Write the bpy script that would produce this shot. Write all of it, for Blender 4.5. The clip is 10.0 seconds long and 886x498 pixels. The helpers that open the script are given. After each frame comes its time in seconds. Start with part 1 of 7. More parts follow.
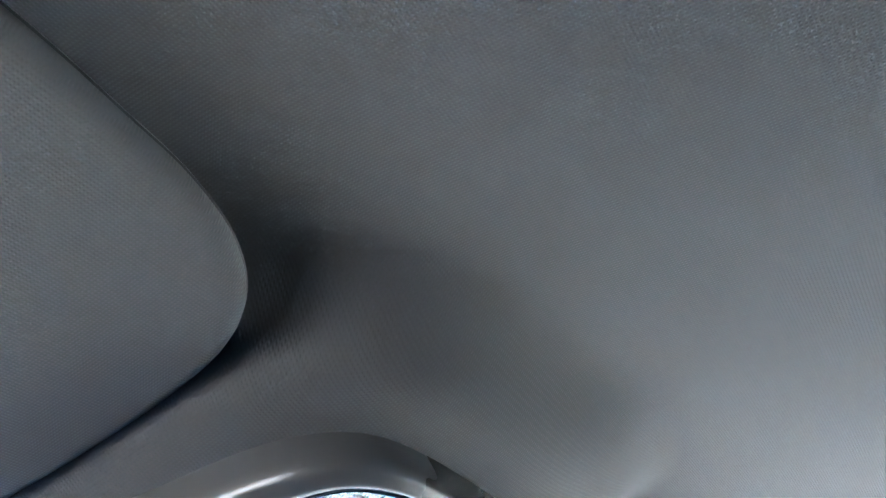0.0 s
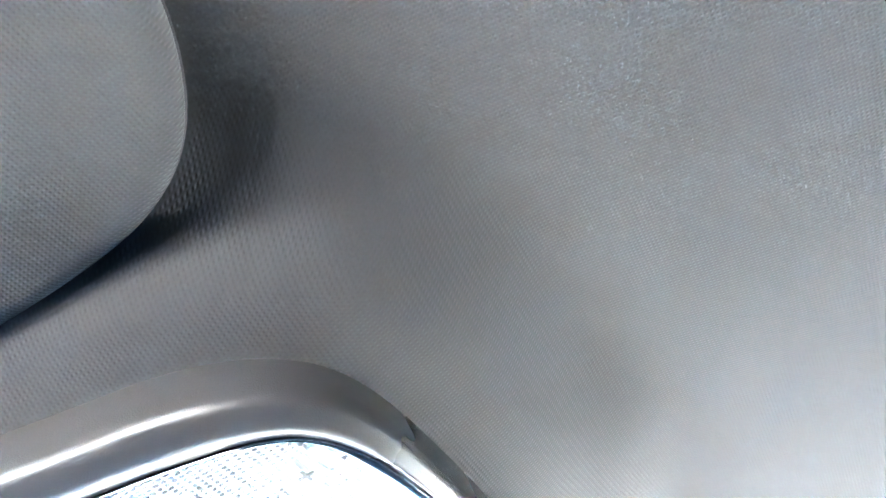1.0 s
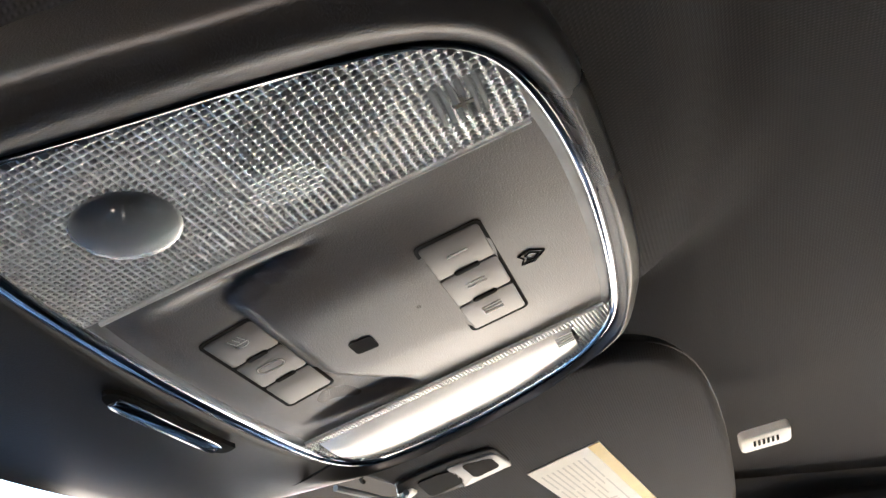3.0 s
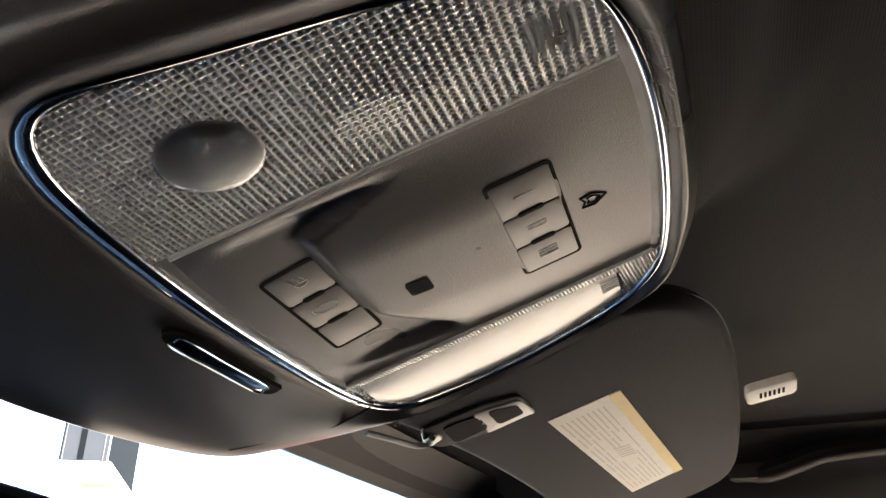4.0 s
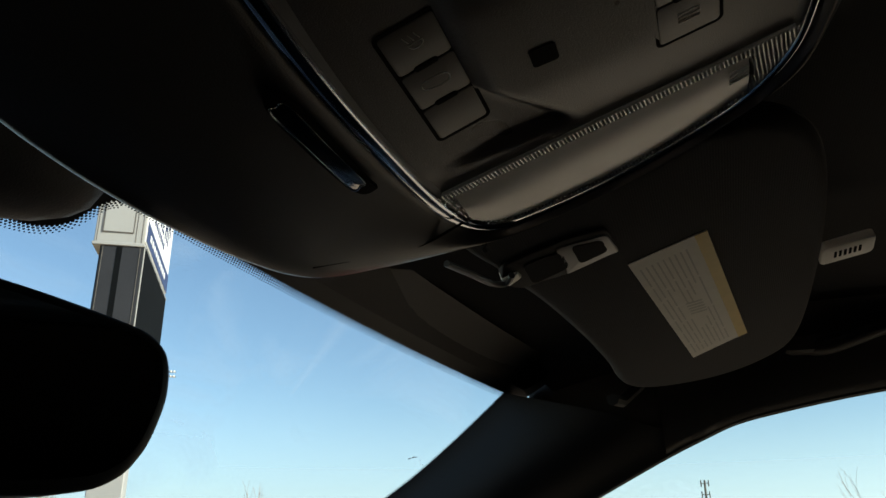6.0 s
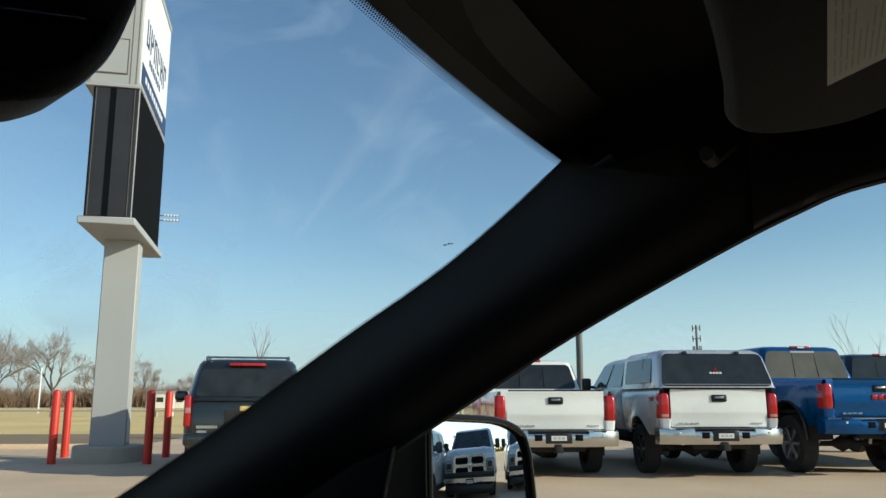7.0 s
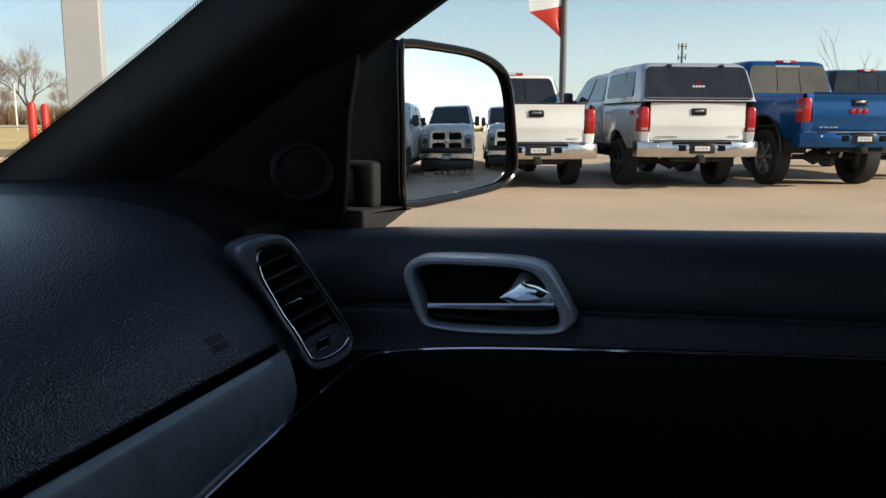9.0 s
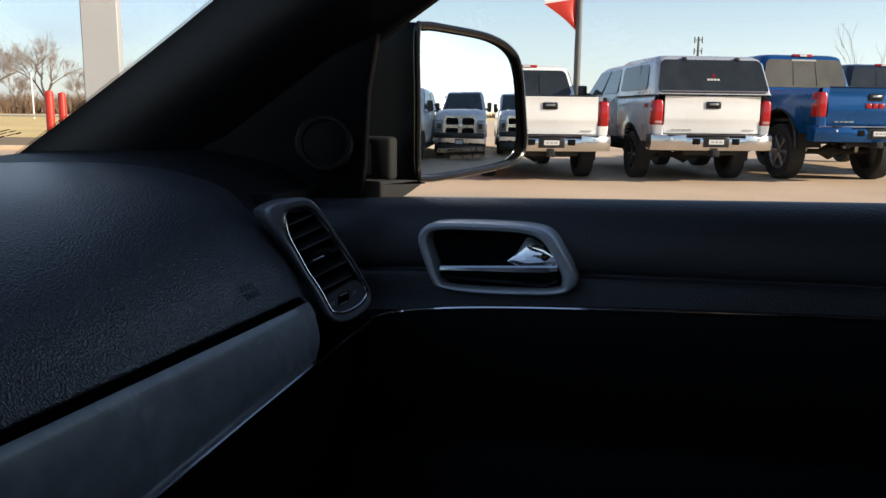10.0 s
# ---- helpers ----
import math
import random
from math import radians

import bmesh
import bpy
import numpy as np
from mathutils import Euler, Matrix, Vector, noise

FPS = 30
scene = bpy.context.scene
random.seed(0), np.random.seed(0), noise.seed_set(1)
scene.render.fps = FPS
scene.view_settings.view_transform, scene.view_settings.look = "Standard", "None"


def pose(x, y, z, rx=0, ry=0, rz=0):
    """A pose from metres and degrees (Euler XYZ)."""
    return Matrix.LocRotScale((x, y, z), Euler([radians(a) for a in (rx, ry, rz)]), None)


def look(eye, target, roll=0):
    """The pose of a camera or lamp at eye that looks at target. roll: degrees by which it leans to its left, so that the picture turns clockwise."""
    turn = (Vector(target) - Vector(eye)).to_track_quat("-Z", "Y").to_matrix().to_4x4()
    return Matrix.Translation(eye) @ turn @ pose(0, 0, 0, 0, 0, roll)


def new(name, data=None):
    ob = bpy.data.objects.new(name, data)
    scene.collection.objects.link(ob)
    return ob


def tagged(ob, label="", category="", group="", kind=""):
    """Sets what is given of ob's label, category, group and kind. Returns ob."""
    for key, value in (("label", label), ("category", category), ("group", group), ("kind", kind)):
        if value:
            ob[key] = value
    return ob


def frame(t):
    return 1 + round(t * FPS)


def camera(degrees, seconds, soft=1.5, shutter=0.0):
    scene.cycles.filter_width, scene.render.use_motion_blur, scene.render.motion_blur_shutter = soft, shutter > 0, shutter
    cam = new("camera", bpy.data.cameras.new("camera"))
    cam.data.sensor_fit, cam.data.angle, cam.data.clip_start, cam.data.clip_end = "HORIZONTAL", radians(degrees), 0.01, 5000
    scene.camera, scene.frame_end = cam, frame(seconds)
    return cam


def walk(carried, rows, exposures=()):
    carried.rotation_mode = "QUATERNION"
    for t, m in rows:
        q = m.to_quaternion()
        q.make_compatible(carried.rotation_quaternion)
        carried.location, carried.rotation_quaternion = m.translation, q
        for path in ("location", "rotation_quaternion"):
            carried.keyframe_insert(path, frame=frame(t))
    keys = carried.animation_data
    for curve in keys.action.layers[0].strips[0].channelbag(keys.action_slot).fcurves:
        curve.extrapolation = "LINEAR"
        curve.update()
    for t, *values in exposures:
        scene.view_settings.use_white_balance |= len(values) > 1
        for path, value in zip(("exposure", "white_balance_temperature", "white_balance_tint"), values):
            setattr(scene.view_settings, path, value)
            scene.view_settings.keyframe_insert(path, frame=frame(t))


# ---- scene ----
cam = camera(57.5, 10.0)
PATH = [
    (0, pose(-0.3638, -0.3405, 1.3362, 129.251, 0.572, -58.740)),
    (0.2, pose(-0.3617, -0.3373, 1.3345, 132.120, 0.812, -59.085)),
    (0.5, pose(-0.3444, -0.3244, 1.3326, 135.474, 0.563, -60.500)),
    (0.8, pose(-0.2998, -0.3042, 1.3316, 135.266, -0.407, -62.144)),
    (1, pose(-0.2795, -0.2730, 1.3318, 136.187, 0.687, -63.669)),
    (1.2, pose(-0.2697, -0.2527, 1.3360, 135.901, 0.857, -65.167)),
    (1.5, pose(-0.2634, -0.2447, 1.3298, 132.369, 0.214, -66.005)),
    (2, pose(-0.2570, -0.2081, 1.3307, 126.129, 1.252, -69.423)),
    (2.5, pose(-0.2440, -0.1911, 1.3332, 122.201, 0.359, -69.938)),
    (2.7, pose(-0.2440, -0.1872, 1.3335, 121.153, 0.270, -70.263)),
    (3.8, pose(-0.2476, -0.1536, 1.3282, 117.737, 0.612, -72.081)),
    (4, pose(-0.2498, -0.1497, 1.3279, 117.061, 0.438, -72.504)),
    (4.5, pose(-0.2350, -0.1303, 1.3274, 115.434, 0.395, -72.384)),
    (5, pose(-0.2341, -0.1312, 1.3293, 113.637, 0.429, -72.458)),
    (5.2, pose(-0.2382, -0.1348, 1.3295, 113.171, 0.483, -72.444)),
    (6.3, pose(-0.1796, -0.0552, 1.2819, 109.348, 0.119, -71.428)),
    (6.5, pose(-0.1439, -0.0228, 1.2761, 107.107, 0.235, -71.524)),
    (7, pose(-0.0736, -0.0064, 1.2520, 100.633, -0.008, -71.813)),
    (7.5, pose(-0.0457, -0.0020, 1.2140, 92.976, -0.671, -71.945)),
    (8, pose(-0.0217, 0.0112, 1.2024, 88.052, -0.599, -72.048)),
    (8.5, pose(0.0161, 0.0038, 1.1688, 84.236, -0.219, -72.810)),
    (9, pose(0.0295, 0.0182, 1.1457, 80.917, -0.186, -73.121)),
    (9.5, pose(0.0056, 0.0325, 1.1492, 79.342, -0.383, -73.380)),
    (10, pose(-0.0274, 0.0000, 1.1296, 80.375, -0.655, -72.154)),
]
walk(cam, PATH, exposures=[(0.0, 6.9, 4480, 0), (0.5, 8.0, 4530, 0), (1.0, 8.25, 4630, 2), (1.5, 7.55, 4850, 4), (2.0, 6.1, 5050, 4), (2.5, 5.05, 5350, 6), (3.8, 3.95, 5750, 10), (4.5, 2.5, 6500, 11), (5.2, 1.1, 6700, 10), (6.3, 0.28, 6000, 2), (7.5, -0.05, 5950, 3), (8.5, 0.1, 6400, 9), (10.0, 0.45, 6650, 17)])

# ---- light ----
SUN_AZ, SUN_EL = 181.0, 22.0     # compass of the sun from the car's nose, clockwise; height, degrees
world = bpy.data.worlds.new("world")
scene.world = world
world.use_nodes = True
wn = world.node_tree.nodes
sky = wn.new("ShaderNodeTexSky")
sky.sky_type, sky.sun_disc = "NISHITA", False
sky.sun_elevation, sky.sun_rotation = radians(SUN_EL), radians(SUN_AZ)
sky.air_density, sky.dust_density, sky.ozone_density = 1.0, 0.15, 1.5
wn["Background"].inputs["Strength"].default_value = 0.13
world.node_tree.links.new(sky.outputs[0], wn["Background"].inputs["Color"])
sun = new("sun", bpy.data.lights.new("sun", "SUN"))
sun.data.energy, sun.data.angle, sun.data.color = 5.6, radians(0.5), (1.0, 0.88, 0.71)
SUN_DIR = Vector((math.sin(radians(SUN_AZ)) * math.cos(radians(SUN_EL)), math.cos(radians(SUN_AZ)) * math.cos(radians(SUN_EL)), math.sin(radians(SUN_EL))))
sun.matrix_world = look(SUN_DIR * 60, (0, 0, 0))

# ---- materials ----
def mat(name, color, rough=0.5, metal=0.0, grain=0.0, scale=200.0, bump=0.0, var=0.12, coat=0.0, stain=3.0, spec=0.5, detail=3.0, emit=None, alpha=1.0, trans=0.0, ior=1.45, vor=False):
    """A procedural surface: colour varied at two scales, fine relief and uneven gloss, by object coordinates in metres."""
    m = bpy.data.materials.new(name)
    m.use_nodes = True
    n, l = m.node_tree.nodes, m.node_tree.links
    b = n["Principled BSDF"]
    co = n.new("ShaderNodeTexCoord")
    fine = n.new("ShaderNodeTexNoise")
    fine.inputs["Scale"].default_value, fine.inputs["Detail"].default_value = scale, detail
    wide = n.new("ShaderNodeTexNoise")
    wide.inputs["Scale"].default_value, wide.inputs["Detail"].default_value = stain, 4.0
    for t in (fine, wide):
        l.new(co.outputs["Object"], t.inputs["Vector"])
    add = n.new("ShaderNodeMath")
    add.operation = "ADD"
    l.new(fine.outputs["Fac"], add.inputs[0])
    l.new(wide.outputs["Fac"], add.inputs[1])
    ramp = n.new("ShaderNodeMapRange")
    ramp.inputs["From Min"].default_value, ramp.inputs["From Max"].default_value = 0.6, 1.4
    ramp.inputs["To Min"].default_value, ramp.inputs["To Max"].default_value = 1 - var, 1 + var
    l.new(add.outputs[0], ramp.inputs["Value"])
    mul = n.new("ShaderNodeVectorMath")
    mul.operation = "SCALE"
    mul.inputs[0].default_value = color
    l.new(ramp.outputs[0], mul.inputs["Scale"])
    l.new(mul.outputs[0], b.inputs["Base Color"])
    rr = n.new("ShaderNodeMapRange")
    rr.inputs["To Min"].default_value, rr.inputs["To Max"].default_value = max(0.0, rough - 0.07 * min(1, 3 * rough)), min(1, rough + 0.07 * min(1, 3 * rough))
    l.new(wide.outputs["Fac"], rr.inputs["Value"])
    l.new(rr.outputs[0], b.inputs["Roughness"])
    b.inputs["Metallic"].default_value = metal
    b.inputs["Coat Weight"].default_value = coat
    b.inputs["Coat Roughness"].default_value = 0.05
    b.inputs["Specular IOR Level"].default_value = spec
    b.inputs["IOR"].default_value = ior
    b.inputs["Transmission Weight"].default_value = trans
    b.inputs["Alpha"].default_value = alpha
    if bump:
        bp = n.new("ShaderNodeBump")
        bp.inputs["Strength"].default_value, bp.inputs["Distance"].default_value = 1.0, bump
        if vor:
            v = n.new("ShaderNodeTexVoronoi")
            v.feature = "SMOOTH_F1"
            v.inputs["Scale"].default_value = scale
            v.inputs["Smoothness"].default_value = 0.4
            wob = n.new("ShaderNodeTexNoise")
            wob.inputs["Scale"].default_value = scale * 0.35
            mixv = n.new("ShaderNodeMix")
            mixv.data_type = "VECTOR"
            mixv.inputs["Factor"].default_value = 0.0022
            l.new(co.outputs["Object"], wob.inputs["Vector"])
            l.new(co.outputs["Object"], mixv.inputs["A"])
            l.new(wob.outputs["Color"], mixv.inputs["B"])
            l.new(mixv.outputs["Result"], v.inputs["Vector"])
            l.new(v.outputs["Distance"], bp.inputs["Height"])
        else:
            l.new(fine.outputs["Fac"], bp.inputs["Height"])
        l.new(bp.outputs["Normal"], b.inputs["Normal"])
    if emit:
        b.inputs["Emission Color"].default_value, b.inputs["Emission Strength"].default_value = (*emit[0], 1), emit[1]
    return m


def weave(name, color, pitch=0.0011, rough=0.95):
    """Knitted headliner cloth: two crossed sets of fine ribs."""
    m = mat(name, color, rough, var=0.10, scale=900, stain=6, spec=0.15)
    n, l = m.node_tree.nodes, m.node_tree.links
    b = n["Principled BSDF"]
    co = n.new("ShaderNodeTexCoord")
    waves = []
    for axis in ("X", "Y"):
        w = n.new("ShaderNodeTexWave")
        w.wave_type, w.bands_direction, w.wave_profile = "BANDS", axis, "SIN"
        w.inputs["Scale"].default_value = 1 / pitch / 3.18
        w.inputs["Distortion"].default_value = 0.4
        w.inputs["Detail"].default_value = 1.0
        l.new(co.outputs["Object"], w.inputs["Vector"])
        waves.append(w)
    mx = n.new("ShaderNodeMath")
    mx.operation = "MULTIPLY"
    l.new(waves[0].outputs["Fac"], mx.inputs[0])
    l.new(waves[1].outputs["Fac"], mx.inputs[1])
    bp = n.new("ShaderNodeBump")
    bp.inputs["Strength"].default_value, bp.inputs["Distance"].default_value = 0.8, 0.00022
    l.new(mx.outputs[0], bp.inputs["Height"])
    l.new(bp.outputs["Normal"], b.inputs["Normal"])
    b.inputs["Sheen Weight"].default_value = 0.06
    return m


def clear(name, tint=(1, 1, 1), gloss=0.06):
    """A thin pane: passes light straight through, with a faint clear reflection."""
    m = bpy.data.materials.new(name)
    m.use_nodes = True
    n, l = m.node_tree.nodes, m.node_tree.links
    n.remove(n["Principled BSDF"])
    tr, gl, mx = n.new("ShaderNodeBsdfTransparent"), n.new("ShaderNodeBsdfGlossy"), n.new("ShaderNodeMixShader")
    tr.inputs["Color"].default_value = (*tint, 1)
    gl.inputs["Roughness"].default_value = 0.02
    mx.inputs[0].default_value = gloss
    l.new(tr.outputs[0], mx.inputs[1])
    l.new(gl.outputs[0], mx.inputs[2])
    l.new(mx.outputs[0], n["Material Output"].inputs["Surface"])
    return m


M_CLOTH = weave("headliner_cloth", (0.0285, 0.0285, 0.029), 0.0016)
M_VISOR = weave("visor_cloth", (0.039, 0.0385, 0.038), 0.0014)
M_PLASTIC = mat("grained_plastic", (0.024, 0.0235, 0.0228), 0.30, scale=1700, bump=0.00009, var=0.10, stain=8)
M_CONSOLE = mat("console_plastic", (0.066, 0.061, 0.057), 0.30, scale=1700, bump=0.00014, var=0.10, stain=9)
M_BUTTON = mat("button_plastic", (0.066, 0.062, 0.058), 0.34, scale=1800, bump=0.00007, var=0.06)
# near black for gaps; also painted on flat sheets as the shade of recesses
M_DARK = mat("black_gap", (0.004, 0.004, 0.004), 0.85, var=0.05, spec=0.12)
M_TRIM = mat("dark_soft_trim", (0.0065, 0.0065, 0.007), 0.52, scale=900, bump=0.0002, var=0.12, stain=6, spec=0.3)
M_LEATHER = mat("grained_dash_skin", (0.042, 0.045, 0.051), 0.30, scale=640, bump=0.0006, var=0.10, stain=5, vor=True)
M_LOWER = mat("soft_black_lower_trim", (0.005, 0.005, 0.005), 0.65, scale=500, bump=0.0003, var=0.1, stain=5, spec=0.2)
M_DOOR = mat("grained_door_skin", (0.036, 0.036, 0.039), 0.40, scale=450, bump=0.0004, var=0.10, stain=5, vor=True)
M_GLOSS = mat("dark_brushed_inlay", (0.25, 0.257, 0.265), 0.26, scale=60, var=0.25, stain=14, coat=0.15)
M_CHROME = mat("chrome", (0.82, 0.82, 0.83), 0.07, 1.0, var=0.03, scale=40)
M_VENT = mat("satin_vent_plastic", (0.17, 0.173, 0.18), 0.20, scale=900, var=0.06, stain=12)
M_SLAT = mat("dark_slat_plastic", (0.045, 0.046, 0.048), 0.35, scale=900, var=0.08)
M_SATIN = mat("satin_metal_paint", (0.60, 0.615, 0.64), 0.34, 0.25, scale=900, var=0.06)
M_LENS = mat("clear_ribbed_acrylic", (0.60, 0.61, 0.61), 0.33, trans=0.60, var=0.03, scale=80, ior=1.35)
# cream stands for the warm window reflection on the passenger-side lens
M_CREAM = mat("cream_reflection_lens", (0.78, 0.75, 0.68), 0.14, trans=0.05, var=0.04, scale=60, ior=1.4)
M_LENSBASE = mat("grey_lens_backing", (0.21, 0.215, 0.22), 0.42, 0.25, var=0.25, scale=60, stain=38)
M_RING = mat("ring_chrome", (0.62, 0.63, 0.65), 0.09, 1.0, var=0.05, scale=60)
M_FROST = mat("frosted_spot_lens", (0.42, 0.43, 0.44), 0.36, trans=0.97, var=0.04, scale=60, ior=1.12, spec=0.3)
M_FROSTBACK = mat("grey_reflector", (0.065, 0.064, 0.062), 0.45, 0.1, var=0.35, scale=70, stain=150)
M_BULB = mat("silvered_bulb", (0.75, 0.75, 0.76), 0.16, 1.0, var=0.2, scale=200)
M_LATCH = mat("smoked_chrome", (0.33, 0.335, 0.345), 0.10, 1.0, var=0.1, scale=60)
M_RVM = mat("dark_mirror_glass", (0.10, 0.10, 0.105), 0.01, 1.0, var=0.02)
M_SATINDARK = mat("satin_dark_plastic", (0.14, 0.145, 0.15), 0.34, scale=900, var=0.06, stain=12)
M_REFLECT = mat("lamp_reflector", (0.55, 0.55, 0.55), 0.4, 0.2, var=0.1)
M_WHITE = mat("white_plastic", (0.85, 0.83, 0.78), 0.4, var=0.04)
M_PAPER = mat("label_paper", (0.74, 0.71, 0.62), 0.6, var=0.06, scale=90, stain=20)
M_YELLOW = mat("label_yellow", (0.70, 0.52, 0.16), 0.6, var=0.06, scale=90)
M_INK = mat("label_print", (0.36, 0.35, 0.32), 0.7, var=0.2, scale=300)
M_FAINT = mat("faint_label_print", (0.56, 0.54, 0.47), 0.7, var=0.1, scale=300)
M_ICON = mat("icon_print", (0.55, 0.54, 0.51), 0.6, var=0.05)
M_MIRROR = mat("mirror_silver", (0.92, 0.93, 0.93), 0.0, 1.0, var=0.01)
M_MIRRORCASE = mat("black_mirror_case", (0.0016, 0.0016, 0.0019), 0.35, var=0.1, scale=200, spec=0.06)
M_RIMGLOSS = mat("gloss_black_rim", (0.008, 0.008, 0.008), 0.14, var=0.1, scale=100, spec=0.35, coat=0.1)
M_SAIL = mat("matt_black_corner_plastic", (0.0040, 0.0042, 0.0046), 0.6, var=0.12, scale=900, bump=0.00015, spec=0.12)
M_NOTICE = mat("notice_print", (0.010, 0.010, 0.010), 0.7, var=0.1, scale=300)
M_RAW = mat("rough_black_plastic", (0.014, 0.014, 0.014), 0.75, var=0.15, scale=700, bump=0.0002, spec=0.3)
M_FRIT = mat("black_ceramic_frit", (0.006, 0.006, 0.006), 0.5, var=0.05)
M_GLASS = clear("windscreen_glass", (0.93, 0.96, 0.95), 0.008)
M_SIDEGLASS = clear("side_glass", (0.90, 0.94, 0.92), 0.008)
M_FLOORCARPET = mat("dark_carpet", (0.010, 0.010, 0.010), 0.95, scale=600, bump=0.002)

# ---- shaping helpers ----
def thing(name, label, category, group="", at=(0, 0, 0)):
    e = new(name)
    e.empty_display_size = 0.05
    e.location = at
    return tagged(e, label, category, group)


def part(name, bm, material, parent=None, label="", smooth=40):
    """One bmesh as one mesh object, in the parent's space."""
    me = bpy.data.meshes.new(name)
    bmesh.ops.recalc_face_normals(bm, faces=bm.faces[:])
    for f in bm.faces:
        f.smooth = smooth > 0
    if smooth > 0:
        lim = radians(smooth)
        for e in bm.edges:
            e.smooth = len(e.link_faces) == 2 and e.calc_face_angle(0) < lim
    bm.to_mesh(me)
    bm.free()
    me.materials.append(material)
    ob = new(name, me)
    if parent:
        ob.parent = parent
    if label:
        ob["label"] = label
    return ob


def setting(name, bm, material, label, category, smooth=40):
    return tagged(part(name, bm, material, None, "", smooth), label, category, "", "structure")


def box(c, s, bevel=0.0, seg=2, m=None, bm=None):
    bm = bm or bmesh.new()
    vs = bmesh.ops.create_cube(bm, size=1.0)["verts"]
    for v in vs:
        v.co = Vector((v.co.x * s[0] + c[0], v.co.y * s[1] + c[1], v.co.z * s[2] + c[2]))
    if bevel:
        es = list({e for v in vs for e in v.link_edges})
        vs = list({v for f in bmesh.ops.bevel(bm, geom=es, offset=bevel, segments=seg, profile=0.5, affect="EDGES")["faces"] for v in f.verts} | {v for v in vs if v.is_valid})
    if m:
        bmesh.ops.transform(bm, matrix=m, verts=vs)
    return bm


def spline(pts, n, closed=False):
    """n points along a smooth curve through pts (any dimension)."""
    p = [np.array(q, float) for q in pts]
    k = len(p)
    out = []
    spans = k if closed else k - 1
    for i in range(n):
        u = i / n * spans if closed else i / (n - 1) * spans
        j = min(int(u), spans - 1)
        f = u - j
        if closed:
            a, b, c, d = p[(j - 1) % k], p[j % k], p[(j + 1) % k], p[(j + 2) % k]
        else:
            a, b, c, d = p[max(j - 1, 0)], p[j], p[min(j + 1, k - 1)], p[min(j + 2, k - 1)]
        out.append(0.5 * (2 * b + (c - a) * f + (2 * a - 5 * b + 4 * c - d) * f * f + (3 * b - a - 3 * c + d) * f ** 3))
    return out


def loft(rings, closed=True, cap0=False, cap1=False, bm=None):
    """Skin through rows of points of equal count."""
    bm = bm or bmesh.new()
    rows = [[bm.verts.new(tuple(float(a) for a in q)) for q in r] for r in rings]
    k = len(rows[0])
    for a, b in zip(rows, rows[1:]):
        for i in range(k if closed else k - 1):
            j = (i + 1) % k
            bm.faces.new((a[i], a[j], b[j], b[i]))
    if cap0:
        bm.faces.new(rows[0][::-1])
    if cap1:
        bm.faces.new(rows[-1])
    return bm


def tube(path, r, seg=8, closed=False, flat=1.0, bm=None, up=(0, 0, 1)):
    """A round (or flattened) bar along a path."""
    p = [Vector([float(a) for a in q]) for q in path]
    k = len(p)
    rings = []
    for i in range(k):
        a, b = p[(i - 1) % k] if closed else p[max(i - 1, 0)], p[(i + 1) % k] if closed else p[min(i + 1, k - 1)]
        t = (b - a).normalized()
        s = t.cross(Vector(up))
        s = s.normalized() if s.length > 1e-4 else t.orthogonal().normalized()
        w = s.cross(t).normalized()
        rr = r[i] if isinstance(r, (list, tuple)) else r
        rings.append([p[i] + (s * math.cos(2 * math.pi * j / seg) + w * math.sin(2 * math.pi * j / seg) * flat) * rr for j in range(seg)])
    if closed:
        rings.append(rings[0])
        bm = loft(rings, True, bm=bm)
        bmesh.ops.remove_doubles(bm, verts=bm.verts[:], dist=1e-6)
        return bm
    return loft(rings, True, True, True, bm)


def slab(outline, to3, depth, round_=0.0, steps=3, bm=None):
    """A plate from a closed 2D outline; to3(a, b, h) gives space; rounded rim of radius round_ on the h = 0 side."""
    o = np.array(outline, float)
    k = len(o)
    nx, pv = np.roll(o, -1, 0), np.roll(o, 1, 0)
    t = nx - pv
    t /= np.linalg.norm(t, axis=1)[:, None] + 1e-12
    area = 0.5 * np.sum(o[:, 0] * nx[:, 1] - nx[:, 0] * o[:, 1])
    nrm = np.stack([-t[:, 1], t[:, 0]], 1) * (1 if area > 0 else -1)
    rings = []
    if round_:
        for i in range(steps + 1):
            a = math.pi / 2 * i / steps
            q = o + nrm * round_ * (1 - math.sin(a))
            rings.append([to3(x, y, round_ * (1 - math.cos(a))) for x, y in q])
    else:
        rings.append([to3(x, y, 0) for x, y in o])
    rings.append([to3(x, y, depth) for x, y in o])
    return loft(rings, True, True, True, bm)


def rrect(cx, cy, w, h, r, n=4):
    pts = []
    for sx, sy, a0 in ((1, 1, 0), (-1, 1, 90), (-1, -1, 180), (1, -1, 270)):
        for i in range(n + 1):
            a = radians(a0 + 90 * i / n)
            pts.append((cx + sx * (w / 2 - r) + r * math.cos(a), cy + sy * (h / 2 - r) + r * math.sin(a)))
    return pts


def lerp(a, b, f):
    return a + (b - a) * f


def step(a, b, x):
    f = min(1.0, max(0.0, (x - a) / (b - a)))
    return f * f * (3 - 2 * f)


def paint(name, c, flake=0.0, coat=0.8):
    return mat(name, c, 0.28, flake, var=0.05, scale=60, stain=1.2, coat=coat)


# ---- overhead console frame ----
CN = Vector((0, 0.2606, 0.9654))          # up, out of the console's face
CV = Vector((0, -0.9654, 0.2606))         # rearwards along it
CO = Vector((0.001, -0.0640, 1.4545))


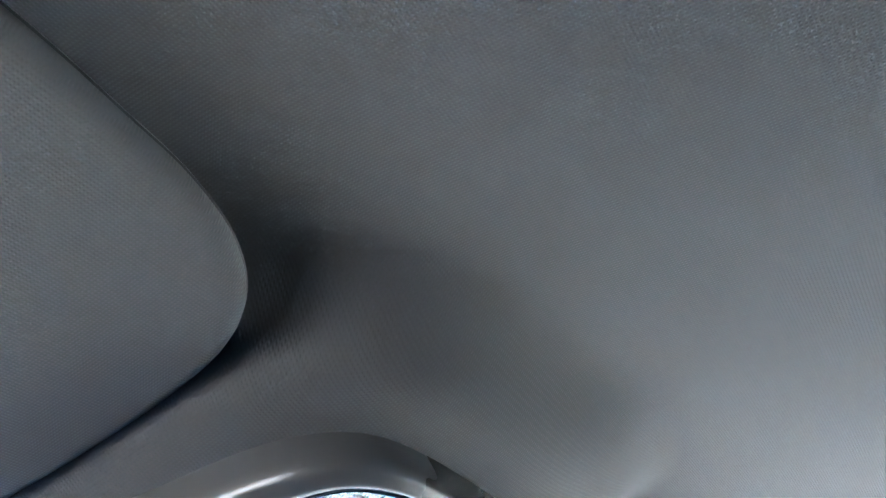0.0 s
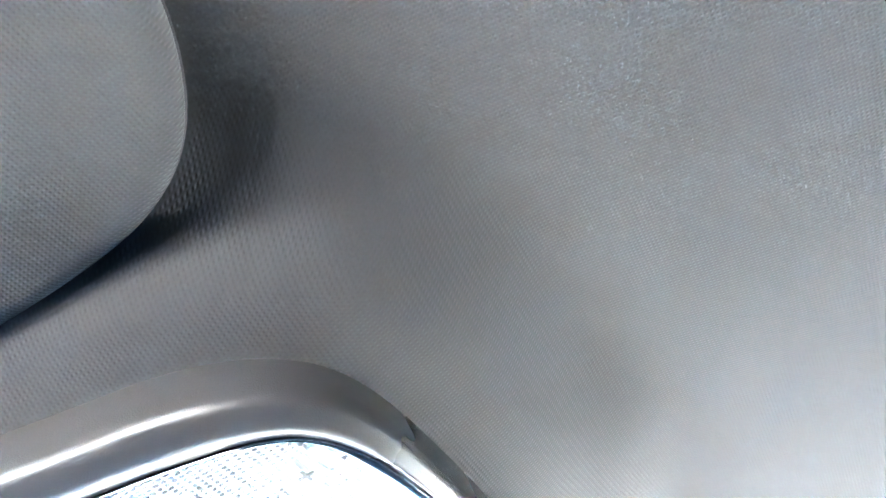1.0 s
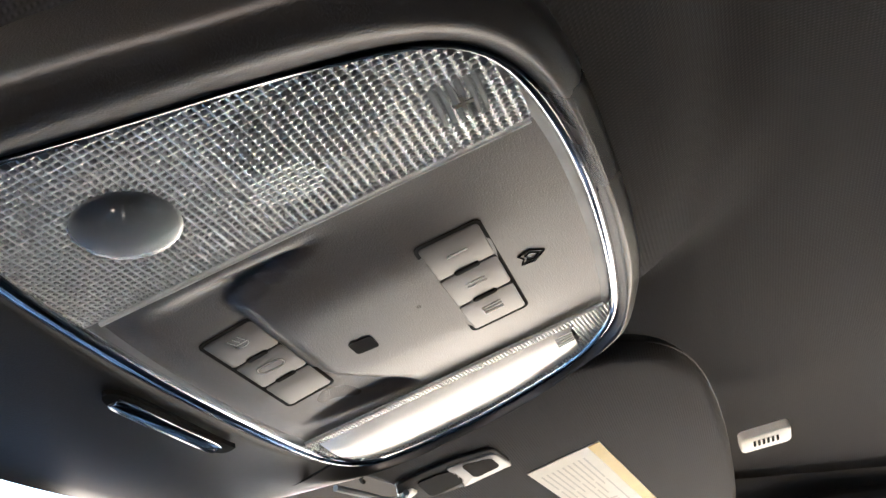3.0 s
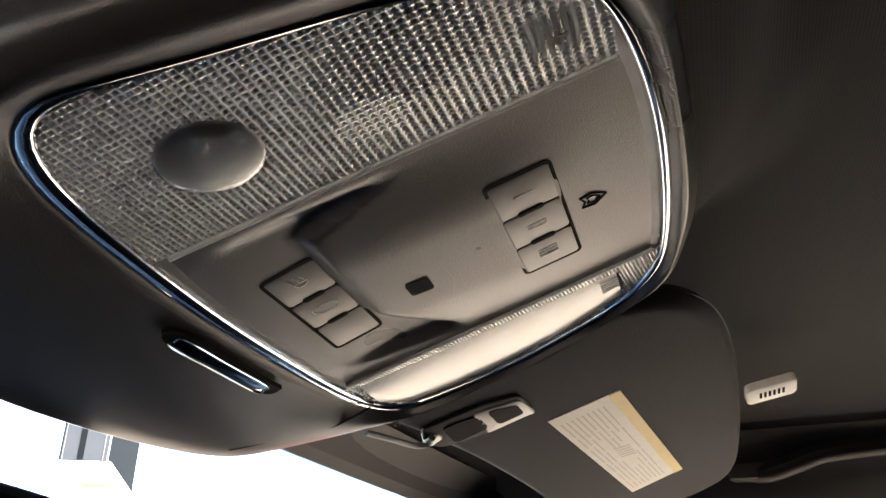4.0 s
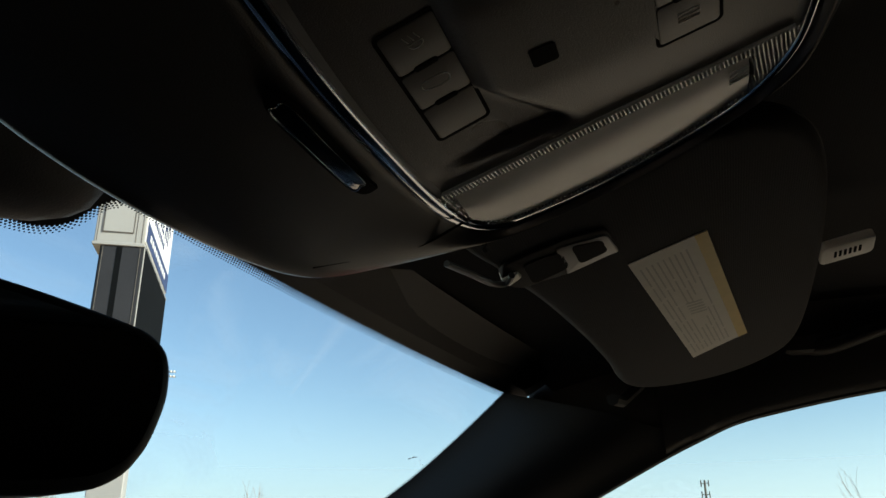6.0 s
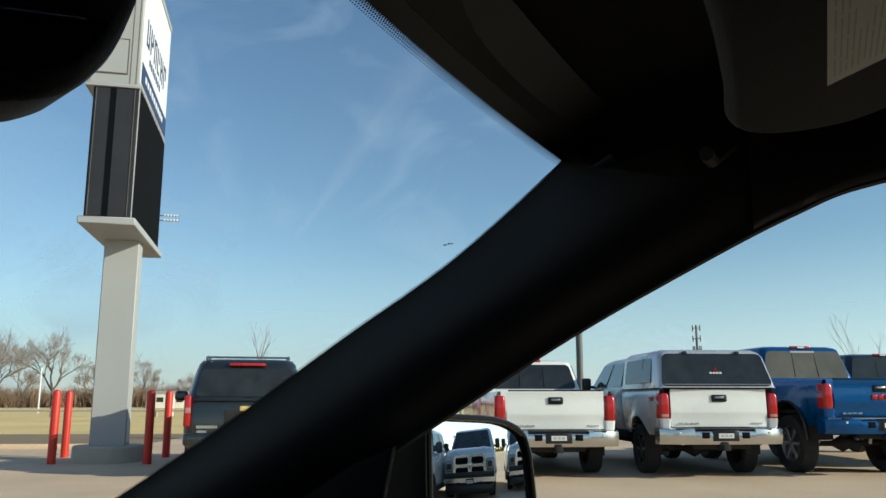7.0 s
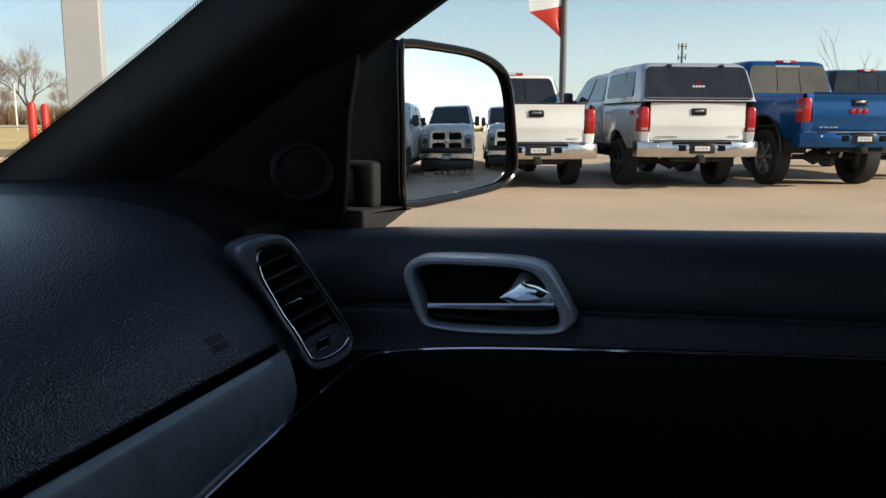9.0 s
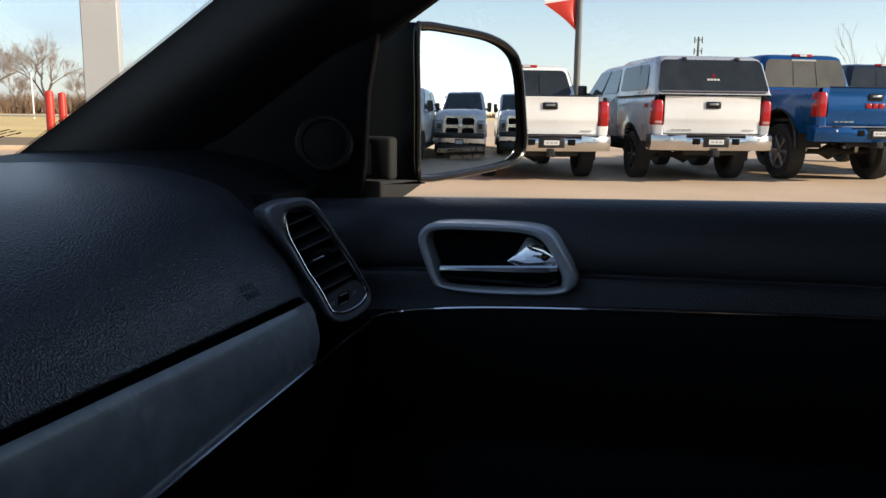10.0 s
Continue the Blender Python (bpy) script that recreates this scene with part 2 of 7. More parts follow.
def con(u, v, h=0.0):
    """Console coordinates: u to the right, v rearwards, h upwards into the roof."""
    return CO + Vector((u, 0, 0)) + CV * v + CN * h


RING = [(-0.136, -0.045), (-0.131, -0.056), (-0.116, -0.0625), (-0.081, -0.067), (-0.017, -0.0695), (0.053, -0.067), (0.094, -0.0625), (0.111, -0.056), (0.1195, -0.045), (0.116, 0.0), (0.101, 0.045), (0.089, 0.066), (0.068, 0.082), (0.044, 0.0875), (0.007, 0.0905), (-0.033, 0.0910), (-0.068, 0.0880), (-0.097, 0.081), (-0.111, 0.068), (-0.121, 0.036), (-0.129, -0.005)]
SHELL = [(-0.157, -0.05), (-0.156, -0.01), (-0.150, 0.02), (-0.144, 0.05), (-0.134, 0.074), (-0.118, 0.092), (-0.092, 0.102), (-0.04, 0.106), (0.02, 0.106), (0.060, 0.0985), (0.086, 0.0885), (0.100, 0.065), (0.119, 0.03), (0.126, -0.01), (0.129, -0.05), (0.113, -0.105), (0.085, -0.143), (-0.02, -0.157), (-0.112, -0.143), (-0.142, -0.10)]


def polar(outline, n=180, c=(-0.008, 0.0)):
    """The outline resampled at even angles round c."""
    p = np.array(spline(outline, 600, True)) - np.array(c)
    a = np.arctan2(p[:, 1], p[:, 0])
    r = np.hypot(p[:, 0], p[:, 1])
    o = np.argsort(a)
    a, r = a[o], r[o]
    t = np.linspace(-math.pi, math.pi, n, endpoint=False)
    rr = np.interp(t, np.r_[a - 2 * math.pi, a, a + 2 * math.pi], np.r_[r, r, r])
    for _ in range(2):
        rr = (np.roll(rr, 2) + np.roll(rr, -2) + 4 * np.roll(rr, 1) + 4 * np.roll(rr, -1) + 6 * rr) / 16
    return np.stack([np.cos(t) * rr + c[0], np.sin(t) * rr + c[1]], 1)


def shrink(o, d):
    nx, pv = np.roll(o, -1, 0), np.roll(o, 1, 0)
    t = nx - pv
    t /= np.linalg.norm(t, axis=1)[:, None]
    return o + np.stack([-t[:, 1], t[:, 0]], 1) * d



# ---- the car that the camera sits in: roof ----
MOUND = shrink(polar(SHELL), 0.013)


def roof_z(x, y):
    """Underside of the headliner: a shallow vault, drawn down to the rim of the overhead console."""
    z = 1.558 - 0.75 * max(0.0, y + 0.13) ** 2 - 0.55 * max(0.0, abs(x) - 0.40) ** 2
    u, v = x - CO.x, -(y - CO.y) / 0.9654
    if abs(u) < 0.36 and -0.3 < v < 0.36:
        d = float(np.min(np.hypot(MOUND[:, 0] - u, MOUND[:, 1] - v)))
        ang = math.atan2(v, u + 0.008)
        k = int((ang + math.pi) / (2 * math.pi) * len(MOUND)) % len(MOUND)
        if math.hypot(u + 0.008, v) < math.hypot(MOUND[k][0] + 0.008, MOUND[k][1]):
            d = -d
        e = max(0.0, d - 0.008)
        rise = 0.50 * d + 3.2 * e * e
        w = step(-0.01, 0.05, v) * step(0.07, -0.02, u)
        rise = lerp(rise, 0.50 * min(d, 0.008) + 0.30 * e + 0.045 * step(0.016, 0.062, e), w)
        m = con(0, v, 0.018).z + (rise if d > 0 else -0.2 * d) - 0.0038
        h = max(0.0, 1 - abs(m - z) / 0.030)
        z = min(m, z) - 0.030 * h * h / 4
    return z


def front_y(x):
    return 0.1965 - 0.19 * x * x


def header_z(x):
    return 1.488 - 0.0365 * x * x


def headliner():
    bm = bmesh.new()
    nx, ny = 280, 260
    rows = []
    for j in range(ny + 1):
        f = j / ny
        row = []
        for i in range(nx + 1):
            x = -0.70 + 1.40 * i / nx
            yf = front_y(x) - 0.035
            y = lerp(yf, -0.30, f / 0.8) if f < 0.8 else lerp(-0.30, -2.5, ((f - 0.8) / 0.2) ** 1.5)
            row.append((x, y, roof_z(x, y)))
        rows.append(row)
    loft(rows, False, bm=bm)
    top = [[(x, y, z + 0.05) for x, y, z in r] for r in rows[::20]]
    loft(top, False, bm=bm)
    return setting("ceiling", bm, M_CLOTH, "dark grey woven cloth headliner of the car", "headliner")


headliner()

# ---- windscreen ----
PILLAR_IN = [(0.655, 0.1145, 1.4725), (0.675, 0.230, 1.3875), (0.690, 0.358, 1.312), (0.705, 0.497, 1.227), (0.720, 0.643, 1.1445), (0.737, 0.80, 1.060), (0.750, 0.90, 1.000)]
PILLAR_OUT = [(0.690, -0.082, 1.416), (0.700, 0.017, 1.369), (0.715, 0.127, 1.312), (0.732, 0.248, 1.241), (0.742, 0.320, 1.198), (0.765, 0.46, 1.10), (0.778, 0.58, 1.00)]


def screen_pt(x, f):
    """Point on the windscreen: f = 0 along the header, 1 at the dashboard."""
    y0 = front_y(x) if abs(x) < 0.66 else front_y(0.66)
    z0 = header_z(x)
    y1, z1 = 0.92 - 0.20 * x * x, 1.045
    return (x * (1 + 0.11 * f), lerp(y0, y1, f), lerp(z0, z1, f) + 0.03 * f * (1 - f))


def windscreen():
    w = thing("window_1", "clear windscreen with a dotted black border", "windscreen")
    w["kind"] = "structure"
    pane = part("pane", loft([[screen_pt(lerp(-0.72, 0.72, i / 40), lerp(-0.08, 1.02, j / 20)) for i in range(41)] for j in range(21)], False), M_GLASS, w)
    pane.visible_shadow = False
    # solid border along the header, then rows of dots
    bm = bmesh.new()
    loft([[Vector(screen_pt(lerp(-0.70, 0.70, i / 60), f)) + Vector((0, -0.002, -0.002)) for i in range(61)] for f in (-0.08, -0.0010)], False, bm=bm)
    part("frit_band", bm, M_FRIT, w)
    bm = bmesh.new()
    def dot(x, f, r):
        c = Vector(screen_pt(x, f)) + Vector((0, -0.0022, -0.0022))
        bm.faces.new([bm.verts.new(c + Vector((math.cos(a) * r, math.sin(a) * r * 0.85, -math.sin(a) * r * 0.53))) for a in [k * math.pi / 3 for k in range(6)]])
    for row in range(4):
        for i in range(520):
            x = -0.648 + 1.296 * (i + 0.5 * (row % 2)) / 520
            if abs(x) > 0.110:
                dot(x, -0.0004 + 0.0023 * row, 0.00122 - 0.00018 * row)
    # black patch behind the sensor cover, edged with dots
    def on_glass(x, y):
        y0 = front_y(x)
        f = (y - y0) / (0.92 - 0.20 * x * x - y0)
        return Vector(screen_pt(x / (1 + 0.11 * f), f)) + Vector((0, -0.0022, -0.0022))
    half = spline([(0.0, 0.2365), (0.035, 0.2365), (0.068, 0.2355), (0.085, 0.2335), (0.0975, 0.2285), (0.1045, 0.2205), (0.1060, 0.2110), (0.1085, 0.2020), (0.1150, 0.1960)], 60)
    curve = [(-p[0], p[1]) for p in half[::-1]] + [(p[0], p[1]) for p in half[1:]]
    pb = loft([[on_glass(x, y) for x, y in curve], [on_glass(x, min(y, front_y(x) + 0.0005)) for x, y in curve]], False)
    part("frit_patch", pb, M_FRIT, w)
    cv = np.array(curve)
    run = np.r_[0, np.cumsum(np.hypot(*np.diff(cv, axis=0).T))]
    tn = np.gradient(cv, axis=0)
    tn /= np.linalg.norm(tn, axis=1)[:, None]
    for row in range(4):
        for d in np.arange(0.0012 * (row % 2), run[-1], 0.0024):
            ex, ey, tx, ty = (float(np.interp(d, run, q)) for q in (cv[:, 0], cv[:, 1], tn[:, 0], tn[:, 1]))
            off, r0 = 0.0003 + 0.0017 * row, 0.00112 - 0.00017 * row
            c0 = on_glass(ex - ty * off, ey + tx * off)
            bm.faces.new([bm.verts.new(c0 + Vector((math.cos(a) * r0, math.sin(a) * r0 * 0.85, -math.sin(a) * r0 * 0.53))) for a in [m * math.pi / 3 for m in range(6)]])
    # comb of short ticks along the pillar
    for side in (-1, 1):
        for p in spline(PILLAR_IN, 320):
            c = Vector((side * (p[0] + 0.002), p[1] + 0.001, p[2] - 0.0010))
            u, v = Vector((-side * 0.0085, -0.0050, 0.0034)), Vector((0, 0.0006, -0.00035))
            bm.faces.new([bm.verts.new(c + q) for q in (-v, v, v + u, u - v)])
    part("frit_dots", bm, M_FRIT, w)
    # small etched marks: by the upper pillar, and two short rows low in the corner
    def mark(c, a, b):
        part("etched_mark", loft([[c - a - b, c + a - b], [c - a + b, c + a + b]], False), M_FRIT, w, "", 0)
    gn = Vector((0.1, 0.53, 0.84)).normalized()
    gu = Vector((0.73, -0.68, 0))
    gu = (gu - gn * gu.dot(gn)).normalized()
    gv = gn.cross(gu)
    for k, (p, q, l, h) in enumerate(((-0.006, 0.001, 0.0022, 0.0012), (-0.001, 0.0, 0.0016, 0.0016), (0.004, 0.0012, 0.0020, 0.0009))):
        mark(Vector((0.739, 0.253, 1.418)) + gu * p + gv * q, gu * l, gv * h)
    for p, q, l, h in ((-0.016, 0.004, 0.006, 0.0012), (-0.004, 0.0045, 0.004, 0.0016), (0.007, 0.005, 0.005, 0.0012), (0.016, 0.006, 0.003, 0.0018), (-0.014, -0.004, 0.005, 0.0014), (-0.002, -0.0035, 0.005, 0.0012), (0.009, -0.003, 0.004, 0.0012), (-0.012, -0.011, 0.004, 0.0012), (0.0, -0.010, 0.006, 0.0012)):
        mark(Vector((0.744, 0.802, 1.097)) + gu * p + gv * q, gu * l, gv * h)
    return w


windscreen()

# ---- pillar, header and side structure ----
def pillar(side):
    a, b = spline(PILLAR_IN, 30), spline(PILLAR_OUT, 30)
    rings = []
    for p, q in zip(a, b):
        ring = []
        for k in range(15):
            f = k / 14
            m = p * (1 - f) + q * f
            bulge = 0.028 * math.sin(math.pi * f) ** 1.4
            ring.append((side * (m[0] - bulge), m[1] - 0.45 * bulge, m[2] - 0.10 * bulge))
        for k in range(8):
            f = 1 - k / 7
            m = p * (1 - f) + q * f
            ring.append((side * (m[0] + 0.035 + 0.01 * math.sin(math.pi * f)), m[1] + 0.015, m[2] + lerp(-0.006, 0.01, f)))
        rings.append(ring)
    return setting("trim_pillar", loft(rings, True, True, True), M_TRIM, "matt black moulded windscreen pillar trim", "pillar trim")


for s in (1, -1):
    pillar(s)


def side_rail(side):
    """Roof edge above the side windows, from the pillar back."""
    edge = spline([(0.693, -0.05, 1.402), (0.690, -0.082, 1.416), (0.684, -0.158, 1.4400), (0.680, -0.35, 1.465), (0.678, -0.7, 1.477), (0.678, -1.4, 1.47), (0.66, -2.4, 1.43)], 60)
    rings = []
    for p in edge:
        y = p[1]
        zt = 1.53 if y < -0.05 else 1.53
        zt = min(zt, roof_z(0.62, min(y, 0.05)) + 0.004)
        top_x = 0.60 if y < 0.10 else 0.66
        zt = min(zt, p[2] + 0.10)
        ring = [(side * p[0], y, p[2]), (side * (p[0] - 0.012), y, p[2] + 0.006), (side * lerp(p[0], top_x, 0.4), y, lerp(p[2], zt, 0.45)), (side * lerp(p[0], top_x, 0.8), y, lerp(p[2], zt, 0.85)), (side * top_x, y, zt), (side * (p[0] + 0.05), y, zt + 0.02), (side * (p[0] + 0.035), y, p[2] + 0.01)]
        rings.append(ring)
    setting("trim_roof_rail", loft(rings, True, True, True), M_TRIM, "black moulded trim along the roof edge", "roof trim")
    full = spline([(0.742, 0.320, 1.198), (0.732, 0.248, 1.241), (0.715, 0.127, 1.312), (0.700, 0.017, 1.369), (0.690, -0.082, 1.416), (0.684, -0.158, 1.4400), (0.680, -0.35, 1.465), (0.678, -0.7, 1.477)], 60)
    seal = tube([(side * (p[0] + 0.004), p[1], p[2] + 0.003) for p in full], 0.006, 8)
    setting("trim_window_seal", seal, M_TRIM, "black rubber window seal", "seal")


for s in (1, -1):
    side_rail(s)


def header_trim():
    rings = []
    for i in range(61):
        x = lerp(-0.66, 0.66, i / 60)
        y, z = front_y(x), header_z(x)
        yb = y - 0.036
        rings.append([(x, yb - 0.02, roof_z(x, yb) + 0.01), (x, yb - 0.004, roof_z(x, yb) - 0.004), (x, y - 0.020, z + 0.003), (x, y - 0.012, z + 0.010), (x, y - 0.007, z + 0.03), (x, yb - 0.02, z + 0.05)])
    setting("trim_header", loft(rings, True, True, True), M_TRIM, "black trim along the top of the windscreen", "header trim")


header_trim()


def belt_z(y):
    return 1.0495 - 0.029 * y


def shell():
    """Plain walls, floor and dark back, mostly unseen, that close the car and cut its light."""
    bm = bmesh.new()
    box((0.83, -1.0, 0.74), (0.05, 2.9, 0.56), bm=bm)
    loft([[(x + dx, y, z) for x, y in ((-0.04, -0.79), (0.045, -0.79), (0.045, -0.65), (-0.04, -0.65))] for dx, z in ((0.765, 1.02), (0.745, 1.2), (0.70, 1.38), (0.67, 1.50))], True, True, True, bm=bm)
    setting("wall_passenger", bm, M_TRIM, "unseen dark side wall closing the car body", "car side")
    w4 = setting("window_4", box((0.77, -1.30, 1.25), (0.008, 1.02, 0.47)), clear("rear_side_glass", (0.45, 0.47, 0.46), 0.01), "tinted rear side window", "car window")
    w4.visible_shadow = False
    bm = box((0.77, -2.16, 1.25), (0.05, 0.72, 0.50))
    setting("wall_quarter", bm, M_TRIM, "dark trim behind the rear side window", "car side")
    # unseen; upper boxes cover most of the driver-side windows to cut light
    bm = box((-0.83, -0.86, 0.74), (0.05, 3.4, 0.58))
    box((-0.80, -1.42, 1.26), (0.05, 2.24, 0.50), bm=bm)
    box((-0.80, 0.12, 1.085), (0.05, 0.60, 0.13), bm=bm)
    setting("wall_driver_light_block", bm, M_TRIM, "unseen dark side wall closing the car body", "car side")
    # unseen, added without rear glass so no light enters from behind
    setting("wall_back", box((0, -2.55, 0.98), (1.68, 0.06, 1.15)), M_TRIM, "unseen dark wall blocking light from the back of the car", "car tailgate")
    setting("floor", box((0, -0.7, 0.44), (1.66, 3.8, 0.05)), M_FLOORCARPET, "dark carpeted car floor", "car floor")
    setting("wall_firewall", box((0, 0.98, 0.75), (1.66, 0.05, 0.58)), M_TRIM, "dark bulkhead under the windscreen", "bulkhead")
    # unseen bonnet, added to keep ground light off the headliner; black is assumed
    rows = [[(lerp(-0.78, 0.78, i / 16), y, z - 0.10 * (2 * i / 16 - 1) ** 2) for i in range(17)] for y, z in ((0.93, 1.02), (1.10, 1.06), (1.4, 1.07), (1.75, 1.03), (1.98, 0.94), (2.05, 0.80), (2.05, 0.35))]
    setting("bonnet", loft(rows, False), paint("own_black_paint", (0.010, 0.011, 0.012)), "unseen black bonnet blocking ground light ahead of the windscreen", "bonnet")
    for s in (1, -1):
        setting("trim_roof_corner", box((s * 0.735, 0.01, 1.51), (0.07, 0.18, 0.16), 0.01), M_TRIM, "black trim behind the top of the pillar", "roof trim")
    bm = box((-0.70, -1.3, 1.545), (0.12, 2.5, 0.05))
    box((0.69, -1.3, 1.545), (0.12, 2.5, 0.05), bm=bm)
    box((0, -2.52, 1.545), (1.6, 0.10, 0.05), bm=bm)
    setting("trim_roof_side", bm, M_TRIM, "dark trim along the sides of the roof", "roof trim")


shell()

# ---- overhead console ----
def mid_h(u, v):
    """Relief of the middle plate: a gently proud middle, and a sunken valley with the front switches."""
    edge = -0.0265 + 0.62 * max(0.0, u - 0.016) + 2.6 * max(0.0, -u - 0.044)
    valley = step(edge + 0.0035, edge - 0.0045, v) * step(0.0585, 0.0525, u) * step(-0.0605, -0.0525, u)
    proud = step(0.062, 0.02, abs(u)) * step(0.075, 0.02, abs(v - 0.005))
    return -0.0032 * proud * (1 - valley) + 0.0036 * valley * (1 - 1.05 * min(1.0, max(0.0, (-0.028 - v) / 0.028)))


def console():
    c = thing("overhead_console", "dark grey grained overhead console with chrome ring under the headliner", "overhead console")
    ring, outer = polar(RING), polar(SHELL)
    rings = []
    # the sides lean outwards up to the headliner; the forward cover is rounder
    lean = [step(-0.07, 0.0, p[1]) for p in outer]
    def rim(d, e):
        return np.array([lerp(p, q, w) for p, q, w in zip(shrink(outer, d), shrink(outer, e), lean)])
    for d, h, e, g in ((0.006, 0.035, 0.0030, 0.035), (0.0042, 0.0140, 0.0038, 0.0180), (0.0012, 0.0085, 0.0034, 0.0110), (0.0, 0.0045, 0.0030, 0.0052), (0.0003, 0.0015, 0.0032, 0.0010), (0.0014, -0.0010, 0.0039, -0.0014), (0.0032, -0.0027, 0.0052, -0.0030), (0.0056, -0.0039, 0.0076, -0.0041)):
        rings.append([con(x, y, lerp(h, g, w)) for (x, y), w in zip(rim(d, e), lean)])
    # the chrome ring: a thin bead on the driver's side, a broad band in front, a medium one behind
    wide = [max(0.12, step(-0.040, -0.058, p[1]), 0.62 * step(0.066, 0.084, p[1]) * step(-0.110, -0.080, p[0]), 0.30 * step(0.02, 0.09, p[0])) for p in ring]
    for _ in range(12):
        wide = [(wide[k - 1] + 2 * wide[k] + wide[(k + 1) % len(wide)]) / 4 for k in range(len(wide))]
    inner = np.array([lerp(p, q, w) for p, q, w in zip(ring, shrink(ring, -0.0050), wide)])
    a = rim(0.0056, 0.0076)
    for f, h in ((0.14, -0.0049), (0.30, -0.0053), (0.46, -0.0050), (0.62, -0.0040), (0.78, -0.0024), (0.92, -0.0012), (1.0, -0.0006)):
        rings.append([con(lerp(p[0], q[0], f), lerp(p[1], q[1], f), h) for p, q in zip(a, inner)])
    rings.append([con(x, y, 0.012) for x, y in inner])
    part("housing", loft(rings), M_PLASTIC, c, "", 150)
    prof = ((0.0012, 0.0020), (0.0011, -0.0004), (0.0007, -0.0014), (0.0001, -0.0019), (-0.0010, -0.0022), (-0.0028, -0.0021), (-0.0046, -0.0014), (-0.0058, -0.0003), (-0.0063, 0.0012), (-0.0064, 0.0040))
    part("chrome_ring", loft([[con(*lerp(ring[i], q, 1.0 if d > 0 else wide[i]), h) for i, q in enumerate(shrink(ring, d))] for d, h in prof]), M_RING, c, "polished chrome ring", 150)
    part("lens_rim", loft([[con(x, y, h) for x, y in shrink(ring, d)] for d, h in ((0.0075, 0.0030), (0.0040, 0.0010), (0.0006, 0.0008))]), M_LENSBASE, c, "smooth border inside the ring", 70)
    # side seams of the forward cover
    for pts in (((0.121, -0.058), (0.124, -0.060), (0.127, -0.061), (0.130, -0.061)), ((-0.142, -0.055), (-0.147, -0.057), (-0.152, -0.059), (-0.158, -0.060))):
        part("seam", tube([con(x, y, -0.0042) for x, y in spline(pts, 14)], 0.0011, 6, up=CN), M_DARK, c, "dark narrow seam")
    part("seam", tube([con(x, y, -0.0046 + 0.9 * min(0.0, y + 0.128)) for x, y in spline(((0.093, -0.0610), (0.0985, -0.083), (0.0915, -0.103), (0.0800, -0.128)), 20)], 0.0006, 6, up=CN), M_DARK, c, "dark narrow seam")
    # backing under the lenses
    part("reflector", slab(shrink(ring, 0.003), lambda x, y, h: con(x, y, 0.010 + h), 0.004), M_REFLECT, c, "grey lamp reflector")
    # middle plate
    lu, ru = lambda v: lerp(-0.0650, -0.0705, (v + 0.058) / 0.142), lambda v: lerp(0.0700, 0.0520, (v + 0.058) / 0.142)
    rows = []
    for j in range(61):
        f = j / 60
        row = []
        for i in range(57):
            s = i / 56
            v = lerp(-0.0665, 0.0880, f)
            u = lerp(lu(v), ru(v), s)
            v -= (0.0035 * (2 * s - 1) ** 2) * (1 if f > 0.5 else -1) * abs(2 * f - 1) ** 4
            row.append(con(u, v, 0.0010 + mid_h(u, v)))
        rows.append(row)
    bm = loft(rows, False)
    ex = bmesh.ops.extrude_edge_only(bm, edges=[e for e in bm.edges if len(e.link_faces) == 1])
    for g in ex["geom"]:
        if isinstance(g, bmesh.types.BMVert):
            g.co += CN * 0.010
    part("middle_plate", bm, M_CONSOLE, c, "warm grey grained plate")

    # ribbed lenses: an even lattice of small pits, cut to the lens outline
    def ribbed(name, inside, pitch, tilt, box_, grow=0.0):
        bm, back = bmesh.new(), bmesh.new()
        g = {}
        ca, sa = math.cos(tilt), math.sin(tilt)
        def at(i, j):
            jj = j * (1 + grow * j)
            return box_[0] + (i * ca - jj * sa) * pitch, box_[1] + (i * sa + jj * ca) * pitch
        def vert(i, j):
            if (i, j) not in g:
                g[i, j] = back.verts.new(con(*at(i, j), 0.0022))
            return g[i, j]
        crest = {}
        def top(i, j):
            if (i, j) not in crest:
                crest[i, j] = bm.verts.new(con(*at(i, j), -0.0005))
            return crest[i, j]
        for i in range(-10, box_[2]):
            for j in range(-4, box_[3]):
                u, v = at(i + 0.5, j + 0.5)
                if not inside(u, v):
                    continue
                pit, deep = 0.66, 0.0007
                back.faces.new((vert(i, j), vert(i + 1, j), vert(i + 1, j + 1), vert(i, j + 1)))
                if math.hypot(u + 0.0980, v + 0.0272) < 0.0142:
                    continue
                if math.hypot((u + 0.104) / 0.014, (v - 0.030) / 0.024) < 1:
                    pit, deep = 0.80, 0.0013
                if math.hypot((u + 0.086) / 0.008, (v - 0.016) / 0.011) < 1:
                    pit, deep = 0.40, 0.0003
                lo = [top(i, j), top(i + 1, j), top(i + 1, j + 1), top(i, j + 1)]
                hi, mid = [], []
                for k in range(8):
                    a = radians(-135 + 45 * k)
                    x, y = at(i + 0.5 + 0.5 * pit * math.cos(a), j + 0.5 + 0.5 * pit * math.sin(a))
                    hi.append(bm.verts.new(con(x, y, -0.0002)))
                    x, y = at(i + 0.5 + 0.28 * pit * math.cos(a), j + 0.5 + 0.28 * pit * math.sin(a))
                    mid.append(bm.verts.new(con(x, y, deep)))
                for k in range(4):
                    bm.faces.new((lo[k], lo[(k + 1) % 4], hi[(2 * k + 2) % 8], hi[2 * k + 1], hi[2 * k]))
                for k in range(8):
                    bm.faces.new((hi[k], hi[(k + 1) % 8], mid[(k + 1) % 8], mid[k]))
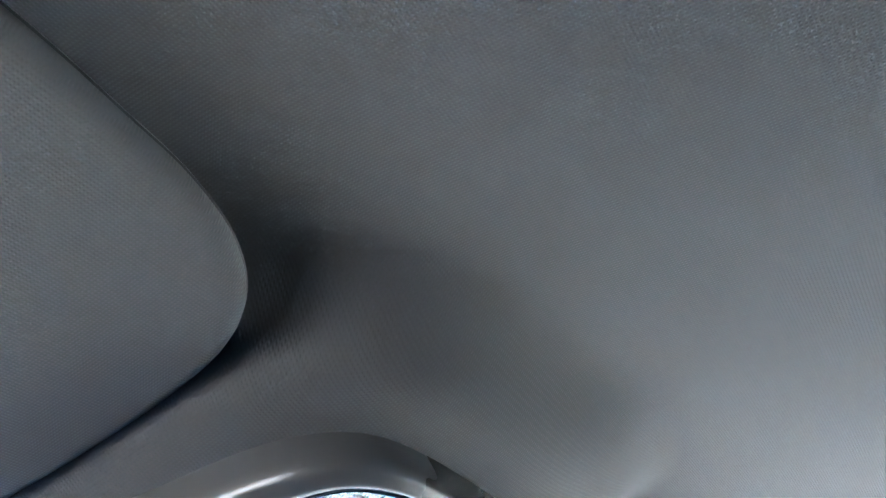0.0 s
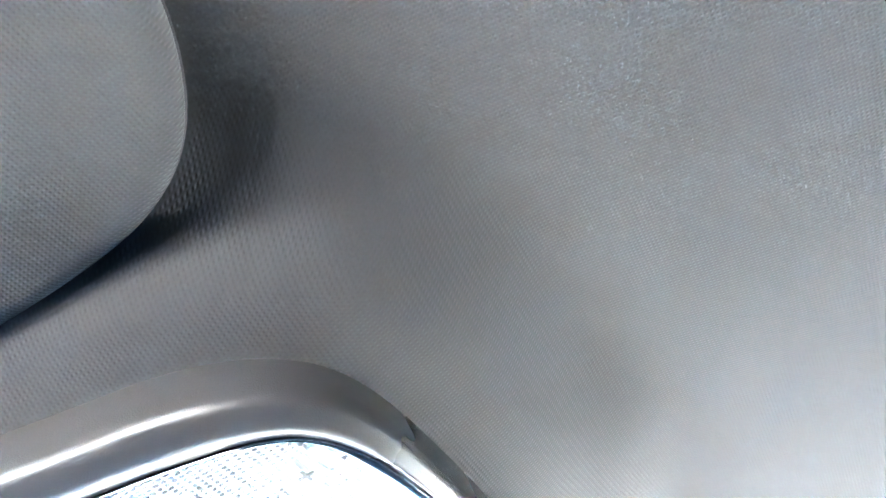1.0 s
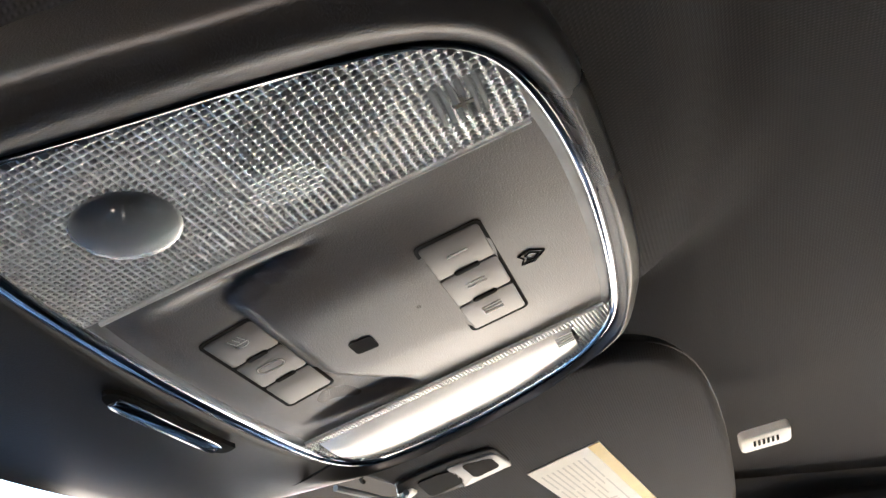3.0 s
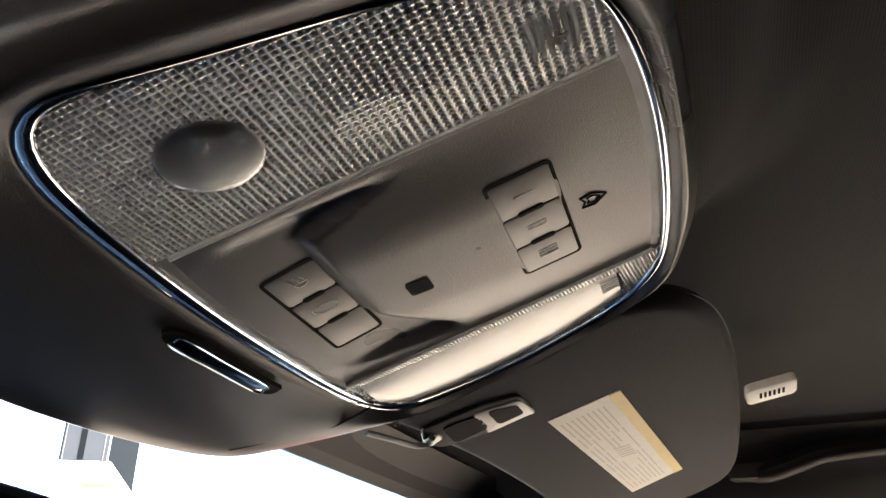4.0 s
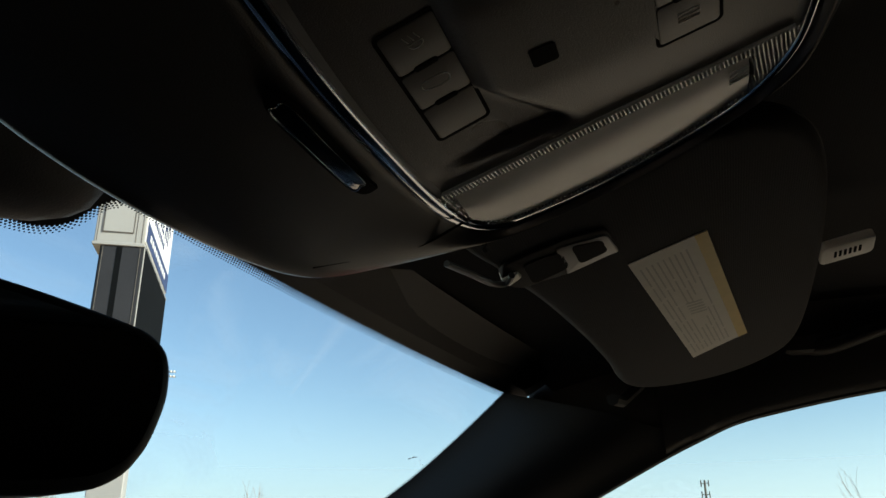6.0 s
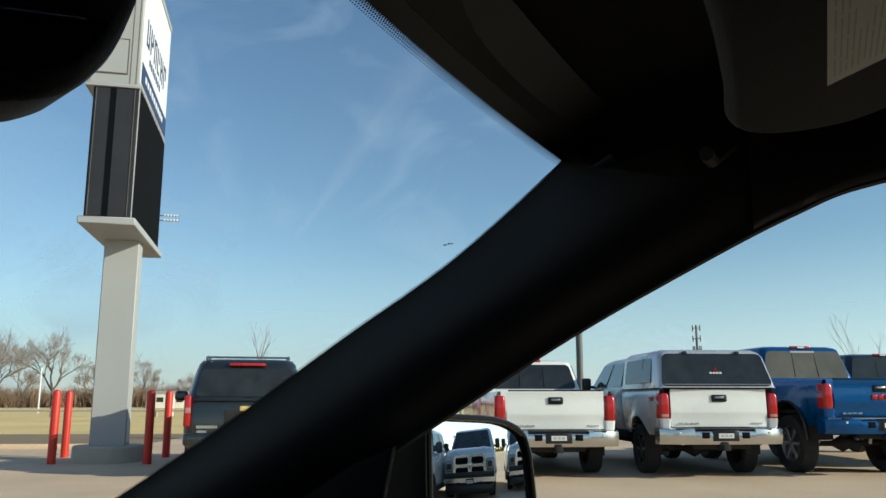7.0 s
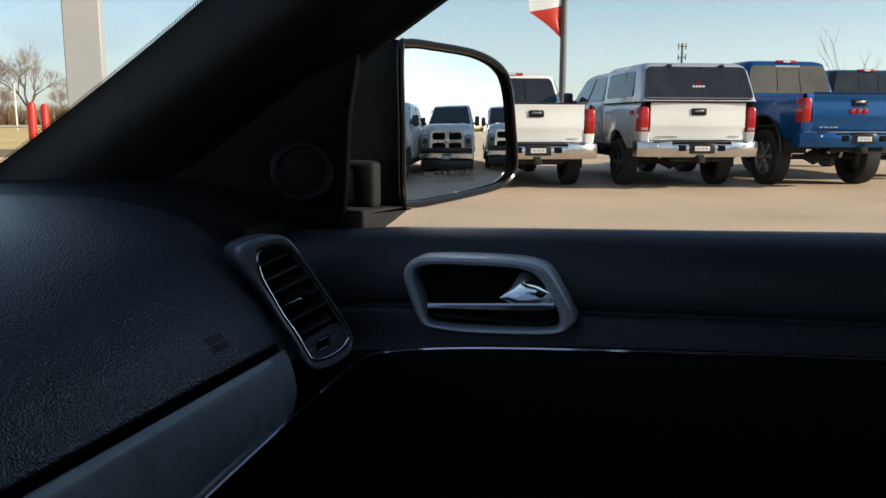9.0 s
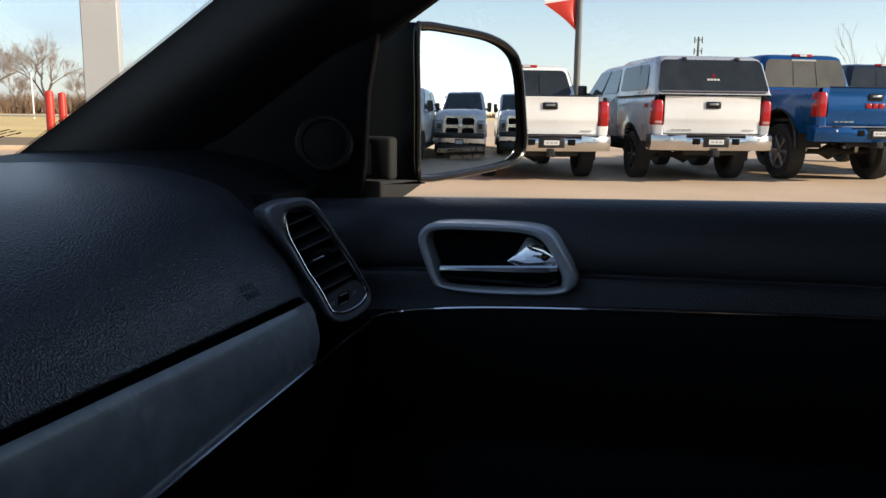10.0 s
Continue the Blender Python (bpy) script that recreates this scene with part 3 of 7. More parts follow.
                bm.faces.new(mid)
        ob = part(name, bm, M_LENS, c, "lattice of small clear lens facets", 0)
        ob["kind"] = "stuff"
        part("lens_backing", back, M_LENSBASE, c, "grey backing of the lens", 0)
        return ob

    def ring_u(v, right):
        sel = ring[(ring[:, 0] > -0.008) == right]
        o = np.argsort(sel[:, 1])
        return float(np.interp(v, sel[o, 1], sel[o, 0]))

    def uv_left(a, b):
        v = lerp(-0.060, 0.083, b)
        lo = ring_u(v, False) + 0.0035
        return lerp(lo, lu(v) - 0.0015, a), v

    def uv_right(a, b):
        v = lerp(-0.058, 0.080, b)
        hi = ring_u(v, True) - 0.0052
        return lerp(ru(v) + 0.0015, hi, a), v

    def in_ring(u, v, gap):
        k = int((math.atan2(v, u + 0.008) + math.pi) / (2 * math.pi) * len(ring)) % len(ring)
        return math.hypot(u + 0.008, v) < math.hypot(ring[k][0] + 0.008, ring[k][1]) - gap
    out_l = lambda u, v: in_ring(u, v, 0.0016) and u < lu(v) - 0.0012
    ribbed("reading_lens", out_l, 0.0020, 0.035, (-0.140, -0.068, 60, 90), 0.0045)
    out_r = lambda u, v: in_ring(u, v, 0.0016) and u > ru(v) + 0.0012 and (u < ru(v) + 0.0062 or not in_ring(u, v, 0.0050) or v > 0.068)
    ribbed("reading_lens", out_r, 0.00165, 0.125, (0.046, -0.068, 70, 104))
    rows = []
    for j in range(41):
        b = j / 40
        row = []
        for i in range(13):
            u, v = uv_right(i / 12, b * 0.90)
            lo = ru(v) + 0.0062
            u = lerp(lo, max(lo + 0.002, uv_right(1.0, b * 0.90)[0]), i / 12)
            row.append(con(u, v, -0.0004 - 0.0005 * math.sin(math.pi * i / 12)))
        rows.append(row)
    part("reading_lens", loft(rows, False), M_CREAM, c, "smooth lamp lens with the window's reflection put into its cream", 60)
    for s, uu in ((-1, lu), (1, ru)):
        part("lens_edge", tube([con(uu(v), v, -0.0005) for v in (-0.062, 0.0, 0.083)], 0.0009, 8, up=CN), M_LENS, c)
    # round spot lens
    for u, v, r in ((-0.0980, -0.0272, 0.0146),):
        rows = []
        for k in range(9):
            a = math.pi / 2 * k / 8
            rows.append([con(u + r * math.cos(a) * math.cos(t), v + r * math.cos(a) * math.sin(t), -0.0004 - 0.0016 * math.sin(a)) for t in [2 * math.pi * i / 40 for i in range(40)]])
        part("spot_lens", loft(rows, True, False, True), M_FROST, c, "frosted shallow spot lens", 60)
        circ = lambda du, dv, prof_: loft([[con(u + du + q * math.cos(t), v + dv + q * math.sin(t), h) for t in [2 * math.pi * i / 28 for i in range(28)]] for q, h in prof_], True, False, True)
        part("lens_reflector", circ(0, 0, ((0.0145, 0.0002), (0.0120, 0.0040), (0.0080, 0.0066), (0.0010, 0.0072))), M_FROSTBACK, c, "grey reflector of the spot lamp", 60)
        part("bulb_socket", circ(-0.0022, 0.0025, ((0.0088, 0.0066), (0.0086, 0.0030), (0.0060, 0.0022))), M_DARK, c, "dark bulb socket behind the lens", 60)
        part("bulb", circ(-0.0030, -0.0010, ((0.0026, 0.0024), (0.0025, 0.0010), (0.0016, 0.0002), (0.0004, 0.0000))), M_BULB, c, "silvered bulb tip", 60)
        part("bulb", circ(0.0010, 0.0085, ((0.0022, 0.0034), (0.0020, 0.0020), (0.0012, 0.0012), (0.0003, 0.0010))), M_BULB, c, "silvered bulb tip", 60)
    # faint cross symbol in the lens
    bm = box((0, 0, 0), (0.006, 0.0012, 0.0004))
    box((0, 0, 0), (0.0012, 0.006, 0.0005), bm=bm)
    s = part("cross_mark", bm, M_BUTTON, c)
    s.matrix_basis = Matrix.Translation(con(-0.0890, 0.0685, -0.0019)) @ Matrix((Vector((1, 0, 0)), CV, CN)).transposed().to_4x4()

    # short clear ribs round the symbol
    for k in range(6):
        part("lens_rib", tube([con(-0.0970, 0.0620 + 0.0024 * k, 0.0002), con(-0.0905, 0.0621 + 0.0024 * k, -0.0004), con(-0.0820, 0.0618 + 0.0024 * k, 0.0002)], 0.0010, 6, up=CN), M_LENS, c, "clear rib in the lens")

    floor_h = lambda v: 0.0046 - 0.00378 * min(1.0, max(0.0, (-0.028 - v) / 0.028))

    def keys(cu, cv, w, d, icons):
        at = lambda x, y, h: con(x, y, (0.0010 + mid_h(x, y) if cv > 0 else floor_h(y)) + h)
        part("switch_surround", slab(rrect(cu, cv, w + 0.0026, d + 0.0026, 0.0028), lambda x, y, h: at(x, y, -0.0003 + h), 0.004), M_DARK, c, "black gap round the switches")
        k = w / 3
        for i in range(3):
            x0 = cu - w / 2 + k * (i + 0.5)
            b = part("switch", slab(rrect(x0, cv, k - 0.0008, d, 0.0016), lambda x, y, h: at(x, y, -0.0004 + h), 0.003, 0.0003), M_BUTTON, c)
            if icons and icons[i]:
                for (a, q, lw, lh) in icons[i]:
                    part("icon", slab(rrect(x0 + a, cv + q, lw, lh, min(lw, lh) * 0.45, 2), lambda x, y, h: at(x, y, -0.00045 + h), 0.0003), M_ICON, b, "pale printed symbol")
            if i:
                part("spacer", slab(rrect(x0 - k / 2, cv, 0.0030, d * 0.45, 0.0012), lambda x, y, h: at(x, y, -0.0007 + h), 0.003, 0.0005), M_DARK, c, "black lozenge between switches")

    bars = lambda n: [(0.0022 * (i - (n - 1) / 2), 0.0, 0.0007, 0.0075) for i in range(n)]
    keys(0.003, -0.0400, 0.064, 0.0195, None)
    key_at = lambda x, y: con(x, y, floor_h(y) - 0.0004)
    lamp = [(-0.0195 + 0.0026 * math.cos(a), -0.0395 + 0.0026 * math.sin(a)) for a in [math.pi * (k / 10 - 0.5) for k in range(11)]]
    part("icon", tube([key_at(y_ - 0.0, x_) for y_, x_ in [(p[0], p[1]) for p in lamp]], 0.00022, 5, True, up=CN), M_ICON, c, "pale lamp symbol")
    for k in range(3):
        part("icon", tube([key_at(-0.0206, -0.0415 + 0.0020 * k), key_at(-0.0240, -0.0425 + 0.0020 * k)], 0.0002, 5, up=CN), M_ICON, c, "pale ray of the lamp symbol")
    car = [(0.000, -0.0440), (0.0005, -0.0370), (0.0025, -0.0352), (0.0050, -0.0360), (0.0055, -0.0395), (0.0048, -0.0432), (0.0030, -0.0452)]
    part("icon", tube([key_at(x, y) for x, y in spline(car, 26, True)], 0.00022, 5, True, up=CN), M_ICON, c, "pale car symbol")
    keys(-0.0032, 0.0446, 0.064, 0.0215, [bars(1), bars(2), bars(3)])
    # microphone slot and embossed arrow
    part("microphone_slot", slab(rrect(0.0060, -0.0040, 0.0095, 0.0092, 0.0015), lambda x, y, h: con(x, y, 0.0006 + mid_h(0.006, -0.004) + h), 0.004), M_DARK, c, "small black slot")
    ar = [(-0.0046, -0.0030), (0.0002, -0.0040), (0.0050, 0.0), (0.0002, 0.0040), (-0.0046, 0.0030), (-0.0030, 0.0)]
    for size, wd in ((1.0, 0.00030), (0.52, 0.00022)):
        part("arrow_mark", tube([con(-0.0020 + y * size, 0.0660 + x * size, 0.0008 + mid_h(-0.0020 + y * size, 0.0660 + x * size)) for x, y in ar], wd, 6, True, up=CN), M_DARK, c, "embossed arrow outline")
    # lamp symbol at the rear end of the diffuser
    for k in range(4):
        part("diffuser_mark", tube([con(0.0660 + 0.0026 * k, 0.0585, -0.0012), con(0.0650 + 0.0022 * k, 0.0660, -0.0012)], 0.0004, 6, up=CN), M_LENS, c, "faint moulded lamp symbol")
    # chrome latch of the forward cover
    la = [(-0.0262, -0.0822), (0.002, -0.0818), (0.0295, -0.0813), (0.0322, -0.0835), (0.0312, -0.0872), (0.002, -0.0880), (-0.0258, -0.0884), (-0.0280, -0.0853)]
    lo = np.array(spline(la, 60, True))
    part("latch", slab(lo, lambda x, y, h: con(x, y, -0.0058 - 9 * (y + 0.0848) ** 2 + h), 0.005, 0.0006), M_LATCH, c, "smoked chrome latch bar")
    part("latch_rim", tube([con(x, y, -0.0058) for x, y in lo], 0.0004, 6, True, up=CN), M_LATCH, c, "thin rim of the latch")
    # flat black sheet round the latch: the pocket's shade as colour
    part("latch_pocket_shade", slab(spline([(-0.0275, -0.0808), (0.031, -0.0800), (0.0400, -0.0800), (0.0335, -0.0880), (-0.026, -0.0893)], 40, True), lambda x, y, h: con(x, y, -0.0046 + h), 0.002), M_DARK, c, "black sheet painted as the shade in the latch pocket")
    return c


console()

# ---- sun visors ----
VN = Vector((0.051, 0.2915, 0.9552)).normalized()
VC = Vector((0.3651, -0.0995, 1.4677))
VU = Vector((1, 0, -0.051 / 0.9552)).normalized()
VV = VN.cross(VU)


def visor_uv(x, y):
    """Visor coordinates of the point over (x, y)."""
    z = VC.z - (VN.x * (x - VC.x) + VN.y * (y - VC.y)) / VN.z
    d = Vector((x, y, z)) - VC
    return d.dot(VU), d.dot(VV)


VISOR = [visor_uv(x, y) for x, y in ((0.146, 0.010), (0.20, 0.004), (0.267, -0.008), (0.36, -0.020), (0.44, -0.027), (0.51, -0.032), (0.555, -0.062), (0.588, -0.115), (0.582, -0.160), (0.54, -0.183), (0.41, -0.188), (0.28, -0.184), (0.20, -0.172), (0.155, -0.145), (0.137, -0.10), (0.136, -0.04))]


VISOR_DRIVER = [visor_uv(x, y) for x, y in ((0.182, 0.006), (0.21, 0.004), (0.267, -0.008), (0.36, -0.020), (0.44, -0.027), (0.51, -0.032), (0.555, -0.062), (0.588, -0.115), (0.582, -0.160), (0.54, -0.183), (0.41, -0.186), (0.316, -0.184), (0.274, -0.181), (0.245, -0.178), (0.216, -0.170), (0.192, -0.155), (0.178, -0.134), (0.173, -0.105), (0.173, -0.065), (0.176, -0.026))]


CLIP_TRAY = [(0.1840, -0.0010), (0.1830, -0.0170), (0.1830, -0.0370), (0.1900, -0.0570), (0.2220, -0.0600), (0.2260, -0.0290), (0.2200, -0.0010), (0.2010, 0.0040)]
CLIP_FRAME = [(0.1880, -0.0290), (0.1910, -0.0430), (0.1950, -0.0560), (0.2220, -0.0600), (0.2220, -0.0540), (0.2250, -0.0290), (0.2160, -0.0300)]
CLIP_RECESS = [(0.1920, -0.0370), (0.1990, -0.0530), (0.2150, -0.0540), (0.2170, -0.0380)]
CLIP_HOOK = [(0.1980, 0.0040), (0.1960, -0.0060), (0.2040, -0.0070), (0.2090, 0.0020)]
CLIP_CAVITY = [tuple(lerp(a, b, 0.25) for a, b in zip(p, CLIP_RECESS[3])) for p in (CLIP_TRAY[0], CLIP_TRAY[1], CLIP_FRAME[0], CLIP_FRAME[6], CLIP_TRAY[6])]


def visor(side):
    flip = Matrix.Diagonal((side, 1, 1, 1))
    base = Matrix.Translation((0, 0.0, 0.0)) if side > 0 else Matrix.Translation((0, 0.0, 0.014))
    v = thing("sun_visor", "dark grey cloth sun visor folded up" + (" with a warning label" if side > 0 else ""), "sun visor", "sun visors")
    def put(u, w, h):
        return (base @ flip) @ (VC + VU * u + VV * w + VN * h)
    o = spline(VISOR if side > 0 else VISOR_DRIVER, 120, True)
    o = np.array(o)
    rings = []
    for a in (0, 15, 30, 50, 70, 90, 110, 130, 150, 165, 180):
        d, h = 0.009 * (1 - math.sin(radians(a))), -0.009 * math.cos(radians(a)) + 0.009
        rings.append([put(x, y, h) for x, y in shrink(o, -d if np.cross(o[1] - o[0], o[2] - o[1]) < 0 else d)])
    part("pad", loft(rings, True, True, True), M_VISOR, v, "", 60)
    if side > 0:
        q = [visor_uv(x, y) for x, y in ((0.2506, -0.0623), (0.2459, -0.1094), (0.4751, -0.1355), (0.4890, -0.0907))]
        def lab(a, b, h):
            p = [lerp(q[0][k], q[3][k], a) * (1 - b) + lerp(q[1][k], q[2][k], a) * b for k in (0, 1)]
            return put(p[0], p[1], h)
        sheet = part("warning_label", slab([(0, 0), (1, 0), (1, 1), (0, 1)], lambda x, y, h: lab(x, y, -0.0006 + h), 0.0007), M_PAPER, v, "cream paper warning label with yellow edge", 0)
        part("yellow_strip", slab([(0.0, 0.84), (1, 0.84), (1, 1), (0.0, 1)], lambda x, y, h: lab(x, y, -0.0009 + h), 0.0004), M_YELLOW, sheet, "yellow strip", 0)
        rng = random.Random(4)
        for r in range(9):
            b = 0.08 + 0.075 * r
            a = 0.06
            while a < 0.92:
                w = rng.uniform(0.10, 0.28)
                if not (0.42 < a + w / 2 < 0.60 and 0.3 < b < 0.62):
                    part("print_bar", slab([(a, b), (min(a + w, 0.95), b), (min(a + w, 0.95), b + 0.022), (a, b + 0.022)], lambda x, y, h: lab(x, y, -0.00068 + h), 0.0002), M_FAINT, sheet, "", 0)
                a += w + 0.02
        for k in range(5):
            part("pictogram", slab([(0.44 + 0.026 * k, 0.36), (0.452 + 0.026 * k, 0.35), (0.475 + 0.026 * k, 0.58), (0.463 + 0.026 * k, 0.60)], lambda x, y, h: lab(x, y, -0.00068 + h), 0.0002), M_FAINT, sheet, "", 0)
    mid = [put(x, y, 0.009) for x, y in shrink(o, -0.0002 if np.cross(o[1] - o[0], o[2] - o[1]) < 0 else 0.0002)]
    part("edge_seam", tube(mid, 0.0007, 5, True, up=VN), M_TRIM, v, "dark seam round the edge")
    part("pivot_arm", tube([put(0.20, 0.088, 0.010), put(0.235, 0.082, 0.014), put(0.262, 0.060, 0.030)], 0.006, 8), M_RAW, v, "black pivot arm")
    if side < 0:
        return v
    # clip tray at the inboard end: black tray, grey frame, small pale hook; recess shade painted as black plates
    def plate_(name, pts, h0, deep, material, label, n=50, rnd=0.001):
        k_ = len(pts)
        tight = [tuple(lerp(a, b, f) for a, b in zip(pts[i], pts[(i + 1) % k_])) for i in range(k_) for f in (0.14, 0.5, 0.86)]
        o_ = np.array(spline([visor_uv(x, y) for x, y in tight], 2 * n, True))
        part(name, slab(o_, lambda x, y, h: put(x, y, h0 + h), deep, rnd), material, v, label)
    plate_("clip_tray", CLIP_TRAY, -0.0020, 0.006, M_RAW, "black clip tray")
    plate_("clip_frame", CLIP_FRAME, -0.0028, 0.004, M_SATINDARK, "grey clip frame")
    plate_("clip_recess_shade", CLIP_RECESS, -0.0031, 0.002, M_DARK, "black plate painted as the shade of a recess", 40, 0.0)
    plate_("clip_cavity_shade", CLIP_CAVITY, -0.0028, 0.002, M_DARK, "black plate painted as the shade of a cavity", 40, 0.0)
    arm = spline([(0.1517, 0.0199, 1.4385), (0.1746, 0.0129, 1.4394), (0.1947, 0.0070, 1.4401), (0.2007, 0.0008, 1.4417), (0.1941, -0.0041, 1.4435)], 40)
    part("clip_arm", tube([Vector(p) for p in arm], 0.0019, 8), M_SATINDARK, v, "thin grey arm of the visor clip")
    plate_("hook", CLIP_HOOK, -0.0035, 0.006, M_WHITE, "pale visor hook", 40, 0.0015)
    return v


visor(1)
visor(-1)


def vanity_lamp():
    t = thing("vanity_lamp", "small white slotted lamp set in the headliner", "lamp")
    a, b = Vector((0.4244, -0.1956, 1.5195)), Vector((0.4219, -0.2313, 1.5258))
    u = (b - a).normalized()
    w = Vector((1, 0, -0.22)).normalized()
    n = u.cross(w).normalized()
    n = n if n.z > 0 else -n
    c = (a + b) / 2 + w * 0.009
    f = lambda x, y, h: c + u * x + w * y + n * (h - 0.0025)
    part("cover", slab(rrect(0, 0, 0.040, 0.024, 0.005), f, 0.007, 0.0015), M_WHITE, t)
    for i in range(6):
        part("slot", slab(rrect(-0.009 + 0.0036 * i, 0.0, 0.0020, 0.0085, 0.0008, 2), lambda x, y, h: f(x, y, h - 0.0004), 0.001), M_DARK, t, "dark slot")


vanity_lamp()


def grab_handle():
    t = thing("grab_handle", "black folding grab handle on the roof edge", "grab handle")
    pts = [(0.648, -0.190, 1.500), (0.640, -0.215, 1.496), (0.632, -0.245, 1.503), (0.628, -0.275, 1.510), (0.628, -0.36, 1.514), (0.63, -0.44, 1.510), (0.64, -0.47, 1.50)]
    part("grip", tube(spline(pts, 30), 0.013, 10, flat=0.8), M_TRIM, t)
    for y in (-0.20, -0.465):
        part("mount", box((0.655, y, 1.503), (0.05, 0.05, 0.03), 0.008), M_TRIM, t)


grab_handle()


def rear_mirror():
    t = thing("rear_view_mirror", "black rear-view mirror on a windscreen stalk", "rear-view mirror")
    c, r = Vector((0.0375, 0.1680, 1.3670)), Vector((0.8958, -0.4415, -0.0515)).normalized()
    up = Vector((0.0427, -0.0299, 0.9986)).normalized()
    up = (up - r * up.dot(r)).normalized()
    n = up.cross(r).normalized()         # forwards, away from the driver
    o = [(-0.167, 0.002), (-0.164, 0.026), (-0.148, 0.039), (-0.105, 0.0435), (-0.06, 0.0430), (0.0, 0.0400), (0.036, 0.0365), (0.0535, 0.0335), (0.0630, 0.0278), (0.0672, 0.0205), (0.0688, 0.011), (0.0685, 0.001), (0.0650, -0.0140), (0.0605, -0.0240), (0.0530, -0.0330), (0.0370, -0.0405), (0.0, -0.0460), (-0.06, -0.0490), (-0.12, -0.0480), (-0.150, -0.0420), (-0.163, -0.025)]
    f = lambda x, y, h: c + r * x + up * y + n * h
    o2 = spline(o, 90, True)
    part("housing", slab(o2, f, 0.030, 0.006), M_TRIM, t)
    part("mirror_glass", slab(shrink(np.array(o2), 0.006 if np.cross(np.array(o2[1]) - o2[0], np.array(o2[2]) - o2[1]) > 0 else -0.006), lambda x, y, h: f(x, y, h - 0.0012), 0.002), M_RVM, t, "dark mirror glass")
    part("stalk", tube(spline([tuple(f(-0.05, 0.0, 0.02)), tuple(f(-0.05, 0.012, 0.06)), (0.0, 0.30, 1.43)], 12), 0.012, 10), M_TRIM, t)
    sh = []
    for k in range(13):
        a = math.pi * (k + 0.02) / 12.04
        sh.append([(0.002 + 0.098 * math.sin(a) * math.cos(b), 0.198 - 0.037 * math.cos(a) + 0.003 * math.cos(b), 1.4765 + 0.0195 * math.cos(a) + 0.018 * math.sin(a) * math.sin(b)) for b in [2 * math.pi * i / 28 for i in range(28)]])
    part("sensor_cover", loft(sh, True, True, True), M_TRIM, t, "black moulded sensor cover against the glass")


rear_mirror()

# ---- dashboard and door ----
def dash_profile(x):
    """Points (y, z) from the windscreen down to the foot-well at width x."""
    s = step(0.50, 0.68, x)
    d = -0.02 * (x / 0.6) ** 2
    e = 0.040 * step(0.556, 0.640, x)
    return [(0.93 + d, 1.040), (0.84 + d, 1.060), (0.72 + d, 1.072), (0.58 + d, 1.076), (0.47 + 0.3 * e, 1.070), (0.405 + 0.6 * e, 1.056), (0.362 + e, 1.034), (0.333 + e, 1.008), (0.320 + e, 0.990), (0.3130 + e, 0.9800), (0.3135 + e, 0.9760), (0.325 + e, 0.974), (0.350 + e, 0.974)]


def line_z(x):
    q = 0.687 - x
    return 0.928 - 0.060 * q - 0.07 * q * q if q < 0.45 else 0.8868 - 0.123 * (q - 0.45) * 0.3


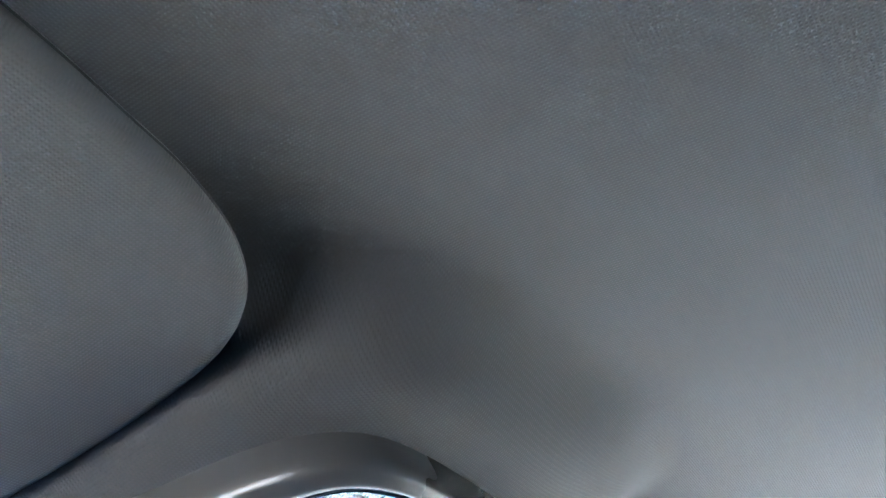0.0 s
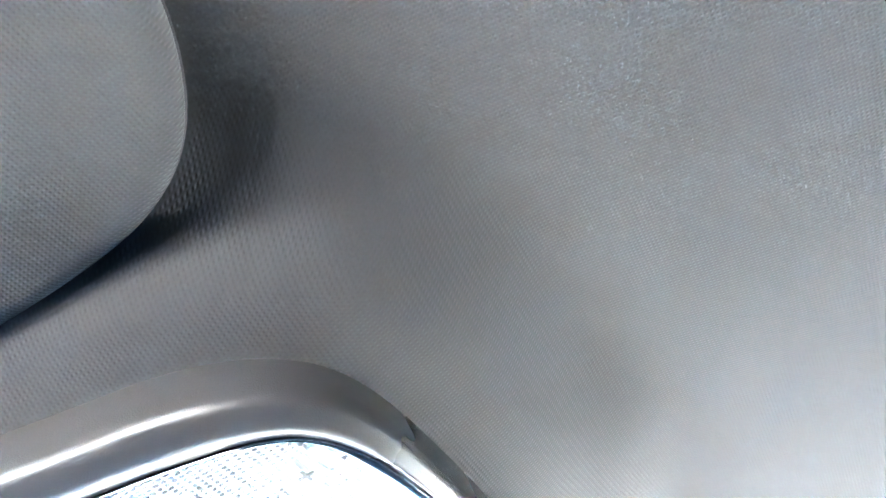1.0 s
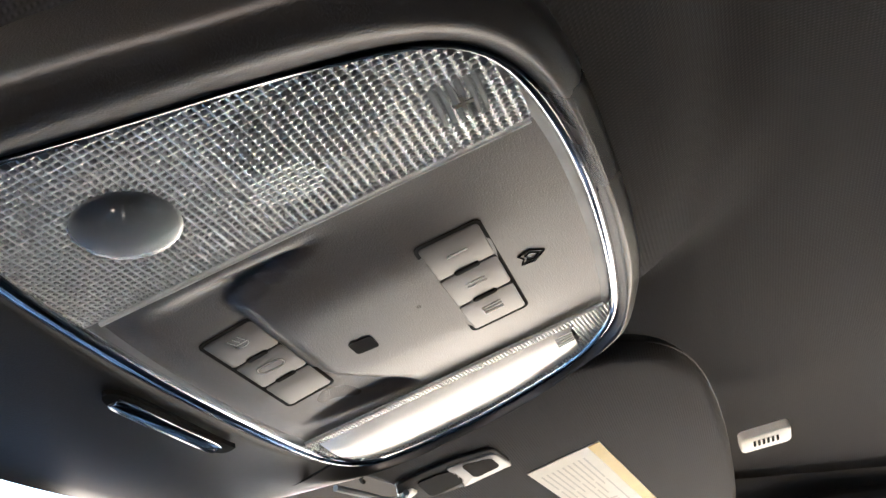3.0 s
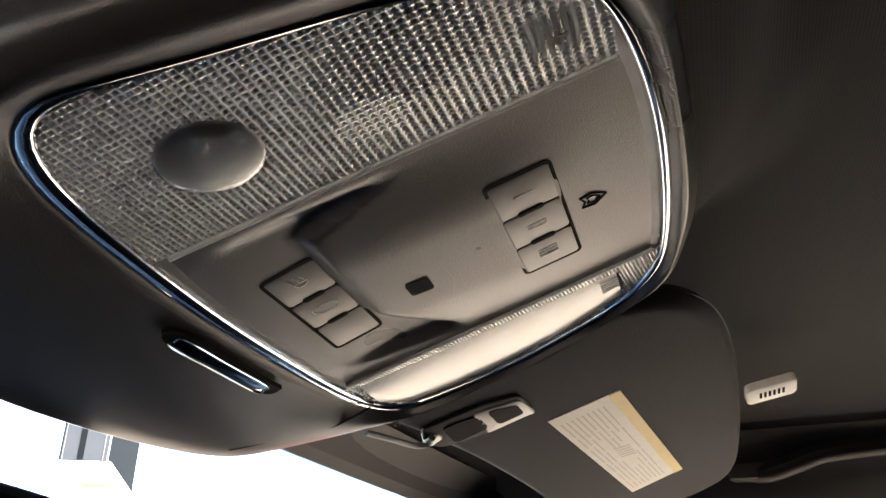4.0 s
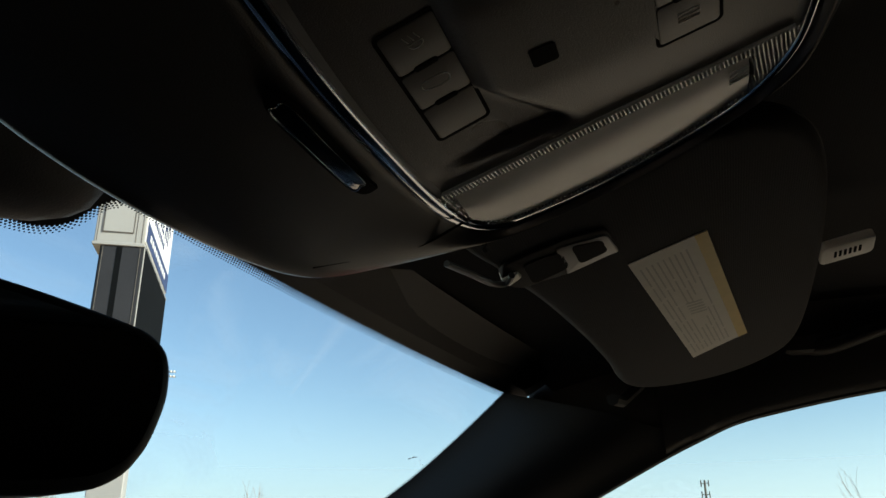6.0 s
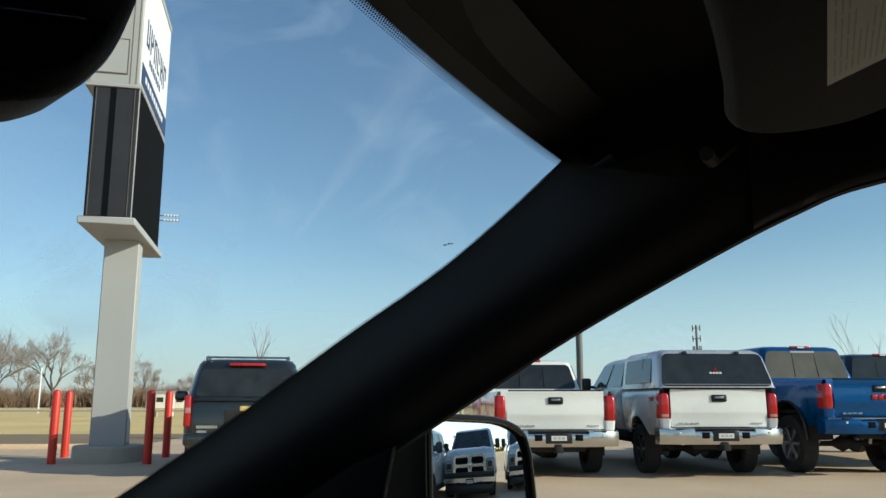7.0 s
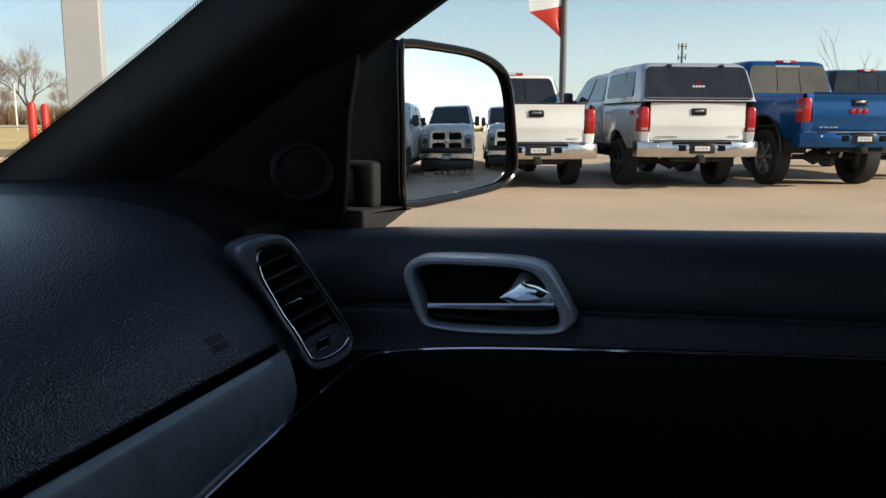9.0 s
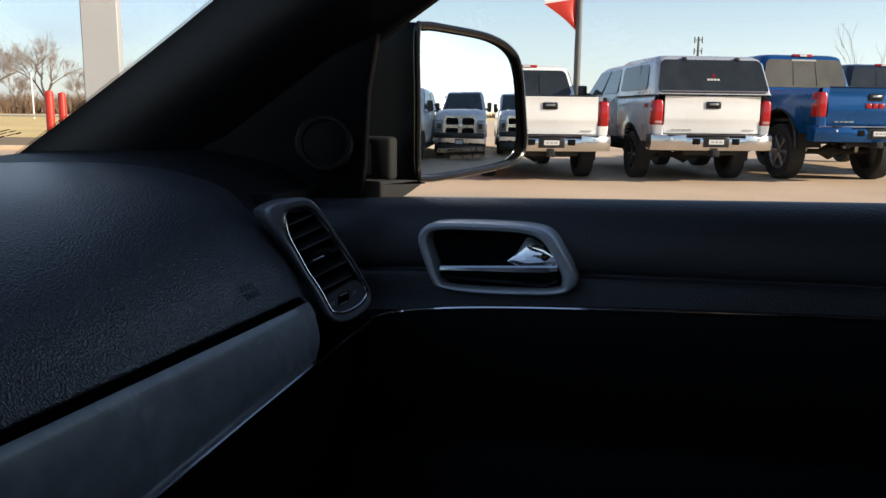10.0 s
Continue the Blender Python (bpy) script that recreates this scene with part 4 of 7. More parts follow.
def dashboard():
    t = thing("dashboard", "black soft-grain dashboard with dark inlay and thin chrome line", "dashboard")
    xs = [lerp(-0.66, 0.635, i / 70) for i in range(71)]
    rows = [[(x, y, z) for y, z in spline(dash_profile(x), 60)] for x in xs]
    part("upper_pad", loft(rows, False), M_LEATHER, t, "grained soft pad")
    rows = []
    for x in [lerp(-0.66, 0.675, i / 50) for i in range(51)]:
        top = 0.9715
        w = 0.055 * step(0.562, 0.626, x)
        zc = line_z(x) + 0.001
        pr = [(0.342, top - 0.020), (0.318, top - 0.012), (0.3095, top - 0.001), (0.305, top - 0.003), (0.300, lerp(top, zc, 0.3)), (0.297, lerp(top, zc, 0.65)), (0.301, zc)]
        rows.append([(x, y + w, z) for y, z in spline(pr, 16)])
    part("inlay", loft(rows, False), M_GLOSS, t, "dark brushed inlay panel")
    # black strip behind the gap, so the groove's shade is in its colour
    part("groove", loft([[(x, 0.336 + 0.040 * step(0.556, 0.640, x), z) for x in xs] for z in (0.950, 0.982)], False), M_DARK, t, "black strip painted as the shade in the groove under the pad")
    line = [(lerp(-0.66, 0.675, i / 50), 0.299, line_z(lerp(-0.66, 0.675, i / 50))) for i in range(51)]
    part("chrome_line", tube(line, 0.0022, 8), M_CHROME, t, "thin chrome line")
    rows = []
    for x in [lerp(-0.66, 0.69, i / 30) for i in range(31)]:
        zc = line_z(x) - 0.002
        pr = [(0.303, zc), (0.312, zc - 0.02), (0.318, zc - 0.08), (0.345, zc - 0.22), (0.42, zc - 0.33), (0.55, zc - 0.42)]
        rows.append([(x, y, z) for y, z in spline(pr, 16)])
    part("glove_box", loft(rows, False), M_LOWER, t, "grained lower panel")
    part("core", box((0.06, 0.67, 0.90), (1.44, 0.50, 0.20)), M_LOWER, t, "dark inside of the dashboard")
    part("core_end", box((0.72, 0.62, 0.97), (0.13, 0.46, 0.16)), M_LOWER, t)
    # embossed airbag mark as plain bars
    face = lambda z: 0.320 + (z - 0.990) * 0.70
    for i in range(4):
        x0 = 0.489 + 0.0052 * i
        for z0, z1, dx in ((0.9945, 0.9990, 0.0), (0.9890, 0.9932, 0.0012)):
            part("embossed_bar", loft([[(x0 + dx + a, face(z) - 0.0006, z) for a in (0.0, 0.0034)] for z in (z0, z1)], False), M_TRIM, t, "faint embossed mark", 0)
    # side wedge towards the pillar
    rows = []
    for k in range(12):
        f = k / 11
        rows.append([(lerp(0.634, 0.80, f), y + 0.0, z + 0.012 * math.sin(math.pi * f * 0.5)) for y, z in spline(dash_profile(0.63)[:7], 20)])
    part("end_cap", loft(rows, False), M_TRIM, t)
    return t


dashboard()


def air_vent():
    t = thing("air_vent", "tall side air vent with dark slats and chrome inner edge", "air vent")
    c = Vector((0.602, 0.3085, 1.0020))
    a, n = Vector((0.66, -0.75, 0)).normalized(), Vector((-0.75, -0.66, 0.1)).normalized()
    up = a.cross(n) if a.cross(n).z > 0 else -a.cross(n)
    f = lambda x, y, h: c + (a * x + up * y) * 0.98 - n * h
    outer = [(-0.052, 0.0422), (-0.0471, 0.0493), (-0.0323, 0.0543), (-0.0174, 0.0553), (-0.0085, 0.0503), (0.0025, 0.0342), (0.0200, 0.006), (0.0350, -0.0205), (0.0402, -0.0361), (0.0362, -0.0478), (0.0205, -0.0572), (0.0080, -0.0578), (-0.0004, -0.0520), (-0.0097, -0.0332), (-0.0198, -0.0151), (-0.0341, 0.011), (-0.0441, 0.0262)]
    inner = [(-0.0345, 0.0392), (-0.0251, 0.0453), (-0.0123, 0.0462), (-0.0045, 0.0392), (0.0098, 0.0181), (0.0256, -0.0071), (0.0363, -0.0261), (0.0378, -0.0352), (0.0307, -0.0442), (0.0166, -0.0503), (0.0053, -0.0492), (0.0017, -0.0442), (-0.0055, -0.0282), (-0.0177, -0.005), (-0.0292, 0.0181)]
    cen = np.array((-0.004, -0.002))
    def fan(o, k=120):
        p = np.array(spline(o, 500, True)) - cen
        th = np.arctan2(p[:, 1], p[:, 0])
        q = np.argsort(th)
        g = np.linspace(-math.pi, math.pi, k, endpoint=False)
        r = np.interp(g, np.r_[th[q] - 2 * math.pi, th[q], th[q] + 2 * math.pi], np.tile(np.hypot(p[q, 0], p[q, 1]), 3))
        return np.stack([np.cos(g) * r, np.sin(g) * r], 1) + cen
    o, i_ = fan(outer), fan(inner)
    # the surround is narrower on the side towards the dashboard
    turn = np.linspace(-math.pi, math.pi, len(o), endpoint=False)
    side = np.clip(np.cos(turn - radians(200)), 0, 1)[:, None] * 0.35
    i_ = i_ * (1 - side) + o * side
    rings = [[f(*(cen + (p - cen) * 0.985), 0.060) for p in o], [f(*(cen + (p - cen) * 0.998), 0.008) for p in o], [f(*p, 0.001) for p in o], [f(*(lerp(p, q, 0.12)), -0.0030) for p, q in zip(o, i_)], [f(*(lerp(p, q, 0.35)), -0.0045) for p, q in zip(o, i_)], [f(*(lerp(p, q, 0.75)), -0.0035) for p, q in zip(o, i_)], [f(*(lerp(p, q, 0.96)), 0.000) for p, q in zip(o, i_)], [f(*q, 0.020) for q in i_]]
    part("surround", loft(rings), M_VENT, t, "satin grey surround")
    part("chrome_edge", tube([f(*(cen + (q - cen) * 0.985), 0.0002) for q in i_], 0.0020, 10, True, up=n), M_CHROME, t, "thin chrome inner edge")
    part("duct", slab(i_, lambda x, y, h: f(x, y, 0.019 + h), 0.002), M_DARK, t, "black duct")
    ends = ((-0.0337, 0.0299, -0.0105), (-0.0278, 0.0185, -0.002), (-0.0218, 0.0082, 0.0054), (-0.0154, -0.0037, 0.0118), (-0.009, -0.0156, 0.0192), (-0.003, -0.028, 0.0236))
    for x0, y, x1 in ends:
        m = [[f(x, y + dy + 0.39 * (x - x0), h) for x in (x0 - 0.005, x1 + 0.001)] for dy, h in ((0.0, 0.0050), (0.0009, 0.0045), (0.0055, 0.0185), (0.0040, 0.0185))]
        m.append(m[0])
        sl = part("slat", loft(m, False), M_SLAT, t)
        # paler rod along the front edge paints the sky highlight on the slat
        part("slat_highlight", tube([f(x, y + 0.39 * (x - x0), 0.0047) for x in (x0 - 0.005, x1 + 0.001)], 0.0006, 8), M_VENT, sl)
    part("thumb_tab", slab(rrect(-0.0035, 0.0055, 0.016, 0.0075, 0.003), lambda x, y, h: f(x, y + 0.25 * (x + 0.0035), -0.003 + h), 0.014, 0.002), M_TRIM, t, "small adjuster tab")
    # no real lever: chrome rod added only to catch a glint on the tab
    part("tab_glint", tube([f(-0.0125, -0.0005, -0.0032), f(-0.0075, 0.0012, -0.0040), f(-0.0035, 0.0026, -0.0042), f(-0.0022, 0.0030, -0.0036)], [0.0006, 0.0008, 0.0015, 0.0009], 10), M_CHROME, t, "small chrome rod added to give the tab its glint")
    part("lower_plate", slab(spline([(-0.001, -0.0355), (0.012, -0.0285), (0.027, -0.0215), (0.0350, -0.0285), (0.0358, -0.0350), (0.030, -0.0425), (0.017, -0.0485), (0.007, -0.0475), (0.0035, -0.043)], 50, True), lambda x, y, h: f(x, y, 0.0035 + h), 0.010), M_SATINDARK, t, "dark plate with thumbwheel")
    sk = lambda x, y, h: f(x, y + 0.35 * (x - 0.0158), h)
    part("wheel_slot", slab(rrect(0.0158, -0.0371, 0.0105, 0.0105, 0.002), lambda x, y, h: sk(x, y, 0.0030 + h), 0.003), M_DARK, t, "thumbwheel slot")
    for dy in (0.0040, -0.0040):
        part("wheel_edge", slab(rrect(0.0158, -0.0371 + dy, 0.0078, 0.0009, 0.0004, 2), lambda x, y, h: sk(x, y, 0.0022 + h), 0.002), M_SATIN, t, "bright edge of the thumbwheel")
    for dx, dy in ((0.0105, 0.001), (-0.0098, -0.001)):
        for k in (-1, 0, 1):
            part("mark", slab(rrect(0.0158 + dx + 0.0013 * k, -0.0371 + dy, 0.0005, 0.0035, 0.0002, 2), lambda x, y, h: sk(x, y, 0.0031 + h), 0.001), M_ICON, t)


air_vent()


def door():
    t = thing("door_panel", "black grained door panel with satin handle bezel and chrome line", "car door")
    ys = [lerp(0.43, -0.66, i / 64) for i in range(65)]
    def prof(y):
        b = belt_z(y)
        k = step(0.30, 0.36, y) * 0.0
        return [(0.800, b - 0.012), (0.792, b - 0.003), (0.778, b), (0.765, b - 0.001), (0.750, b - 0.008), (0.738, b - 0.024), (0.732, b - 0.045), (0.7315, b - 0.062), (0.7345, b - 0.0665), (0.7345, b - 0.0695), (0.728, b - 0.072), (0.724, b - 0.085), (0.720, b - 0.098), (0.714, b - 0.108)]
    rows = [[(x - k_off(y), y, z) for x, z in spline(prof(y), 52)] for y in ys]
    part("upper_trim", loft(rows, False), M_DOOR, t)
    rows = []
    for y in ys:
        b = belt_z(y)
        z0 = chrome_z(y)
        pr = [(0.714, b - 0.108 if b - 0.108 > z0 else z0 + 0.001), (0.709, z0 - 0.004), (0.706, z0 - 0.03), (0.71, z0 - 0.09), (0.72, z0 - 0.15), (0.66, z0 - 0.19), (0.64, z0 - 0.21), (0.67, z0 - 0.24), (0.74, z0 - 0.28), (0.76, z0 - 0.45)]
        rows.append([(x - k_off(y), y, z) for x, z in spline(pr, 40)])
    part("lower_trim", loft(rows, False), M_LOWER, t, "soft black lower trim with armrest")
    line = spline([(0.687, 0.302, 0.928), (0.708 - 0.004, 0.273, 0.9345), (0.7065, 0.197, 0.944), (0.7065, 0.063, 0.953), (0.7065, -0.102, 0.961), (0.708, -0.4, 0.972)], 40)
    part("chrome_line", tube(line, 0.0018, 8), M_CHROME, t, "thin chrome line")
    # handle
    f = lambda y, z, h: Vector((0.713 + h, y, z))
    outer = [(0.263, 1.006), (0.257, 1.018), (0.242, 1.0235), (0.188, 1.0255), (0.150, 1.0245), (0.131, 1.0185), (0.117, 1.000), (0.1065, 0.980), (0.107, 0.970), (0.116, 0.9625), (0.137, 0.959), (0.198, 0.956), (0.239, 0.959), (0.249, 0.967), (0.257, 0.986)]
    inner = [(0.250, 1.006), (0.242, 1.0155), (0.194, 1.0175), (0.153, 1.0165), (0.136, 1.007), (0.1225, 0.984), (0.120, 0.973), (0.127, 0.967), (0.181, 0.963), (0.227, 0.9625), (0.237, 0.967), (0.245, 0.990)]
    cen = np.array((0.185, 0.990))
    def fan(o, k=120):
        p = np.array(spline(o, 500, True)) - cen
        th = np.arctan2(p[:, 1], p[:, 0])
        q = np.argsort(th)
        g = np.linspace(-math.pi, math.pi, k, endpoint=False)
        r = np.interp(g, np.r_[th[q] - 2 * math.pi, th[q], th[q] + 2 * math.pi], np.tile(np.hypot(p[q, 0], p[q, 1]), 3))
        return np.stack([np.cos(g) * r, np.sin(g) * r], 1) + cen
    o, inn = fan(outer), fan(inner)
    rings = [[f(*p, 0.030) for p in o], [f(*p, 0.001) for p in o], [f(*lerp(p, q, 0.12), -0.0030) for p, q in zip(o, inn)], [f(*lerp(p, q, 0.40), -0.0050) for p, q in zip(o, inn)], [f(*lerp(p, q, 0.75), -0.0040) for p, q in zip(o, inn)], [f(*lerp(p, q, 0.96), 0.000) for p, q in zip(o, inn)], [f(*q, 0.014) for q in inn]]
    part("handle_bezel", loft(rings), M_SATIN, t, "satin grey handle bezel")
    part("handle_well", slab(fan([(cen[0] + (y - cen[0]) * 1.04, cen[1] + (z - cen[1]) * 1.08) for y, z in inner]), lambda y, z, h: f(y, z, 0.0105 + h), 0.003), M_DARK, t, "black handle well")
    rings, body = [], []
    for y in [lerp(0.2385, 0.1235, k / 24) for k in range(25)]:
        top = lerp(0.9815, 0.9895, (0.2385 - y) / 0.115)
        low = lerp(0.9690, 0.9670, (0.2385 - y) / 0.115) + 0.006 * step(0.135, 0.1235, y)
        mid = lerp(top, low, 0.30)
        rings.append([f(y, z, h) for h, z in ((0.0080, top + 0.0026), (0.0020, top + 0.0014), (-0.0030, top), (-0.0042, top - 0.0016), (-0.0046, mid), (0.0080, mid))])
        body.append([f(y, z, h) for h, z in ((0.0080, mid - 0.0002), (-0.0044, mid - 0.0002), (-0.0040, lerp(mid, low, 0.35)), (-0.0022, lerp(mid, low, 0.7)), (0.0010, low), (0.0080, low))])
    hd = part("door_handle", loft(rings, True, True, True), M_CHROME, t, "chrome pull handle", 25)
    # lower half in gloss black: the chrome's dark reflection put into colour
    part("handle_body", loft(body, True, True, True), M_RIMGLOSS, hd, "lower handle body, dark chrome reflection put into its black", 50)
    rows = []
    for k in range(19):
        y = lerp(0.178, 0.1255, k / 18)
        base = lerp(0.9815, 0.9895, (0.2385 - y) / 0.115)
        zt = float(np.interp(-y, (-0.178, -0.172, -0.165, -0.159, -0.156, -0.150, -0.140, -0.132, -0.1255), (base + 0.0005, 0.9905, 0.9970, 1.0075, 1.0135, 1.0130, 1.0070, 0.9985, base + 0.002)))
        rows.append([f(y, base + (zt - base) * (1 - math.cos(s)), 0.0 + 0.0085 * math.sin(s)) for s in [math.pi / 2 * j / 9 for j in range(10)]])
    part("handle_root", loft(rows, False), M_CHROME, t, "chrome blade at the root of the handle", 60)
    return t


def k_off(y):
    """The door skin bends inwards at its front end, towards the vent."""
    return 0.030 * step(0.27, 0.36, y) ** 1.5


def chrome_z(y):
    return float(np.interp(-y, [-0.302, -0.273, -0.197, -0.063, 0.102, 0.4, 0.7], [0.928, 0.934, 0.944, 0.953, 0.961, 0.972, 0.98]))


door()


def sail():
    """Triangular panel at the front of the side window, with the tweeter."""
    t = thing("mirror_sail", "black triangular window corner panel with round tweeter", "corner panel")
    o = [(0.345, 1.030), (0.336, 1.075), (0.326, 1.150), (0.312, 1.205), (0.36, 1.185), (0.50, 1.10), (0.66, 1.04), (0.5, 1.02)]
    fx = lambda z: 0.775 - 0.085 * (z - 1.04) / 0.4
    part("panel", slab(o, lambda y, z, h: Vector((fx(z) - 0.020 + h + 0.25 * max(0, 0.345 - y), y, z)), 0.010, 0.004), M_SAIL, t)
    c = Vector((0.732, 0.372, 1.097))
    n = Vector((-0.9, -0.42, 0.05)).normalized()
    a = n.cross(Vector((0, 0, 1))).normalized()
    b = a.cross(n).normalized()
    circ = lambda r, h: [c + a * r * math.cos(2 * math.pi * k / 40) + b * r * math.sin(2 * math.pi * k / 40) + n * h for k in range(40)]
    part("tweeter_ring", loft([circ(0.031, -0.02), circ(0.030, 0.004), circ(0.027, 0.009), circ(0.0235, 0.009), circ(0.0225, 0.004)]), M_TRIM, t, "moulded tweeter ring")
    part("tweeter_mesh", loft([circ(0.023, 0.004), circ(0.016, 0.0055), circ(0.008, 0.006)], True, False, True), M_TRIM, t, "perforated grille")
    bm = bmesh.new()
    for i in range(-7, 8):
        for j in range(-7, 8):
            x, y = (i + 0.5 * (j % 2)) * 0.0027, j * 0.0024
            if math.hypot(x, y) < 0.020:
                q = c + a * x + b * y + n * (0.0066 - 3.2 * (x * x + y * y))
                bm.faces.new([bm.verts.new(q + a * 0.0008 * math.cos(k * math.pi / 3) + b * 0.0008 * math.sin(k * math.pi / 3)) for k in range(6)])
    part("grille_hole", bm, M_DARK, t)["kind"] = "stuff"


sail()


def side_window():
    w = thing("window_3", "clear side window of the passenger door", "car window")
    w["kind"] = "structure"
    top = [(0.36, 1.16), (0.32, 1.205), (0.248, 1.25), (0.127, 1.325), (0.017, 1.38), (-0.082, 1.425), (-0.158, 1.447), (-0.35, 1.47), (-0.66, 1.48)]
    p = part("pane", loft([[(0.792 - 0.1 * (lerp(1.02, z, f) - 1.04) / 0.42, y, lerp(1.02, z, f)) for y, z in top] for f in (0, 0.5, 1)], False), M_SIDEGLASS, w)
    p.visible_shadow = False


side_window()


def side_mirror():
    t = thing("side_mirror", "black door mirror with slightly convex glass", "side mirror")
    a0 = radians(27)
    n = Vector((-math.sin(a0), -math.cos(a0), 0.0115)).normalized()
    w = Vector((math.cos(a0), -math.sin(a0), 0.0))
    up = w.cross(n) if w.cross(n).z > 0 else n.cross(w)
    c = Vector((0.903, 0.3275, 1.14))
    f = lambda x, z, h: c + w * x + up * z - n * h
    g = [(-0.004, 0.075), (0.006, 0.084), (0.05, 0.0835), (0.115, 0.079), (0.155, 0.066), (0.172, 0.045), (0.180, 0.0), (0.184, -0.048), (0.172, -0.066), (0.14, -0.0745), (0.06, -0.082), (0.008, -0.084), (-0.003, -0.074), (-0.0035, 0.0)]
    gh = np.array(spline(g, 110, True))
    cen = np.array((0.085, 0.0))
    go = np.array([(0.0870 + (x - 0.085) * 0.985, z * 1.035 - (0.0020 if z > 0 else 0.0) * min(1.0, z / 0.06)) for x, z in gh])
    h = cen + (gh - cen) * np.array([1.095, 1.10]) + np.array((0.0035, 0.0))
    rings = []
    for s, d, dx in ((1.0, 0.004, 0), (1.0, -0.005, 0), (1.02, 0.010, 0.0), (1.02, 0.035, 0.0), (0.97, 0.07, -0.003), (0.85, 0.105, -0.014), (0.62, 0.13, -0.036)):
        src = go if s == 1.0 and d > 0 else h
        rings.append([f(cen[0] + (x - cen[0]) * (s if src is h else 1) + dx, cen[1] + (z - cen[1]) * (s if src is h else 1), d) for x, z in src])
    part("housing", loft(rings, True, False, True), M_MIRRORCASE, t, "gloss black housing")
    part("housing_rim", tube([f(x, z, -0.0015) for x, z in cen + (h - cen) * 0.985], 0.0042, 8, True, up=n), M_RIMGLOSS, t, "gloss black rim")
    # convex glass
    R = 1.5
    rows = []
    for k in range(13):
        s = 1 - k / 12 * 0.98
        row = []
        for x, z in go:
            p = cen + (np.array((x, z)) - cen) * s
            d2 = float((p[0] - cen[0]) ** 2 + (p[1] - cen[1]) ** 2)
            row.append(f(p[0], p[1], d2 / (2 * R) - 0.001))
        rows.append(row)
    part("mirror_glass", loft(rows, True, False, True), M_MIRROR, t, "convex mirror glass", 80)
    # foot
    wedge = [(0.772, 1.056), (0.828, 1.053), (0.918, 1.046), (0.912, 1.0425), (0.860, 1.034), (0.806, 1.027), (0.772, 1.027)]
    part("foot", slab(wedge, lambda x, z, h: Vector((x, 0.326 + h, z)), 0.06, 0.004), M_RAW, t, "black wedge-shaped mirror foot")
    part("foot_arm", box((0.865, 0.380, 1.075), (0.06, 0.05, 0.050), 0.008, 3), M_RAW, t)
    part("foot_cap", box((0.846, 0.354, 1.076), (0.022, 0.030, 0.050), 0.005, 3), M_RAW, t, "square cover on the mirror foot")
    # engraved notice along the lower edge of the glass
    for j, word in enumerate(("OBJECTS IN MIRROR ARE CLOSER", "THAN THEY APPEAR")):
        cu = bpy.data.curves.new("notice", "FONT")
        cu.body, cu.size, cu.align_x, cu.extrude = word, 0.0074, "CENTER", 0.0
        tmp = bpy.data.objects.new("notice_tmp", cu)
        scene.collection.objects.link(tmp)
        bpy.context.view_layer.update()
        me = bpy.data.meshes.new_from_object(tmp.evaluated_get(bpy.context.evaluated_depsgraph_get()))
        bpy.data.objects.remove(tmp)
        for v in me.vertices:
            x, z = 0.085 + v.co.x, -0.060 - 0.0095 * j + v.co.y
            d2 = (x - cen[0]) ** 2 + (z - cen[1]) ** 2
            v.co = f(x, z, d2 / (2 * R) - 0.0018)
        me.materials.clear()
        me.materials.append(M_NOTICE)
        ob = new("notice", me)
        ob.parent = t
        ob["label"] = "engraved notice on the glass"


side_mirror()

# ---- outside ----
M_LOT = mat("sunlit_concrete_lot", (0.58, 0.43, 0.30), 0.85, scale=22, bump=0.004, var=0.20, stain=0.45, detail=8, spec=0.12)
M_STREET = mat("worn_asphalt", (0.27, 0.20, 0.13), 0.9, scale=18, bump=0.004, var=0.15, stain=0.3, spec=0.12)
M_GRASS = mat("dormant_grass", (0.70, 0.52, 0.24), 0.95, scale=6, bump=0.004, var=0.22, stain=0.15, spec=0.1)
M_KERB = mat("pale_kerb_concrete", (0.40, 0.365, 0.30), 0.9, scale=30, bump=0.003, var=0.1)
M_SHED = mat("cream_shed_boards", (0.62, 0.57, 0.47), 0.7, var=0.1, scale=2)
M_BARK = mat("grey_bark", (0.17, 0.14, 0.12), 0.95, scale=30, bump=0.01, var=0.2)
M_TWIG = mat("bare_twigs", (0.26, 0.20, 0.16), 0.95, scale=10, var=0.2)
M_SCRUB = mat("brown_scrub", (0.20, 0.13, 0.08), 0.95, scale=4, var=0.35, stain=0.6)
M_RED = mat("red_paint", (0.56, 0.032, 0.014), 0.45, var=0.12, scale=40, stain=2)
M_SIGN = mat("pale_grey_sign_cladding", (0.38, 0.38, 0.365), 0.55, var=0.06, scale=40, stain=0.7)
M_SIGNWHITE = mat("white_sign_face", (0.75, 0.75, 0.74), 0.4, var=0.03, scale=10)
M_SIGNINK = mat("dark_blue_sign_shapes", (0.03, 0.045, 0.12), 0.5)
M_SCREENEND = mat("dark_end_cladding", (0.030, 0.031, 0.035), 0.5, scale=30, var=0.15, stain=1.5, spec=0.3)
M_STRIP = mat("weathered_strip", (0.13, 0.12, 0.105), 0.5, scale=30, var=0.2)
M_SCREEN = mat("unlit_led_screen", (0.006, 0.007, 0.008), 0.9, scale=60, var=0.3, stain=2, spec=0.05)
M_POLE = mat("weathered_grey_steel", (0.13, 0.13, 0.125), 0.6, 0.3, var=0.15, scale=12, stain=2)
M_RUBBER = mat("tyre_rubber", (0.02, 0.02, 0.02), 0.85, scale=90, bump=0.004, var=0.2)
